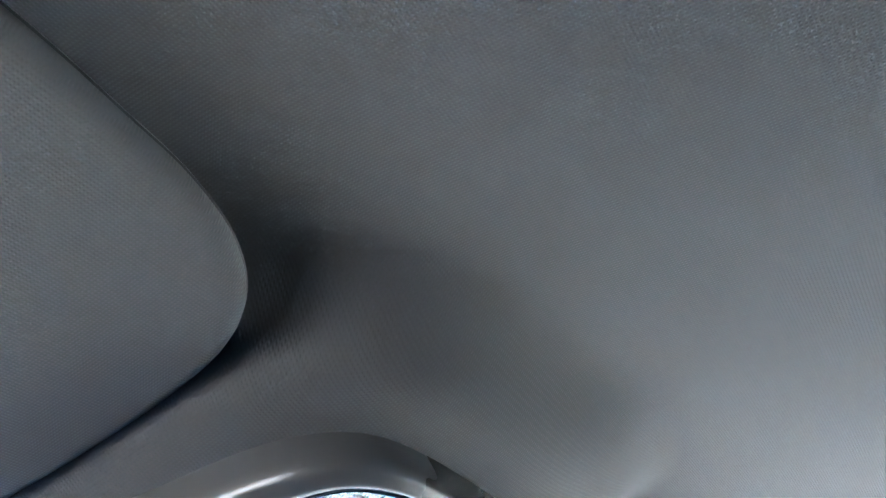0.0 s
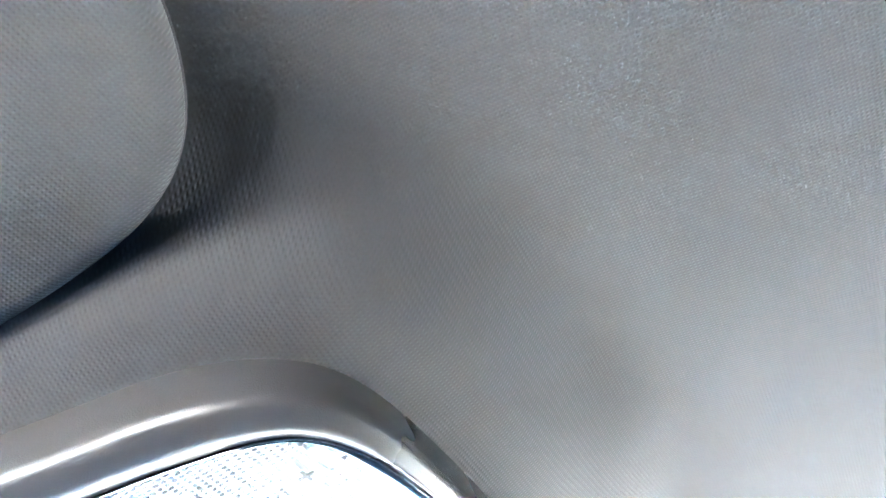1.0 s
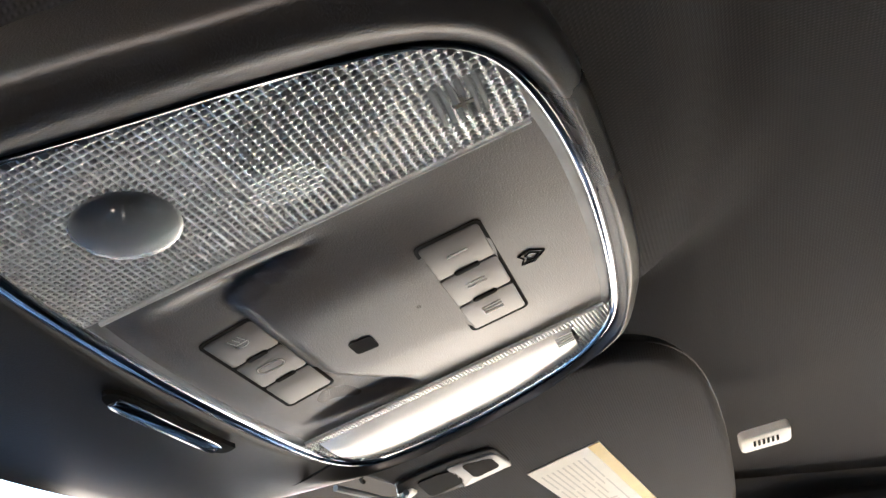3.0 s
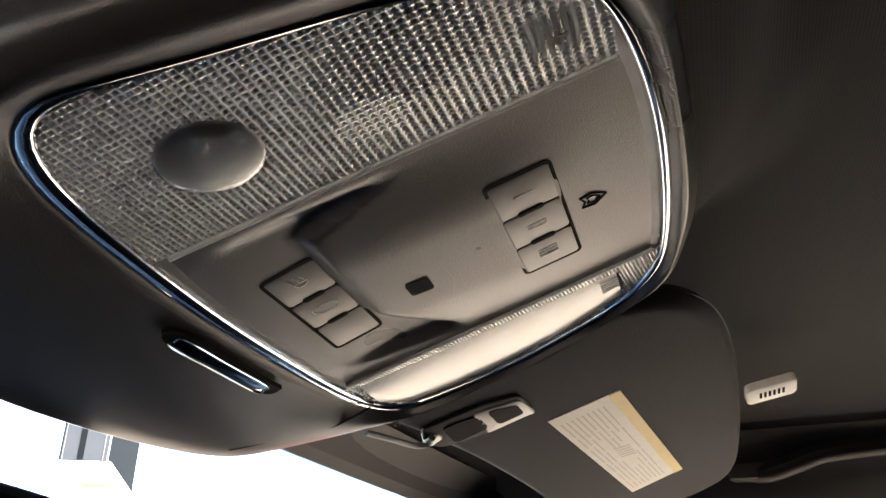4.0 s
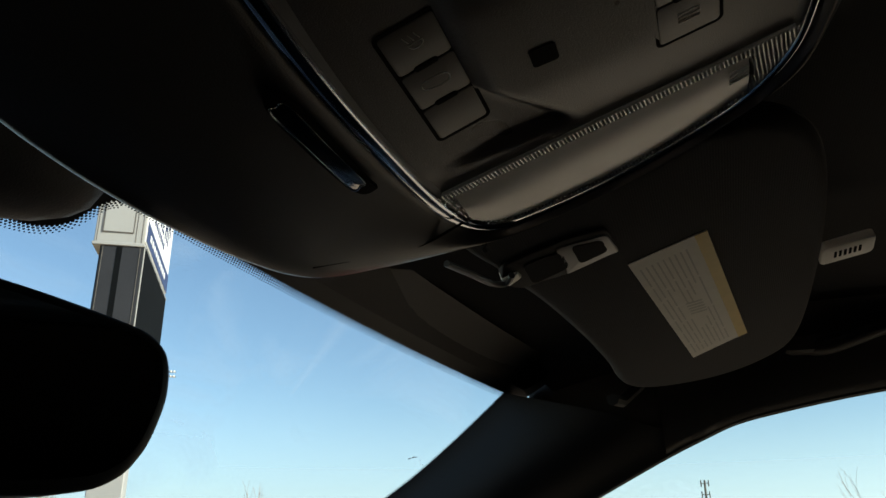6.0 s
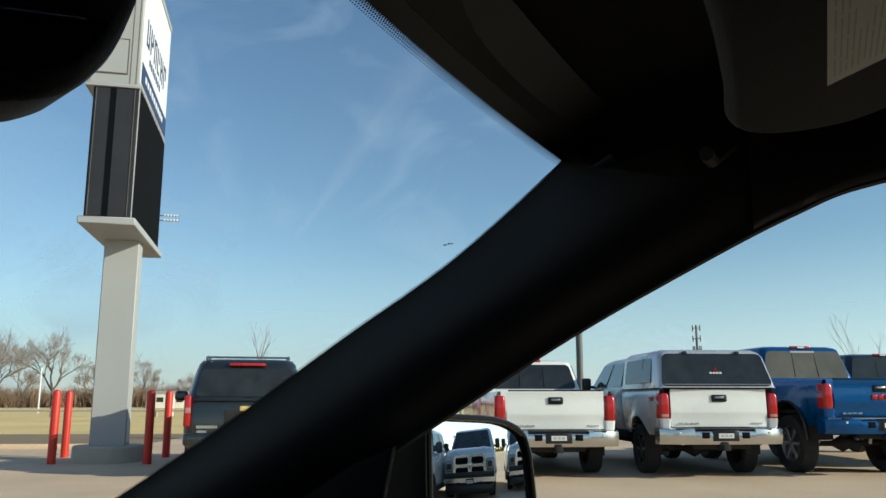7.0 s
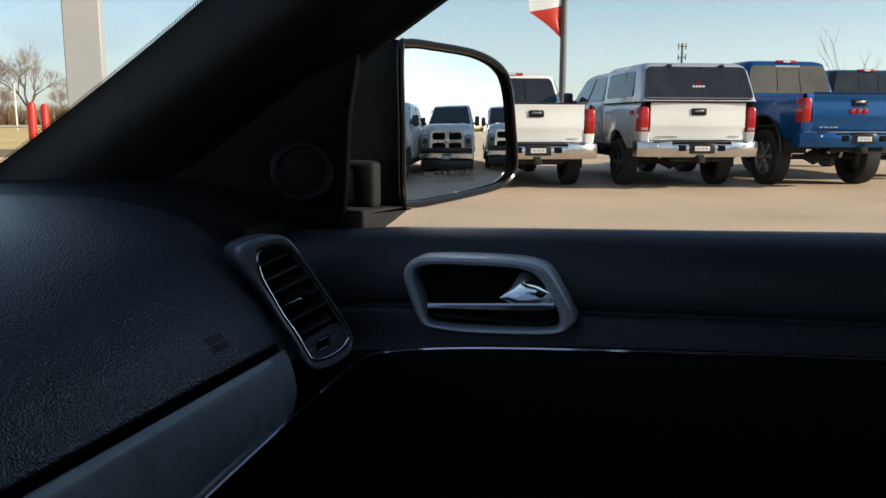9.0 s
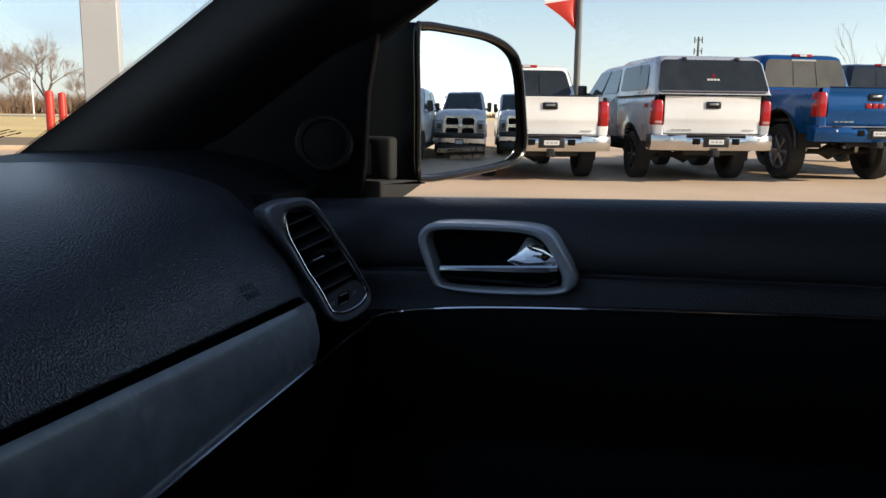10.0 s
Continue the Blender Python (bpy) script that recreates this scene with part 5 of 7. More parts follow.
M_RIM = mat("alloy_rim", (0.35, 0.35, 0.36), 0.3, 0.9, var=0.1)
M_BLACKRIM = mat("black_rim", (0.02, 0.02, 0.02), 0.35, 0.3, var=0.1)
M_UNDER = mat("dark_underbody", (0.02, 0.019, 0.018), 0.9, scale=20, var=0.3)
M_TINT = mat("tinted_car_glass", (0.022, 0.025, 0.026), 0.06, spec=0.5, var=0.45, scale=4, stain=2.2, coat=0.15)
# the blue is the reflected sky, put into the base colour
M_SIDETINT = mat("sky_reflection_side_glass", (0.03, 0.048, 0.08), 0.06, spec=0.4, var=0.1, stain=1.0, coat=0.1)
M_FRONTGLASS = mat("dark_windscreen_glass", (0.030, 0.036, 0.036), 0.05, spec=0.5, var=0.5, scale=5, stain=2.5)
M_LAMPGREY = mat("grey_headlamp_lens", (0.26, 0.26, 0.27), 0.12, 0.3, var=0.2, scale=20, coat=0.4)
M_SEETHRU = mat("lightly_tinted_car_glass", (0.10, 0.12, 0.12), 0.06, spec=0.6, var=0.08, stain=1.5, coat=0.3)
M_CABGLASS = mat("brownish_cab_glass", (0.115, 0.105, 0.080), 0.08, spec=0.5, var=0.2, scale=3, stain=1.5, coat=0.2)
M_TAIL = mat("red_tail_lamp", (0.36, 0.010, 0.010), 0.18, var=0.3, scale=14, coat=0.35)
M_REVERSE = mat("pinkish_reverse_lens", (0.42, 0.20, 0.18), 0.15, var=0.15, scale=60, coat=0.4)
M_TAILCLEAR = mat("clear_lamp", (0.65, 0.62, 0.6), 0.12, var=0.1, coat=0.5)
M_PLATE = mat("white_plate", (0.62, 0.62, 0.60), 0.5, var=0.04)
M_BUMPER = mat("chrome_bumper", (0.60, 0.60, 0.59), 0.22, 1.0, var=0.08, scale=6)


P_WHITE = paint("white_car_paint", (0.76, 0.75, 0.72))
P_SILVER = paint("silver_car_paint", (0.50, 0.51, 0.53), 0.35)
P_GREYSILVER = paint("grey_silver_car_paint", (0.55, 0.555, 0.565), 0.3)
P_BLUE = paint("blue_car_paint", (0.002, 0.078, 0.25), 0.5, 0.4)
P_NAVY = paint("navy_car_paint", (0.010, 0.016, 0.030), 0.1)
P_BLACK = paint("black_car_paint", (0.012, 0.016, 0.018))
P_REDCAR = paint("red_car_paint", (0.45, 0.012, 0.018))


def ground():
    bm = bmesh.new()
    n = 48
    rows = []
    for r in (0.0, 6, 12, 20, 32, 60, 150, 500, 1600, 4200):
        rows.append([(r * math.cos(2 * math.pi * i / n) + 0.001 * i * (r == 0), r * math.sin(2 * math.pi * i / n), -0.012 - 0.0 * r) for i in range(n)])
    loft(rows, True, bm=bm)
    setting("ground", bm, M_GRASS, "pale dormant grass reaching to the horizon", "ground")
    # car park: bounded by a kerb beyond the sign
    A, Bv = Vector((0.926, 0.377, 0)), Vector((-0.377, 0.926, 0))
    q = [A * 34 + Bv * 7.0, A * 22.4 + Bv * 7.0, A * 22.4 + Bv * 60, A * -80 + Bv * 60, A * -80 + Bv * -90, A * 34 + Bv * -90]
    bm = bmesh.new()
    bm.faces.new([bm.verts.new((p.x, p.y, 0.0)) for p in q])
    setting("pavement", bm, M_LOT, "sunlit pale worn car-park surface", "car park")
    bm = bmesh.new()
    p0, p1 = A * 22.9 + Bv * 7, A * 22.9 + Bv * 200
    w = A * 9.5
    bm.faces.new([bm.verts.new((p.x, p.y, -0.004)) for p in (p0, p1, p1 + w, p0 + w)])
    setting("road", bm, M_STREET, "brownish worn street beyond the car park", "road")
    kb = bmesh.new()
    for a, b in ((A * 22.6 + Bv * 7.0, A * 22.6 + Bv * 60),):
        d = (b - a)
        box((0, 0, 0.05), (0.18, d.length, 0.14), 0.02, m=Matrix.Translation((a + b) / 2) @ Matrix.Rotation(math.atan2(-d.x, d.y), 4, "Z"), bm=kb)
    setting("kerb", kb, M_LOT, "pale concrete kerb at the edge of the car park", "kerb")


ground()


def patch(name, q, inset, proud, thick, material, parent, label="", r=0.06, smooth=40):
    """A panel lying on the four corners q (bottom left, bottom right, top right, top left), inset at its edges."""
    q = [Vector(p) for p in q]
    n = (q[1] - q[0]).cross(q[3] - q[0]).normalized()
    w, h = (q[1] - q[0]).length, (q[3] - q[0]).length
    o = rrect(w / 2, h / 2, w - 2 * inset, h - 2 * inset, min(r, w / 3, h / 3), 4)
    def to3(x, y, d):
        a, b = x / w, y / h
        return (q[0] * (1 - a) + q[1] * a) * (1 - b) + (q[3] * (1 - a) + q[2] * a) * b + n * (proud - d)
    return part(name, slab(o, to3, thick), material, parent, label, smooth)


def wheel(parent, x, y, r, w, side, rim_mat):
    """Tyre with shoulder blocks, and a spoked rim."""
    prof = [(-w / 2 * 0.8, r * 0.62), (-w / 2, r * 0.75), (-w / 2, r * 0.92), (-w / 2 * 0.86, r * 0.985), (-w * 0.2, r), (w * 0.2, r), (w / 2 * 0.86, r * 0.985), (w / 2, r * 0.92), (w / 2, r * 0.75), (w / 2 * 0.8, r * 0.62)]
    n = 36
    part("tyre", loft([[(x + px, y + pr * (1 + (0.012 if (k % 2 and abs(px) > w * 0.3) else 0)) * math.cos(2 * math.pi * k / n), r + pr * math.sin(2 * math.pi * k / n)) for k in range(n)] for px, pr in prof + prof[:1]], True), M_RUBBER, parent, "chunky black tyre", 30)
    bm = bmesh.new()
    fx = x + side * w * 0.36
    loft([[(fx - side * d, y + rr * math.cos(2 * math.pi * k / 32), r + rr * math.sin(2 * math.pi * k / 32)) for k in range(32)] for rr, d in ((r * 0.66, -0.01), (r * 0.60, -0.01), (r * 0.56, 0.06), (r * 0.1, 0.05))], True, False, True, bm=bm)
    for k in range(6):
        a = 2 * math.pi * k / 6
        box((0, r * 0.34, 0), (0.035, r * 0.56, r * 0.13), 0.01, 1, m=Matrix.Translation((fx - side * 0.012, y, r)) @ Matrix.Rotation(a, 4, "X"), bm=bm)
    part("rim", bm, rim_mat, parent, "")


def rr_ring(w, y0, y1, z, r):
    return [(x, y, z) for x, y in rrect(0, (y0 + y1) / 2, w, y1 - y0, r, 5)]


def place(t, rear, heading):
    """Rear middle at rear on the ground, nose towards the compass heading (clockwise from the car's nose)."""
    t.matrix_basis = Matrix.Translation((rear[0], rear[1], 0)) @ Matrix.Rotation(-radians(heading), 4, "Z")


def plate(t, y, z, d, label="plain number plate with dark bars"):
    p = part("number_plate", box((0, y, z), (0.31, 0.012, 0.155), 0.006, 1), M_BLACKRIM, t, label)
    part("plate_face", box((0, y + d * 0.007, z + 0.0), (0.25, 0.004, 0.075)), M_PLATE, p)
    for i in range(3):
        part("plate_bar", box((-0.07 + 0.07 * i, y + d * 0.010, z), (0.05, 0.003, 0.035)), M_INK, p)


def pickup(label, color, rear, heading, lift=0.0, topper=None, wr=0.40, rim=M_RIM, flare=False, lamp_top=True, glass=None, front=False, side_paint=None, badge=False, crew=True, cab=0.0, group="parked pickups"):
    t = thing("pickup_truck", label, "pickup truck", group)
    L = lift
    zb, zr, zt = 0.66 + L, 1.30 + L, 1.93 + L + cab       # sill, bed rail, roof
    glass = glass or M_TINT
    # bed sides: a bulged fender with a real opening for the wheel
    R, zw = wr + (0.16 if flare else 0.11), wr + L * 0.3
    skin = ((zb - 0.12, 0.925), (zb - 0.02, 0.960), (zb + 0.10, 0.985), (zb + 0.30, 1.0), (zb + 0.45, 1.004), (zr - 0.09, 0.992), (zr - 0.03, 0.975), (zr, 0.950))
    for s in (-1, 1):
        ys = sorted([0.10, 0.16, 0.24, 2.16] + [1.25 + R * math.cos(math.pi * k / 18) for k in range(19)] + [1.25 + s_ * (R + 0.05 * k) for s_ in (-1, 1) for k in (1, 2, 3)])
        cols = []
        for y in [v for v in ys if 0.09 < v < 2.17]:
            e = R * R - (y - 1.25) ** 2
            low = max(zb - 0.12, zw + math.sqrt(max(0.0, e))) if e > -1e-9 else zb - 0.12
            col = [(s * 0.86, y, low + 0.03), (s * 0.93, y, low)]
            for k in range(12):
                z = lerp(low, zr, k / 11)
                near = math.hypot(y - 1.25, z - zw) - R
                col.append((s * (float(np.interp(z, [q[0] for q in skin], [q[1] for q in skin])) + 0.034 * math.exp(-(near / 0.10) ** 2)), y, z))
            col += [(s * 0.90, y, zr), (s * 0.89, y, zr - 0.30)]
            cols.append(col)
        part("bed_side", loft(cols, False), side_paint or color, t)
        if flare:
            ring = lambda r, x: [(s * x, 1.25 + r * math.cos(math.pi * k / 20), zw + r * math.sin(math.pi * k / 20)) for k in range(21)]
            part("fender_lip", loft([ring(R + 0.030, 1.030), ring(R + 0.010, 1.055), ring(R - 0.02, 1.040), ring(R - 0.02, 0.93)], False), M_BLACKRIM, t, "thin black fender lip")
        part("wheel_well", loft([[(s * x, 1.25 + R * math.cos(math.pi * k / 16), zw + R * math.sin(math.pi * k / 16)) for k in range(17)] for x in (0.97, 0.55)] + [[(s * 0.55, 1.25 + 0.02 * math.cos(math.pi * k / 16), zw) for k in range(17)]], False), M_UNDER, t, "dark wheel well")
    part("bed_floor", box((0, 1.12, zb + 0.10), (1.8, 2.0, 0.06)), M_UNDER, t)
    # tailgate: a slightly crowned panel with a pressed field, a crease and a handle
    zk = zb + 0.03
    rows = [[(x, 0.028 + 0.022 * (x / 0.81) ** 2 + dy, z) for x in [lerp(-0.81, 0.81, k / 16) for k in range(17)]] for dy, z in ((0.09, zr + 0.004), (0.010, zr + 0.006), (-0.006, zr - 0.012), (0.004, zr - 0.045), (0.000, zr - 0.16), (-0.004, lerp(zk, zr, 0.42)), (-0.004, lerp(zk, zr, 0.34)), (0.010, lerp(zk, zr, 0.30)), (0.008, lerp(zk, zr, 0.08)), (0.016, zk), (0.09, zk))]
    tg = part("tailgate", loft(rows, False), color, t)
    part("top_cap", tube([(x, 0.055 + 0.022 * (x / 0.79) ** 2, zr + 0.012) for x in [lerp(-0.78, 0.78, k / 8) for k in range(9)]], 0.030, 8, flat=0.5), M_BLACKRIM if not topper else color, tg, "dark plastic cap")
    part("tailgate_handle", box((0.0, 0.020, zr - 0.15), (0.25, 0.022, 0.115), 0.022, 3), M_BLACKRIM, tg, "black handle recess")
    part("handle_grip", box((0.0, 0.006, zr - 0.135), (0.15, 0.014, 0.036), 0.01, 2), M_RIM, tg)
    part("handle_gap", box((0.0, 0.0075, zr - 0.170), (0.16, 0.006, 0.022), 0.004, 1), M_DARK, tg)
    if badge:
        for k in range(3):
            part("badge_shape", box((-0.115 + 0.115 * k, 0.018, zr - 0.29), (0.10, 0.016, 0.085), 0.012, 2), M_TAIL, tg, "red badge shape")
    for w, x in ((0.36, -0.52), (0.20, 0.62)):
        for k in range(4):
            part("small_lettering_bar", box((x + (k - 1.5) * w / 4, 0.036, zb + 0.085), (w / 4 - 0.018, 0.008, 0.026)), M_INK if color != P_BLUE else M_BUMPER, tg)
    # tail lamps
    for s in (-1, 1):
        lp = part("tail_lamp", loft([rr_ring(0.150, 0.0, 0.20, zr - 0.07, 0.05), rr_ring(0.175, -0.02, 0.22, zr - 0.12, 0.05), rr_ring(0.175, -0.02, 0.22, zr - 0.44, 0.05), rr_ring(0.150, 0.0, 0.20, zr - 0.48, 0.05)], True, True, True), M_TAIL, t, "red tail lamp")
        lp.location = (s * 0.915, 0.045, 0)
        if topper:
            part("reverse_lamp", box((0, -0.018, zr - 0.43), (0.12, 0.012, 0.05), 0.010, 2), M_REVERSE, lp, "clear reversing lamp")
        part("corner_post", loft([rr_ring(0.16, 0.05, 0.30, zb - 0.05, 0.04), rr_ring(0.20, 0.03, 0.30, zr - 0.475, 0.05)], True, True, True), side_paint or color, t).location = (s * 0.90, 0, 0)
    # step bumper: a crowned bar with a plate pocket in the middle and raised ends
    zc = zb - 0.11
    chrome = M_BUMPER if color != P_BLUE else P_BLUE
    def bar(x0, x1, drop, n=10):
        rows_ = []
        for k in range(n + 1):
            x = lerp(x0, x1, k / n)
            dy = 0.16 * (abs(x) / 1.03) ** 5 - 0.02 * (1 - (x / 1.03) ** 2)
            rows_.append([(x, y + dy, z) for y, z in ((0.10, zc + 0.125 - drop), (-0.10, zc + 0.130 - drop), (-0.150, zc + 0.105 - drop), (-0.165, zc + 0.03), (-0.158, zc - 0.06), (-0.120, zc - 0.135), (0.08, zc - 0.135))])
        return loft(rows_, True, True, True)
    bp = part("rear_bumper", bar(-0.50, 0.50, 0.035), chrome, t, "bright step bumper")
    for sx in (-1, 1):
        part("bumper_end", bar(sx * 0.50, sx * 1.03, 0.0), chrome, bp)
        part("bumper_recess", box((sx * 0.33, -0.172, zc + 0.01), (0.14, 0.03, 0.10), 0.02, 3), M_DARK, bp, "dark bumper recess")
        part("sensor_dot", box((sx * 0.74, -0.150, zc + 0.05), (0.035, 0.012, 0.035), 0.005, 2), M_TAILCLEAR, bp)
    part("step_pad", box((0, -0.06, zc + 0.108), (1.60, 0.16, 0.03), 0.012, 2), M_BLACKRIM, bp, "dark step pad")
    part("plate_pocket", box((0, -0.170, zc + 0.005), (0.44, 0.036, 0.17), 0.015, 2), M_BLACKRIM, bp, "dark plate pocket")
    if color == P_BLUE:
        part("bumper_strip", tube([(x, -0.13 + 0.16 * (abs(x) / 1.03) ** 5, zc + 0.112) for x in [lerp(-0.98, 0.98, k / 14) for k in range(15)]], 0.026, 8, flat=0.7), M_RIM, bp, "brushed metal strip")
    for sx in (-1, 1):
        part("rocker", box((sx * 0.90, 3.2, zb - 0.16), (0.16, 2.3, 0.14), 0.03, 2), M_UNDER, t)
    # box added to block low sun, so the ground below stays dark
    part("under_light_block", box((0, 3.4, zb - 0.26), (1.35, 3.0, 0.18), 0.04, 2), M_UNDER, t)
    part("spare_wheel", loft([[(r * math.cos(2 * math.pi * k / 24), 0.72 + r * math.sin(2 * math.pi * k / 24), z) for k in range(24)] for r, z in ((0.20, zb - 0.26), (0.33, zb - 0.27), (0.37, zb - 0.20), (0.37, zb - 0.12), (0.33, zb - 0.06))], True, True, True), M_RUBBER, t)
    part("hitch_bar", box((0, 0.02, zc - 0.175), (0.95, 0.09, 0.08), 0.02, 2), M_UNDER, t)
    plate(t, -0.192, zc + 0.005, -1)
    # underneath
    part("axle", tube([(-0.75, 1.25, wr), (-0.2, 1.25, wr), (0, 1.25, wr), (0.2, 1.25, wr), (0.75, 1.25, wr)], [0.05, 0.05, 0.15, 0.05, 0.05], 12), M_UNDER, t)
    part("chassis", box((0, 2.7, zb - 0.10), (1.1, 4.9, 0.20), 0.03), M_UNDER, t)
    part("tow_hitch", box((0, -0.06, zc - 0.18), (0.12, 0.30, 0.10), 0.01), M_UNDER, t)
    part("exhaust", tube([(0.55, 1.6, zb - 0.22), (0.62, 0.6, zb - 0.22), (0.66, 0.02, zb - 0.22)], 0.045, 10), M_RIM if flare else M_UNDER, t)
    for s in (-1, 1):
        part("shock_absorber", tube([(s * 0.5, 1.2, wr), (s * 0.42, 0.95, zb - 0.05)], 0.03, 8), M_PLATE if flare else M_UNDER, t)
        part("mud_flap", box((s * 0.86, 0.78, wr + 0.10), (0.26, 0.012, 0.36)), M_RUBBER, t)
    # cab: body below the windows, glass house, roof
    y0, y1 = 2.18, (4.35 if crew else 3.7)
    part("cab_body", loft([rr_ring(1.94, y0, y1 + 0.6, zb - 0.08, 0.08), rr_ring(2.0, y0, y1 + 0.62, zb + 0.1, 0.08), rr_ring(2.01, y0, y1 + 0.6, zr - 0.10, 0.08), rr_ring(1.95, y0 + 0.02, y1 + 0.5, zr + 0.04, 0.08)], True, True, True), side_paint or color, t)
    g0 = rr_ring(1.93, y0 + 0.03, y1 + 0.42, zr + 0.03, 0.10)
    g1 = rr_ring(1.62, y0 + 0.20, y1 - 0.35, zt - 0.06, 0.14)
    part("cab_frame", loft([g0, g1, rr_ring(1.55, y0 + 0.24, y1 - 0.43, zt - 0.025, 0.16), rr_ring(1.40, y0 + 0.34, y1 - 0.55, zt + 0.005, 0.18), rr_ring(0.80, y0 + 0.60, y1 - 0.80, zt + 0.020, 0.18)], True, False, True), side_paint or color, t)
    zg0, zg1 = zr + 0.05, zt - 0.07
    patch("rear_window", [(-0.90, y0 + 0.04, zg0), (0.90, y0 + 0.04, zg0), (0.76, y0 + 0.19, zg1), (-0.76, y0 + 0.19, zg1)], 0.025, 0.012, 0.02, glass, t, "rear window", 0.09)
    if not topper:
        if badge:
            part("slider_frame", box((0, y0 + 0.10, zg0 + 0.06), (0.50, 0.012, 0.035)), M_SIGN, t, "pale slider frame")
            part("slider_frame", box((0, y0 + 0.165, zg1 - 0.035), (0.50, 0.012, 0.035)), M_SIGN, t, "pale slider frame")
        for x in (-0.24, 0.24):
            part("window_bar", tube([(x, y0 + 0.045, zg0 + 0.06), (x * 0.93, y0 + 0.17, zg1 - 0.05)], 0.008, 6), M_DARK, t)
        for sx in (-0.42, 0.42):
            part("headrest", box((sx, y0 + 0.45, zg0 + 0.14), (0.26, 0.10, 0.22), 0.05, 3), M_UNDER, t)
    patch("windscreen", [(0.86, y1 + 0.43, zg0), (-0.86, y1 + 0.43, zg0), (-0.72, y1 - 0.31, zg1 + 0.02), (0.72, y1 - 0.31, zg1 + 0.02)], 0.03, 0.015, 0.02, M_FRONTGLASS, t, "windscreen", 0.06)
    cuts = [(0.0, 0.46), (0.50, 1.0)]
    for s in (-1, 1):
        for a, b in cuts:
            lo = lambda f: Vector((s * 0.965, lerp(y0 + 0.12, y1 + 0.28, f), zg0 + 0.01))
            hi = lambda f: Vector((s * 0.815, lerp(y0 + 0.30, y1 - 0.38, f), zg1 + 0.0))
            q = [lo(a), lo(b), hi(b), hi(a)] if s > 0 else [lo(b), lo(a), hi(a), hi(b)]
            patch("side_window", q, 0.03, 0.010, 0.02, M_SEETHRU if s < 0 else M_TINT, t, "", 0.05)
        m = part("door_mirror", box((s * 1.12, y1 + 0.12, zr + 0.16), (0.20, 0.12, 0.26), 0.04, 3), M_PLASTIC, t, "black towing mirror")
        part("mirror_arm", box((s * 1.00, y1 + 0.13, zr + 0.10), (0.12, 0.06, 0.06), 0.01), M_PLASTIC, m)
    if lamp_top:
        tl = part("third_brake_lamp", box((0, y0 + 0.235, zt - 0.012), (0.42, 0.06, 0.05), 0.012, 2), M_TAIL, t, "red high brake lamp")
        part("cargo_lamp", box((0, y0 + 0.200, zt - 0.012), (0.14, 0.01, 0.035)), M_TAILCLEAR, tl)
    # bonnet and nose
    part("bonnet", loft([rr_ring(1.96, y1 + 0.1, 5.80, zb + 0.0, 0.12), rr_ring(2.0, y1 + 0.1, 5.84, zb + 0.3, 0.14), rr_ring(1.94, y1 + 0.1, 5.78, zr - 0.06, 0.16), rr_ring(1.78, y1 + 0.1, 5.62, zr + 0.06, 0.2), rr_ring(1.2, y1 + 0.2, 5.40, zr + 0.10, 0.2)], True, True, True), color, t)
    for yy in (1.25, 4.95):
        for s in (-1, 1):
            wheel(t, s * 0.86, yy, wr, 0.30 if wr > 0.42 else 0.26, s, rim)
    # front wheel openings: shade painted as flat dark half discs, no hollow behind
    for s in (-1, 1):
        ring = lambda r, x: [(s * x, 4.95 + r * math.cos(math.pi * k / 20), wr + L * 0.3 + r * math.sin(math.pi * k / 20)) for k in range(21)]
        bm = bmesh.new()
        bm.faces.new([bm.verts.new(p) for p in ring(wr + 0.07, 1.012)])
        part("arch_shadow", bm, M_UNDER, t, "dark wheel well")
    if topper:
        # hard cover over the bed, with a slanted rear door
        tp = part("bed_cover", loft([rr_ring(1.99, 0.02, 2.22, zr + 0.012, 0.06), rr_ring(1.97, 0.05, 2.22, zr + 0.07, 0.07), rr_ring(1.84, 0.24, 2.26, zt - 0.10, 0.10), rr_ring(1.76, 0.30, 2.30, zt - 0.02, 0.13), rr_ring(1.62, 0.38, 2.30, zt + 0.030, 0.16), rr_ring(1.0, 0.7, 2.1, zt + 0.055, 0.2)], True, True, True), topper, t, "hard bed cover")
        part("cover_seam", tube([(x, 0.012, zr + 0.012) for x in (-0.95, 0.0, 0.95)], 0.014, 6), M_DARK, tp)
        for s in (-1, 1):
            part("cover_seam", tube([(s * 0.985, y, zr + 0.014) for y in (0.06, 1.1, 2.2)], 0.012, 6), M_DARK, tp)
        win = patch("cover_door", [(-0.955, 0.035, zr + 0.035), (0.955, 0.035, zr + 0.035), (0.855, 0.268, zt - 0.03), (-0.855, 0.268, zt - 0.03)], 0.012, 0.012, 0.02, M_TINT, tp, "dark tinted lift-up window", 0.09)
        part("door_sill", tube([(x, 0.022, zr + 0.075) for x in (-0.90, 0.0, 0.90)], 0.012, 6), M_RIM, win)
        for k in range(4):
            part("sticker_shape", box((-0.075 + 0.055 * k, 0.118, zr + 0.26), (0.042, 0.012, 0.045)), M_PLATE, win)
        part("sticker_peak", loft([[(0.01 + q * math.cos(a), 0.135 + 0.3 * q * math.sin(a), zr + 0.325 + q * math.sin(a)) for a in (math.pi / 2, math.pi * 7 / 6, math.pi * 11 / 6)] for q in (0.045, 0.044)], True, True, True), M_TAIL, win)
        part("sticker_shape", box((0.70, 0.082, zr + 0.15), (0.16, 0.012, 0.03)), M_PLATE, win)
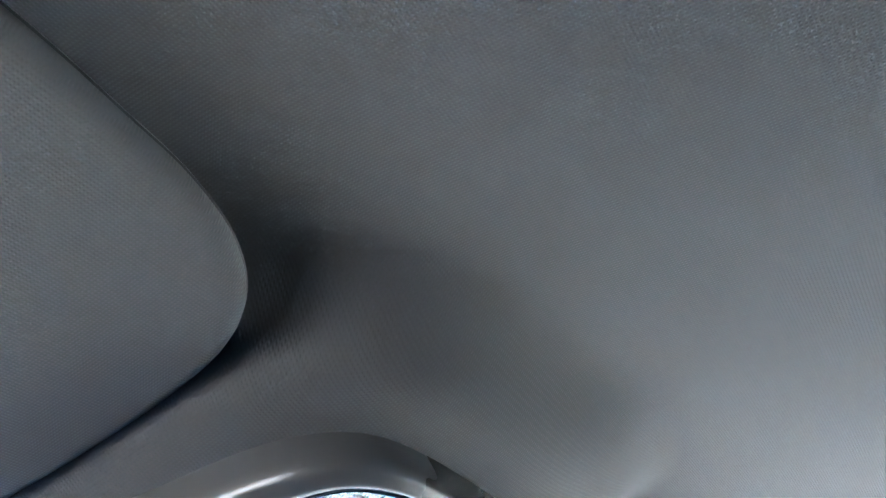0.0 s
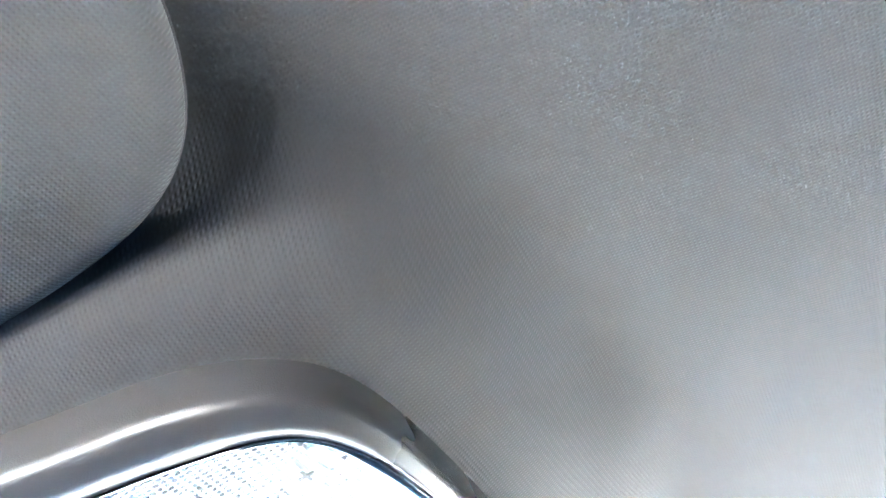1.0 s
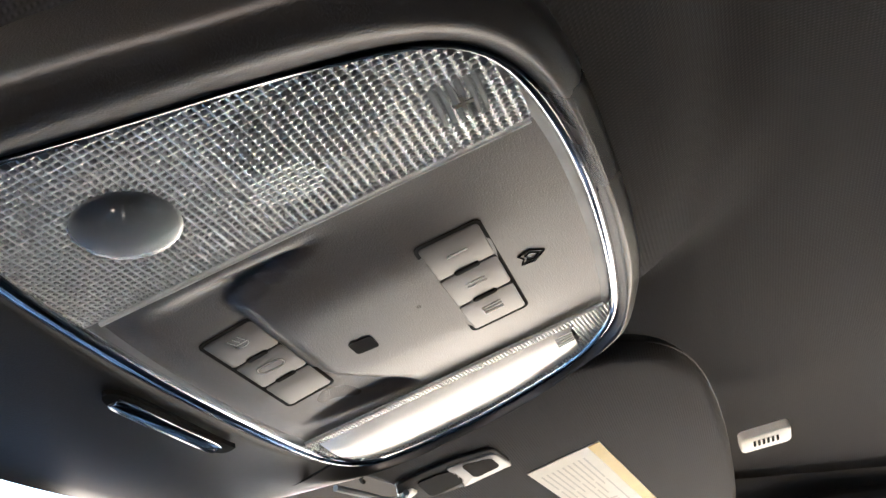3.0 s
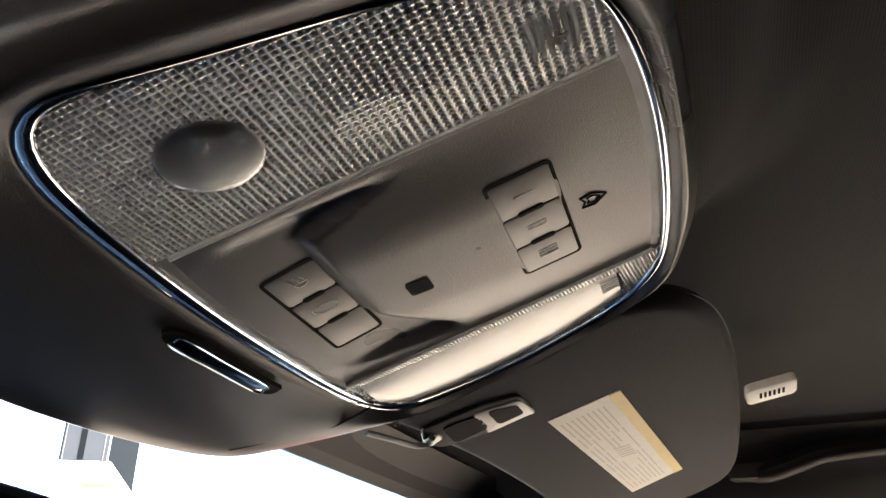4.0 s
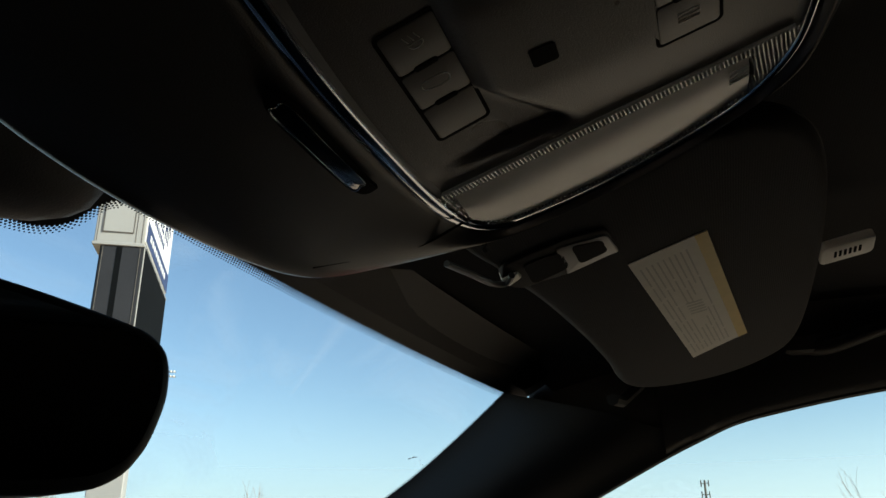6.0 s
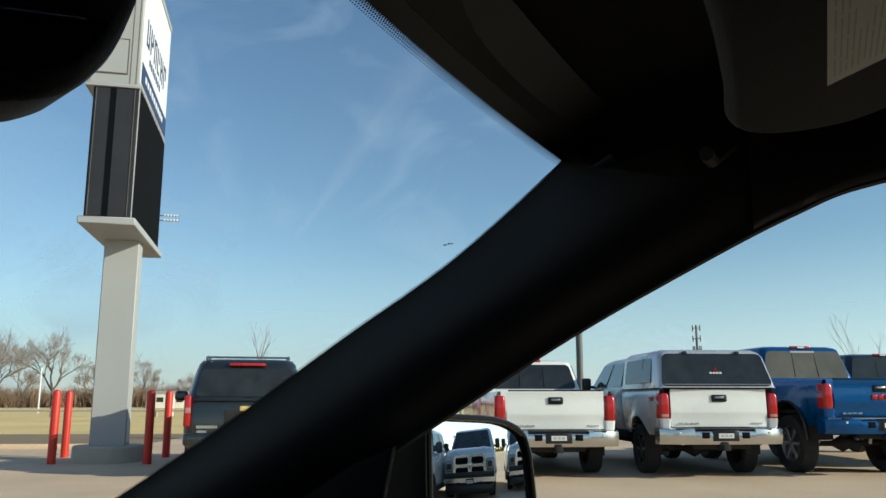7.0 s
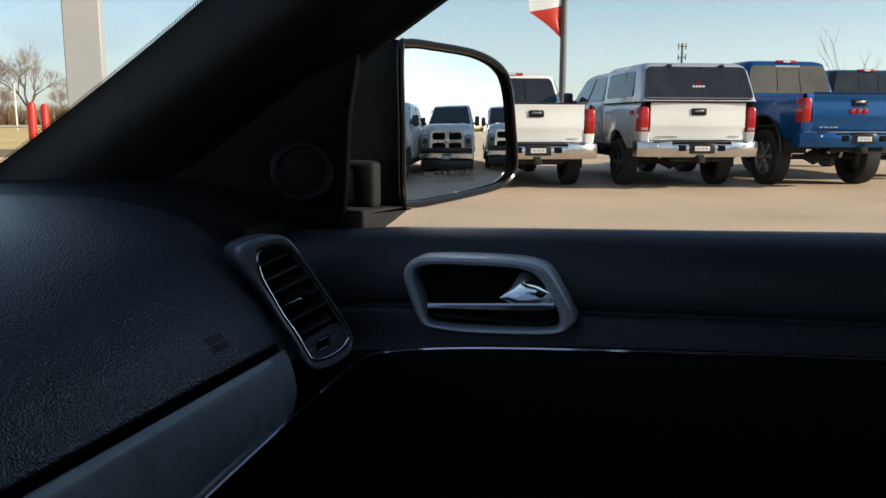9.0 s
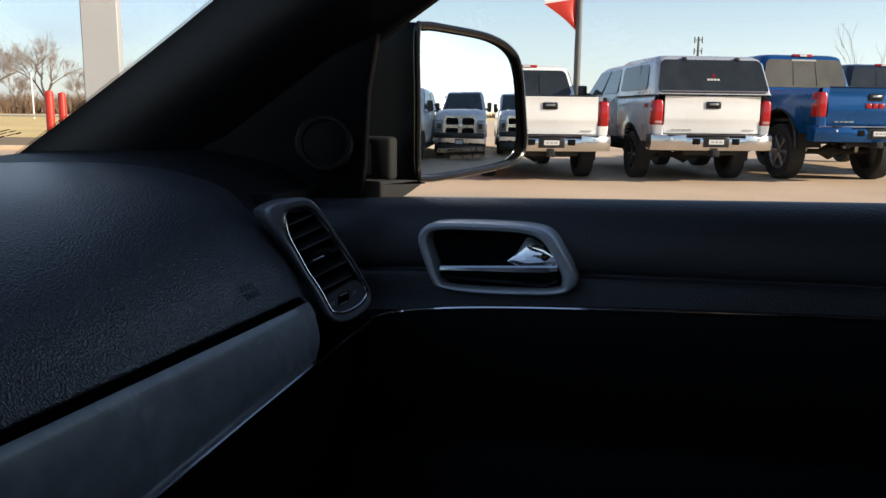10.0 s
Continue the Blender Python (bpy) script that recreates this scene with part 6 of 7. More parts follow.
        for x in (-0.45, 0.45):
            part("hinge", box((x, 0.27, zt - 0.02), (0.07, 0.08, 0.05), 0.01), M_PLASTIC, tp)
        for s in (-1, 1):
            q = [Vector((s * 0.985, y, zr + 0.09)) for y in (0.45, 2.0)] + [Vector((s * 0.905, y, zt - 0.08)) for y in (2.02, 0.55)]
            if s < 0:
                q = [q[1], q[0], q[3], q[2]]
            patch("cover_window", q, 0.02, 0.018, 0.02, M_SIDETINT, tp, "dark side window with the sky's reflection put into its blue", 0.07)
            part("window_post", tube([(s * 0.985, 0.98, zr + 0.10), (s * 0.920, 1.00, zt - 0.09)], 0.012, 6), M_DARK, tp)
        part("side_badge", box((-1.012, 0.42, zr - 0.16), (0.012, 0.16, 0.07), 0.004, 1), M_TAIL, t, "red side badge")
    if front:
        gz = (zb + zr) / 2 - 0.13
        def hexa(w0, w1, h_, y, z, ty):
            return loft([[(x, yy, zz) for x, zz in spline([(-w0, z + h_), (-w0 * 0.5, z + h_ * 1.06), (0, z + h_ * 1.08), (w0 * 0.5, z + h_ * 1.06), (w0, z + h_), (w1, z - h_ * 0.5), (w1 * 0.93, z - h_), (0, z - h_), (-w1 * 0.93, z - h_), (-w1, z - h_ * 0.5)], 60, True)] for yy in (y - ty, y)], True, True, True)
        gr = part("grille", hexa(0.56, 0.64, 0.25, 5.90, gz + 0.11, 0.10), M_BUMPER, t, "chrome crossed grille")
        for sx in (-1, 1):
            for sz in (-1, 1):
                part("grille_opening", loft([[(sx * x, yy, gz + 0.115 + sz * z) for x, z in rrect(0.30, 0.122, 0.46, 0.165, 0.06, 4)] for yy in (5.88, 5.912)], True, True, True), M_DARK, gr, "black grille opening")
        part("grille_badge", loft([[(q * math.cos(2 * math.pi * k / 16) * 0.8, 5.90 + dy, gz + 0.13 + q * math.sin(2 * math.pi * k / 16)) for k in range(16)] for q, dy in ((0.085, 0.0), (0.075, 0.03), (0.03, 0.045))], True, True, True), M_BUMPER, gr)
        for s in (-1, 1):
            part("headlamp", box((s * 0.79, 5.79, gz + 0.12), (0.34, 0.16, 0.30), 0.06, 3), M_LAMPGREY, t, "clear headlamp")
            part("lamp_bowl", box((s * 0.78, 5.865, gz + 0.12), (0.20, 0.02, 0.16), 0.03, 3), M_BLACKRIM, t, "dark headlamp bowl")
        bp = part("front_bumper", loft([rr_ring(1.92, 5.6, 5.94, zb - 0.14, 0.1), rr_ring(2.02, 5.6, 5.99, zb - 0.10, 0.1), rr_ring(2.02, 5.6, 5.99, zb + 0.01, 0.1), rr_ring(1.96, 5.6, 5.93, zb + 0.04, 0.1)], True, True, True), M_BUMPER, t, "chrome front bumper")
        part("bumper_gap", box((0, 5.88, zb + 0.085), (1.90, 0.14, 0.13), 0.03, 2), M_BLACKRIM, t, "dark band over the bumper")
        for s in (-1, 1):
            part("fog_lamp", box((s * 0.72, 5.975, zb - 0.10), (0.16, 0.02, 0.09), 0.02, 3), M_DARK, bp)
            part("tow_hook", box((s * 0.42, 5.985, zb - 0.11), (0.08, 0.03, 0.06), 0.015, 2), M_DARK, bp)
            part("bonnet_ridge", tube([(s * 0.42, 5.45, zr + 0.085), (s * 0.50, 4.9, zr + 0.10), (s * 0.55, 4.6, zr + 0.10)], 0.02, 6), color, t)
        part("lower_valance", box((0, 5.84, zb - 0.25), (1.84, 0.24, 0.24), 0.06, 2), M_BLACKRIM, bp)
        plate(t, 5.99, zb - 0.08, 1)
    place(t, rear, heading)
    return t


HEAD = 68.0
pickup("white crew-cab pickup with chrome step bumper, parked tail out", P_WHITE, (13.35, 2.45), HEAD, lift=0.10, wr=0.40)
pickup("silver lifted pickup with white tailgate and hard bed cover", P_WHITE, (14.19, -0.11), HEAD, lift=0.14, topper=P_SILVER, side_paint=P_SILVER, wr=0.42, rim=M_BLACKRIM, lamp_top=False)
pickup("blue lifted pickup on large off-road tyres", P_BLUE, (15.20, -2.68), 66.0, lift=0.30, wr=0.50, flare=True, badge=1, glass=M_CABGLASS, cab=0.07)
pickup("dark pickup parked at the end of the row", P_NAVY, (17.9, -4.6), 66.0, lift=0.25, cab=0.08)
pickup("red pickup half hidden behind the pillar", P_REDCAR, (12.35, 5.0), HEAD, lift=0.16, cab=0.11)
# silver pickups behind, seen in the door mirror
for dx, dy in ((-2.8, 1.25), (0.0, 0.0), (2.95, -0.32)):
    pickup("silver pickup facing the lane, chrome grille", P_GREYSILVER, (6.43 + dx, -14.5 + dy), -24.0, lift=-0.12, wr=0.37, front=True, group="silver pickups behind")


def suv():
    t = thing("suv", "black sport utility vehicle with roof rack, parked tail out", "car", "")
    zb, zm, zt = 0.45, 1.25, 1.95
    part("body", loft([rr_ring(1.86, 0.05, 4.9, zb, 0.15), rr_ring(2.0, 0.0, 5.05, zb + 0.15, 0.18), rr_ring(2.02, 0.0, 5.05, zm - 0.1, 0.2), rr_ring(1.96, 0.04, 5.0, zm, 0.2)], True, True, True), P_BLACK, t)
    part("glass_house", loft([rr_ring(1.94, 0.05, 3.8, zm - 0.01, 0.2), rr_ring(1.66, 0.28, 3.1, zt - 0.08, 0.25), rr_ring(1.55, 0.36, 3.0, zt - 0.01, 0.25), rr_ring(1.2, 0.6, 2.8, zt + 0.02, 0.2)], True, False, True), P_BLACK, t)
    patch("rear_window", [(-0.90, 0.06, zm + 0.02), (0.90, 0.06, zm + 0.02), (0.78, 0.27, zt - 0.12), (-0.78, 0.27, zt - 0.12)], 0.05, 0.012, 0.02, M_TINT, t, "dark rear window", 0.08)
    part("high_brake_lamp", box((0, 0.24, zt - 0.085), (0.62, 0.06, 0.05), 0.015, 2), M_TAIL, t, "red high brake lamp")
    for s in (-1, 1):
        part("tail_lamp", box((s * 0.945, 0.05, zm - 0.17), (0.11, 0.16, 0.52), 0.035, 3), M_TAIL, t, "red tail lamp")
        part("roof_rail", tube([(s * 0.70, 0.5, zt + 0.01), (s * 0.70, 0.62, zt + 0.06), (s * 0.70, 2.6, zt + 0.06), (s * 0.70, 2.75, zt + 0.01)], 0.022, 8), M_RIM, t)
        m = part("door_mirror", box((s * 1.33, 3.3, zm + 0.10), (0.26, 0.12, 0.20), 0.06, 3), P_BLACK, t)
        part("mirror_arm", box((s * 1.10, 3.3, zm + 0.05), (0.24, 0.06, 0.06), 0.01), P_BLACK, m)
        part("reverse_lens", box((s * 0.935, -0.032, zm - 0.16), (0.09, 0.012, 0.09), 0.006, 2), M_REVERSE, t)
        q = [Vector((s * 0.965, y, zm + 0.03)) for y in (0.35, 3.2)] + [Vector((s * 0.835, y, zt - 0.12)) for y in (2.7, 0.5)]
        patch("side_window", q if s > 0 else [q[1], q[0], q[3], q[2]], 0.04, 0.012, 0.02, M_TINT, t, "dark side window", 0.08)
        for yy in (1.1, 4.0):
            wheel(t, s * 0.88, yy, 0.40, 0.26, s, M_RIM)
    part("cross_bar", tube([(-0.70, 0.75, zt + 0.06), (0.70, 0.75, zt + 0.06)], 0.018, 8), M_RIM, t)
    part("rear_bumper", box((0, -0.02, 0.62), (1.98, 0.2, 0.22), 0.06, 3), P_BLACK, t)
    part("badge", box((0.02, -0.012, 1.12), (0.24, 0.03, 0.085), 0.02, 2), M_YELLOW, t, "gold badge bar")
    part("plate_recess", box((0, -0.004, 0.98), (0.70, 0.02, 0.24), 0.01, 2), M_UNDER, t, "dark plate recess")
    part("window_wiper", tube([(0.0, 0.075, zm + 0.06), (0.34, 0.11, zm + 0.13)], 0.012, 6), M_DARK, t)
    part("window_ledge", box((0, 0.03, zm + 0.005), (1.7, 0.06, 0.03), 0.01, 2), M_BLACKRIM, t)
    for w, x, z in ((0.34, -0.62, 0.82), (0.16, -0.70, 0.74), (0.30, 0.55, 0.82)):
        part("lettering_bar", box((x, -0.008, z), (w, 0.01, 0.05)), M_BUMPER, t)
    plate(t, -0.03, 0.97, -1)
    place(t, (12.07, 7.48), 59.0)


suv()


def sign():
    t = thing("dealer_sign", "tall pale grey two-sided sign with dark screen on one pole", "sign")
    m0, r0, D = Vector((12.930, 10.785, 0)), Vector((16.21, 12.655, 0)), 0.965
    ex0, L = (r0 - m0).normalized(), (r0 - m0).length
    ey0 = Vector((-ex0.y, ex0.x, 0))
    rot = Matrix((ex0, ey0, Vector((0, 0, 1)))).transposed().to_4x4()
    base = Matrix.Translation(m0) @ rot
    def b(name, x0, x1, y0, y1, z0, z1, material, label="", bevel=0.02, par=None):
        return part(name, box(((x0 + x1) / 2, (y0 + y1) / 2, (z0 + z1) / 2), (x1 - x0, y1 - y0, z1 - z0), bevel, 1, m=base), material, par or t, label)
    y0, y1 = 0.07, D + 0.11
    up = b("upper_box", 0, L, y0, y1, 7.60, 10.58, M_SIGN, "pale grey sign box")
    b("top_cap", -0.03, L + 0.03, y0 - 0.03, y1 + 0.03, 10.56, 10.70, M_SIGN, "folded top cap", 0.01, up)
    for y in (y0 + 0.05, y1 - 0.06, y0 + 0.17):
        b("panel_seam", -0.006, 0.0, y, y + 0.012, 7.64, 10.54, M_STRIP, "", 0.0, up)
    b("end_panel", -0.02, 0.01, y0 + 0.24, y1 - 0.16, 7.86, 8.60, M_SIGN, "hatch panel", 0.01, up)
    b("sign_face", 0.08, L - 0.06, y0 - 0.025, y0 + 0.02, 7.70, 10.52, M_SIGNWHITE, "white sign face", 0.01, up)
    for i in range(6):
        x0 = 0.42 + 0.50 * i
        b("letter_shape", x0, x0 + 0.07, y0 - 0.036, y0 - 0.02, 8.72, 9.30, M_SIGNINK, "", 0.0, up)
        b("letter_shape", x0 + 0.26, x0 + 0.32, y0 - 0.036, y0 - 0.02, (8.72, 9.02)[i % 2], 9.30, M_SIGNINK, "", 0.0, up)
        b("letter_shape", x0 + 0.05, x0 + 0.28, y0 - 0.036, y0 - 0.02, (8.72, 8.98, 9.23)[i % 3], (8.79, 9.05, 9.30)[i % 3], M_SIGNINK, "", 0.0, up)
    for i in range(7):
        b("small_letter_bar", 0.9 + 0.24 * i, 1.02 + 0.24 * i, y0 - 0.036, y0 - 0.02, 8.44, 8.58, M_SIGNINK, "", 0.0, up)
    b("colour_band", 0.09, L - 0.07, y0 - 0.036, y0 - 0.02, 7.72, 8.18, M_SIGNINK, "dark blue band", 0.0, up)
    for i in range(9):
        b("white_bar", 0.5 + 0.30 * i, 0.68 + 0.30 * i, y0 - 0.046, y0 - 0.03, 7.88, 8.02, M_SIGNWHITE, "", 0.0, up)
    for z0, z1, y0_, y1_ in ((7.845, 7.86, y0 + 0.24, y1 - 0.16), (8.60, 8.615, y0 + 0.24, y1 - 0.16), (7.845, 8.615, y0 + 0.225, y0 + 0.24), (7.845, 8.615, y1 - 0.16, y1 - 0.145)):
        b("hatch_seam", -0.024, 0.0, y0_, y1_, z0, z1, M_STRIP, "", 0.0, up)
    lo = b("screen_box", 0.02, L - 0.02, 0.03, D - 0.03, 4.83, 7.62, M_SCREEN, "black screen box")
    b("end_cladding", 0.0, 0.03, 0.06, D - 0.06, 4.85, 7.54, M_SCREENEND, "dark grey end cladding", 0.004, lo)
    b("cladding_joint", -0.006, 0.0, D * 0.50, D * 0.62, 4.86, 7.53, M_SCREEN, "black strip between the cladding sheets", 0.0, lo)
    for y in (0.13, D - 0.09):
        b("edge_strip", -0.012, 0.0, y - 0.012, y, 4.85, 7.54, M_STRIP, "thin pale edge strip", 0.0, lo)
    b("corner_strip", -0.004, 0.022, 0.026, 0.050, 4.84, 7.54, M_SIGN, "pale corner strip", 0.004, lo)
    b("upper_flange", -0.04, L + 0.04, y0 - 0.04, y1 + 0.02, 7.55, 7.62, M_SIGN, "", 0.01, up)
    for z in (5.61, 5.73):
        b("floodlight_bar", L - 0.05, L - 0.03, -0.43, 0.03, z - 0.012, z + 0.005, M_POLE, "", 0.0, lo)
        for k in range(5):
            b("floodlight", L - 0.08, L, -0.105 - 0.075 * k, -0.055 - 0.075 * k, z - 0.022, z + 0.030, M_SIGNWHITE, "small white floodlight", 0.010, lo)
    b("bottom_slab", -0.06, L + 0.06, -0.06, D + 0.06, 4.68, 4.83, M_SIGN, "pale grey bottom ledge")
    b("pole", 1.64, 2.12, 0.11, 0.83, 0.0, 4.70, M_SIGN, "square clad pole", 0.02)
    pc = base @ Vector((1.90, 0.47, 0))
    part("footing", loft([[(pc.x + r * math.cos(2 * math.pi * k / 40), pc.y + r * math.sin(2 * math.pi * k / 40), z) for k in range(40)] for r, z in ((0.72, 0), (0.72, 0.30), (0.69, 0.33))], True, False, True), M_KERB, t, "round concrete footing")


sign()


def bollard(x, y):
    t = thing("bollard", "round red steel bollard by the sign pole", "bollard", "bollards round the sign", (x, y, 0))
    part("post", loft([[(r * math.cos(2 * math.pi * k / 20), r * math.sin(2 * math.pi * k / 20), z) for k in range(20)] for r, z in ((0.085, 0), (0.085, 1.40), (0.07, 1.45), (0.03, 1.47))], True, False, True), M_RED, t)


for x, y in ((13.35, 12.68), (14.99, 13.88), (13.95, 10.85), (15.73, 11.74)):
    bollard(x, y)


def flag():
    t = thing("flag_pole", "red and white feather flag on a steel pole", "flag", "", (23.6, 3.60, 0))
    part("pole", tube([(0, 0, 0), (0, 0, 3.0), (0, 0, 6.3)], [0.10, 0.10, 0.07], 10), M_POLE, t)
    def cloth(z0, z1, w0, w1, material, name):
        rows = [[(-w * 0.45 * s, w * 0.9 * s + 0.06 * math.sin(5 * s + z * 2), z - 0.5 * s * (0.3 + 0.2 * math.sin(z * 3))) for s in [i / 10 for i in range(11)]] for z, w in [(lerp(z0, z1, k / 8), lerp(w0, w1, k / 8)) for k in range(9)]]
        back = [[(x, y + 0.01, z) for x, y, z in r] for r in rows]
        bm = loft(rows, False)
        loft(back, False, bm=bm)
        part(name, bm, material, t)
    cloth(3.50, 4.35, 0.10, 0.95, M_RED, "red_lower_cloth")
    cloth(4.35, 5.25, 0.95, 1.05, M_SIGNWHITE, "white_cloth")
    cloth(5.25, 6.1, 1.05, 1.0, M_RED, "red_upper_cloth")
    for k in range(3):
        part("letter_shape", box((-0.18 - 0.06 * k, 0.30 + 0.16 * k, 4.62), (0.05, 0.10, 0.22)), M_INK, t, "dark shape on the white cloth")


flag()


def bare_tree(x, y, h, seed, spread=0.5, depth=6, stout=0.015):
    rng = random.Random(seed)
    t = thing("bare_tree", "leafless winter tree with spreading twigs", "tree", "bare trees", (x, y, 0))
    limbs, twigs = bmesh.new(), bmesh.new()
    def grow(p, d, ln, r, k):
        q = p + d * ln
        mid = p + d * ln * 0.5 + Vector((rng.uniform(-1, 1), rng.uniform(-1, 1), 0.2)) * ln * 0.06
        tube([p, mid, q], [r, r * 0.85, r * 0.7], 6 if k > 3 else 3, bm=limbs if k > 2 else twigs)
        if k == 0:
            # fine twig ends, one thin blade each
            for _ in range(2 if depth > 3 else 0):
                e = (d + Vector((rng.uniform(-1, 1), rng.uniform(-1, 1), rng.uniform(-0.4, 0.7))) * 0.7).normalized()
                s = Vector((-e.y, e.x, 0)).normalized() * 0.012 if abs(e.z) < 0.98 else Vector((0.012, 0, 0))
                b = p + d * ln * rng.uniform(0.2, 1.0)
                twigs.faces.new([twigs.verts.new(v) for v in (b - s, b + s, b + e * ln * rng.uniform(0.7, 1.2))])
            return
        low, far = (0.45, 0.66) if depth > 3 else (0.55, 0.55)
        for _ in range(3 if k > 1 else 4):
            nd = (d + Vector((rng.uniform(-1, 1), rng.uniform(-1, 1), rng.uniform(-0.25, 0.6))) * spread * 1.6).normalized()
            grow(p + d * ln * rng.uniform(low, 1.0), nd, ln * rng.uniform(far, far + 0.24), max(0.010, r * 0.58) if depth > 3 else r * 0.58, k - 1)
    grow(Vector((0, 0, -0.05)), Vector((rng.uniform(-0.05, 0.05), rng.uniform(-0.05, 0.05), 1)).normalized(), h * (0.25 if depth > 3 else 0.30), h * stout, depth)
    part("trunk", limbs, M_BARK, t, "", 60)
    part("crown", twigs, M_TWIG, t, "bare twigs", 0)
    return t


def polar_xy(heading, d):
    return d * math.sin(radians(heading)), d * math.cos(radians(heading))


TREES = ((46.3, 128, 15.5, 1), (48.9, 150, 10.5, 2), (43.3, 126, 14.5, 3), (51.9, 160, 11.0, 4), (54.9, 165, 8.5, 5), (50.4, 165, 9.0, 6), (44.6, 160, 10.0, 12), (41.8, 140, 13.0, 14), (56.6, 165, 7.5, 16))
for hd, d, h, sd in TREES:
    bare_tree(*polar_xy(hd, d), h, sd)
bare_tree(*polar_xy(58.9, 30), 6.4, 7, 0.26, 3, 0.004)
bare_tree(*polar_xy(99.8, 26), 5.6, 8, 0.26, 3, 0.004)


def scrub():
    """Low brown leafless woods along the horizon: thickets of thin stems."""
    rng = random.Random(5)
    verts, faces = [], []
    def stem(x, y, w, h, lean):
        a = rng.uniform(0, math.pi)
        k = len(verts)
        verts.extend(((x - w * math.cos(a), y - w * math.sin(a), 0), (x + w * math.cos(a), y + w * math.sin(a), 0), (x + rng.uniform(-lean, lean), y + rng.uniform(-lean, lean), h)))
        faces.append((k, k + 1, k + 2))
    for n, h0, h1, w0, w1, lean, lo, hi in ((24000, 2.6, 6.4, 0.03, 0.10, 1.9, 34, 64), (12000, 1.2, 3.6, 0.10, 0.30, 1.3, 34, 64), (7000, 1.0, 4.0, 0.15, 0.5, 0.9, 64, 200)):
        for i in range(n):
            hd, d = rng.uniform(lo, hi), rng.uniform(165, 215)
            x, y = polar_xy(hd, d)
            s = 0.75 + 0.55 * noise.noise(Vector((hd * 0.55, 3, 0))) + 0.25 * noise.noise(Vector((hd * 2.7, 9, 0)))
            stem(x, y, rng.uniform(w0, w1), rng.uniform(h0, h1) * s, lean)
    me = bpy.data.meshes.new("far_scrub")
    me.from_pydata(verts, [], faces)
    me.materials.append(M_SCRUB)
    tagged(new("far_scrub", me), "brown leafless woods along the horizon", "scrub", "", "stuff")


scrub()


def tower():
    x, y = polar_xy(89.2, 130)
    t = thing("cell_tower", "grey mobile phone mast with antenna arms", "mast", "", (x, y, 0))
    part("mast", tube([(0, 0, 0), (0, 0, 6), (0, 0, 12.6)], [0.26, 0.22, 0.15], 8), M_POLE, t)
    for z, n in ((12.2, 6), (10.6, 6), (9.0, 5)):
        for k in range(n):
            a = 2 * math.pi * k / n
            part("antenna", box((math.cos(a) * 0.62, math.sin(a) * 0.62, z), (0.16, 0.16, 0.9), 0.03, 1), M_POLE, t)
            part("arm", tube([(0, 0, z), (math.cos(a) * 0.6, math.sin(a) * 0.6, z)], 0.05, 5), M_POLE, t)


tower()


def guard_rail():
    t = thing("guard_rail", "pale grey steel guard rail beyond the street", "guard rail")
    A, Bv = Vector((0.926, 0.377, 0)), Vector((-0.377, 0.926, 0))
    for k in range(22):
        p = A * 66 + Bv * (-6 + 4.0 * k)
        part("post", box((p.x, p.y, 0.30), (0.16, 0.16, 0.64)), M_KERB, t)
    a, b = A * 66 + Bv * -6, A * 66 + Bv * 78
    part("rail", tube([(a.x, a.y, 0.5), (b.x, b.y, 0.5)], 0.11, 6, flat=1.0), M_KERB, t)


guard_rail()


def marker_post(heading, d, h):
    x, y = polar_xy(heading, d)
    t = thing("marker_post", "thin white post on the far verge", "post", "posts on the verge", (x, y, 0))
    part("post", tube([(0, 0, 0), (0, 0, h * 0.5), (0, 0, h)], 0.07, 8), M_SIGNWHITE, t)
    part("cap", box((0, 0, h), (0.18, 0.18, 0.10), 0.02, 1), M_SIGN, t)


for hd, d, h in ((45.6, 92, 4.6), (53.6, 70, 1.6)):
    marker_post(hd, d, h)


def farm_shed():
    x, y = polar_xy(53.4, 150)
    t = thing("low_shed", "low cream building among the far trees", "building", "", (x, y, 0))
    r = Matrix.Rotation(radians(-53), 4, "Z")
    part("wall", box((0, 0, 1.2), (6.0, 4, 2.4), m=r), M_SHED, t)
    part("roof", loft([[tuple(r @ Vector((x_, y_, z_))) for y_, z_ in ((-2.2, 2.4), (0, 2.9), (2.2, 2.4))] for x_ in (-3.2, 3.2)], True, True, True), M_KERB, t)
    for k in (-1, 1):
        part("window", box((k * 1.6, -2.03, 1.4), (1.1, 0.08, 0.8), m=r), M_TINT, t)


farm_shed()

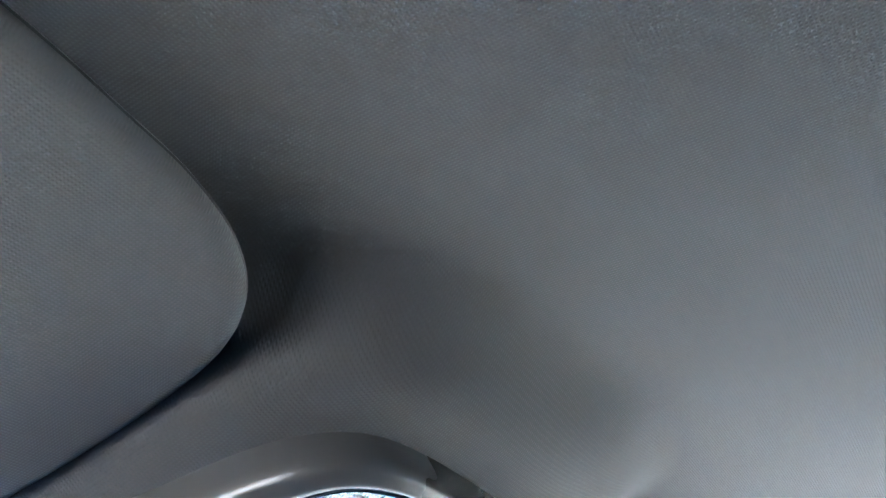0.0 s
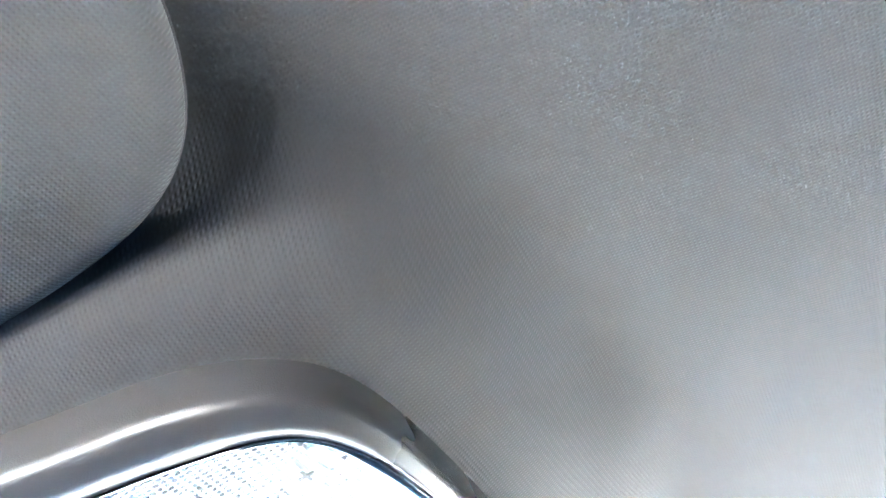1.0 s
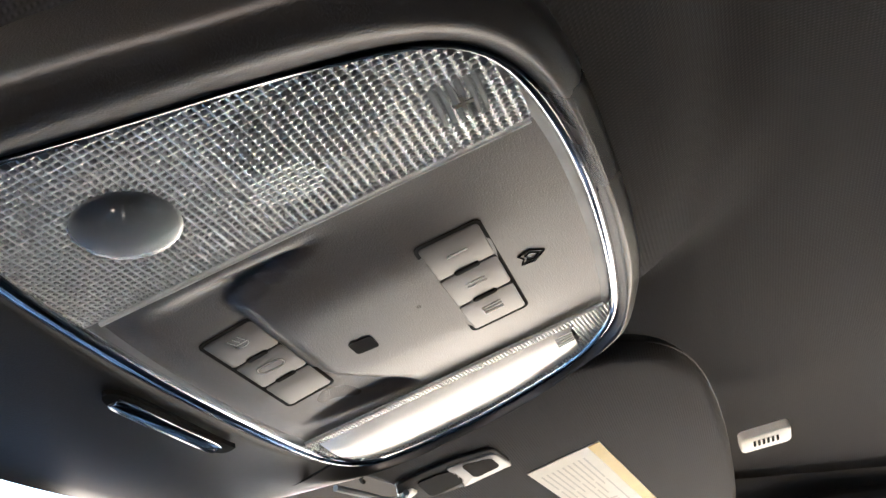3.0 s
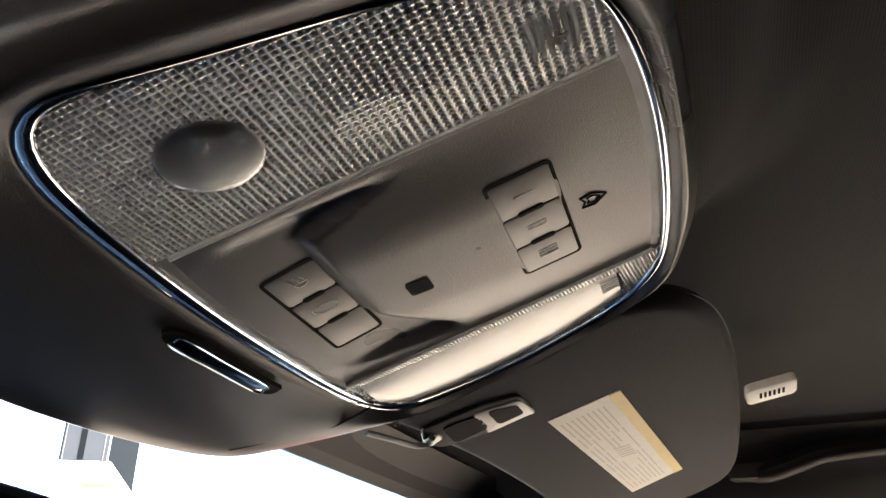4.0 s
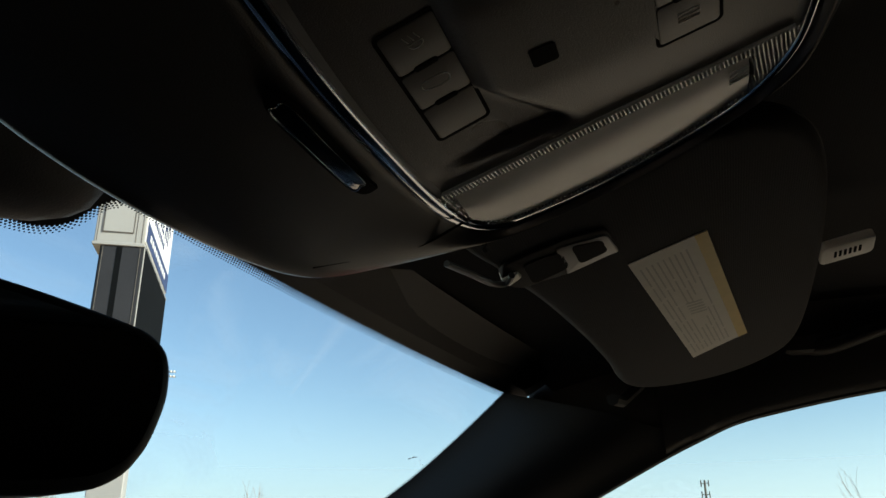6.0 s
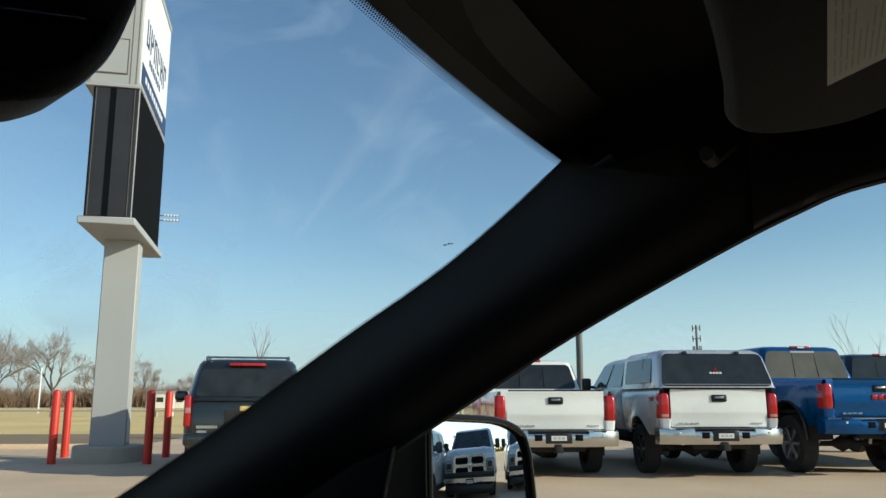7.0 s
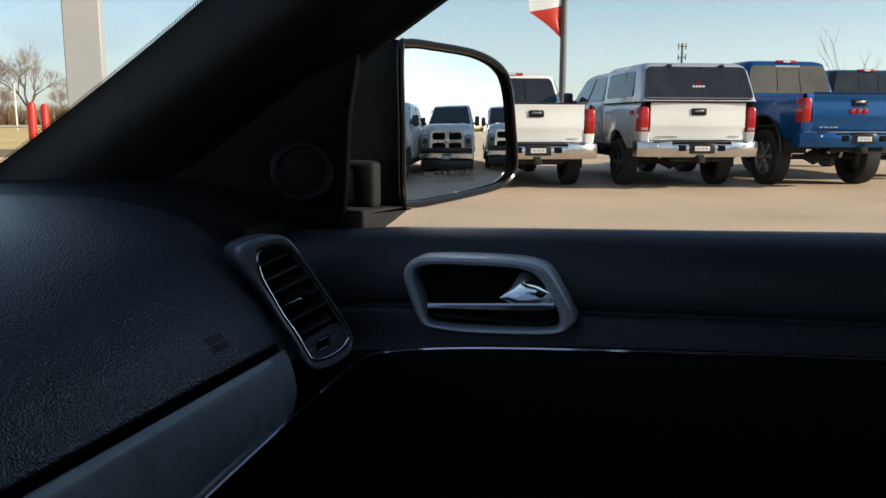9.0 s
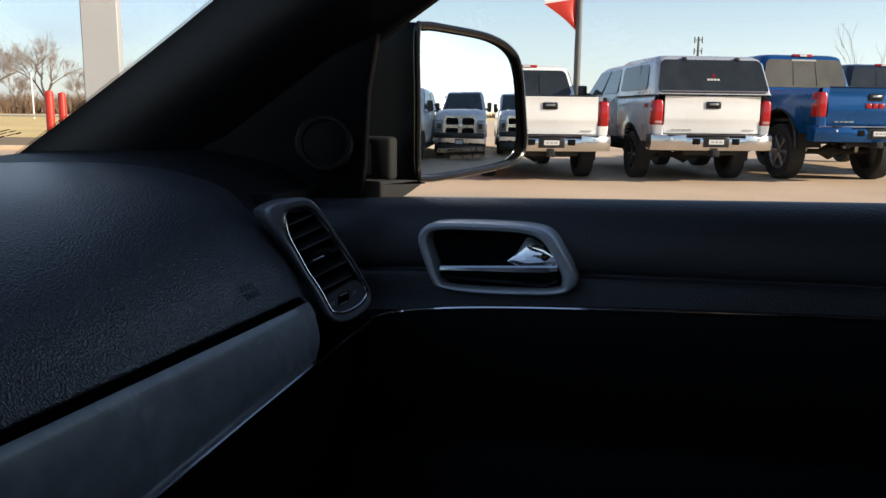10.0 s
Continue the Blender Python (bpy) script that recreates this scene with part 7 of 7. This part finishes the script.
# ---- thin high cloud, with haze painted in at the horizon ----
def cloud_mat():
    m = bpy.data.materials.new("thin_cirrus_and_haze")
    m.use_nodes = True
    n, l = m.node_tree.nodes, m.node_tree.links
    n.remove(n["Principled BSDF"])
    co, mp = n.new("ShaderNodeTexCoord"), n.new("ShaderNodeMapping")
    nm, sp = n.new("ShaderNodeVectorMath"), n.new("ShaderNodeSeparateXYZ")
    nm.operation = "NORMALIZE"
    l.new(co.outputs["Object"], nm.inputs[0])
    l.new(nm.outputs[0], sp.inputs[0])
    mp.inputs["Scale"].default_value = (2.2, 4.5, 6.0)
    mp.inputs["Rotation"].default_value = (0.5, 0.3, 0.0)
    nz = n.new("ShaderNodeTexNoise")
    nz.inputs["Scale"].default_value, nz.inputs["Detail"].default_value, nz.inputs["Roughness"].default_value, nz.inputs["Distortion"].default_value = 1.4, 6.0, 0.58, 0.8
    rp = n.new("ShaderNodeMapRange")
    rp.inputs["From Min"].default_value, rp.inputs["From Max"].default_value = 0.50, 0.85
    rp.inputs["To Min"].default_value, rp.inputs["To Max"].default_value = 0.0, 0.46
    # horizon haze, painted as extra opacity low in the cloud sheet
    horizon_haze = n.new("ShaderNodeMapRange")
    horizon_haze.interpolation_type = "SMOOTHSTEP"
    horizon_haze.inputs["From Min"].default_value, horizon_haze.inputs["From Max"].default_value = 0.0, 0.20
    horizon_haze.inputs["To Min"].default_value, horizon_haze.inputs["To Max"].default_value = 0.60, 0.0
    ad = n.new("ShaderNodeMath")
    ad.operation = "ADD"
    tr, tl, mx = n.new("ShaderNodeBsdfTransparent"), n.new("ShaderNodeBsdfTranslucent"), n.new("ShaderNodeMixShader")
    tl.inputs["Color"].default_value = (0.78, 0.90, 1.0, 1)
    l.new(nm.outputs[0], mp.inputs["Vector"])
    l.new(mp.outputs[0], nz.inputs["Vector"])
    l.new(nz.outputs["Fac"], rp.inputs["Value"])
    l.new(sp.outputs["Z"], horizon_haze.inputs["Value"])
    l.new(rp.outputs[0], ad.inputs[0])
    l.new(horizon_haze.outputs[0], ad.inputs[1])
    l.new(ad.outputs[0], mx.inputs[0])
    l.new(tr.outputs[0], mx.inputs[1])
    l.new(tl.outputs[0], mx.inputs[2])
    l.new(mx.outputs[0], n["Material Output"].inputs["Surface"])
    return m


def clouds():
    n = 24
    rows = [[(r * math.cos(2 * math.pi * i / n), r * math.sin(2 * math.pi * i / n), 900 * (1 - (r / 4150) ** 2)) for i in range(n)] for r in (1, 400, 1000, 1700, 2300, 2900, 3400, 3800, 4100)]
    ob = tagged(part("cirrus", loft(rows), cloud_mat(), None, "", 60), "thin white streaks of high cloud with painted horizon haze", "cloud", "", "stuff")
    ob.rotation_euler = (0, 0, radians(38))
    ob.visible_shadow = False


clouds()


def contrail():
    """A fading vapour trail, spread wide at its older end."""
    a, b = Vector((2720, 1500, 600)), Vector((1250, 437, 600))
    d = (b - a)
    w = Vector((-d.y, d.x, 0)).normalized()
    m = bpy.data.materials.new("vapour_trail")
    m.use_nodes = True
    n, l = m.node_tree.nodes, m.node_tree.links
    n.remove(n["Principled BSDF"])
    co, sp = n.new("ShaderNodeTexCoord"), n.new("ShaderNodeSeparateXYZ")
    nz = n.new("ShaderNodeTexNoise")
    nz.inputs["Scale"].default_value, nz.inputs["Detail"].default_value = 6.0, 5.0
    l.new(co.outputs["UV"], sp.inputs[0])
    l.new(co.outputs["UV"], nz.inputs["Vector"])
    ab = n.new("ShaderNodeMath")
    ab.operation = "PINGPONG"
    ab.inputs[1].default_value = 0.5
    l.new(sp.outputs["X"], ab.inputs[0])
    mu = n.new("ShaderNodeMath")
    mu.operation = "MULTIPLY"
    l.new(ab.outputs[0], mu.inputs[0])
    l.new(nz.outputs["Fac"], mu.inputs[1])
    rp = n.new("ShaderNodeMapRange")
    rp.inputs["From Min"].default_value, rp.inputs["From Max"].default_value = 0.02, 0.30
    rp.inputs["To Min"].default_value, rp.inputs["To Max"].default_value = 0.0, 0.09
    l.new(mu.outputs[0], rp.inputs["Value"])
    tr, tl, mx = n.new("ShaderNodeBsdfTransparent"), n.new("ShaderNodeBsdfTranslucent"), n.new("ShaderNodeMixShader")
    tl.inputs["Color"].default_value = (0.9, 0.9, 0.9, 1)
    l.new(rp.outputs[0], mx.inputs[0])
    l.new(tr.outputs[0], mx.inputs[1])
    l.new(tl.outputs[0], mx.inputs[2])
    l.new(mx.outputs[0], n["Material Output"].inputs["Surface"])
    bm = bmesh.new()
    uv = bm.loops.layers.uv.new("uv")
    rows = []
    for k in range(13):
        f = k / 12
        c, hw = a + d * f, lerp(9.0, 60.0, f)
        rows.append([(bm.verts.new(c - w * hw), (0.0, 3 * f)), (bm.verts.new(c + w * hw), (1.0, 3 * f))])
    for p, q in zip(rows, rows[1:]):
        vs = (p[0], p[1], q[1], q[0])
        fc = bm.faces.new([x[0] for x in vs])
        for lp, x in zip(fc.loops, vs):
            lp[uv].uv = x[1]
    ob = tagged(part("vapour_trail", bm, m, None, "", 60), "thin fading vapour trail in the sky", "cloud", "", "stuff")
    ob.visible_shadow = False


contrail()
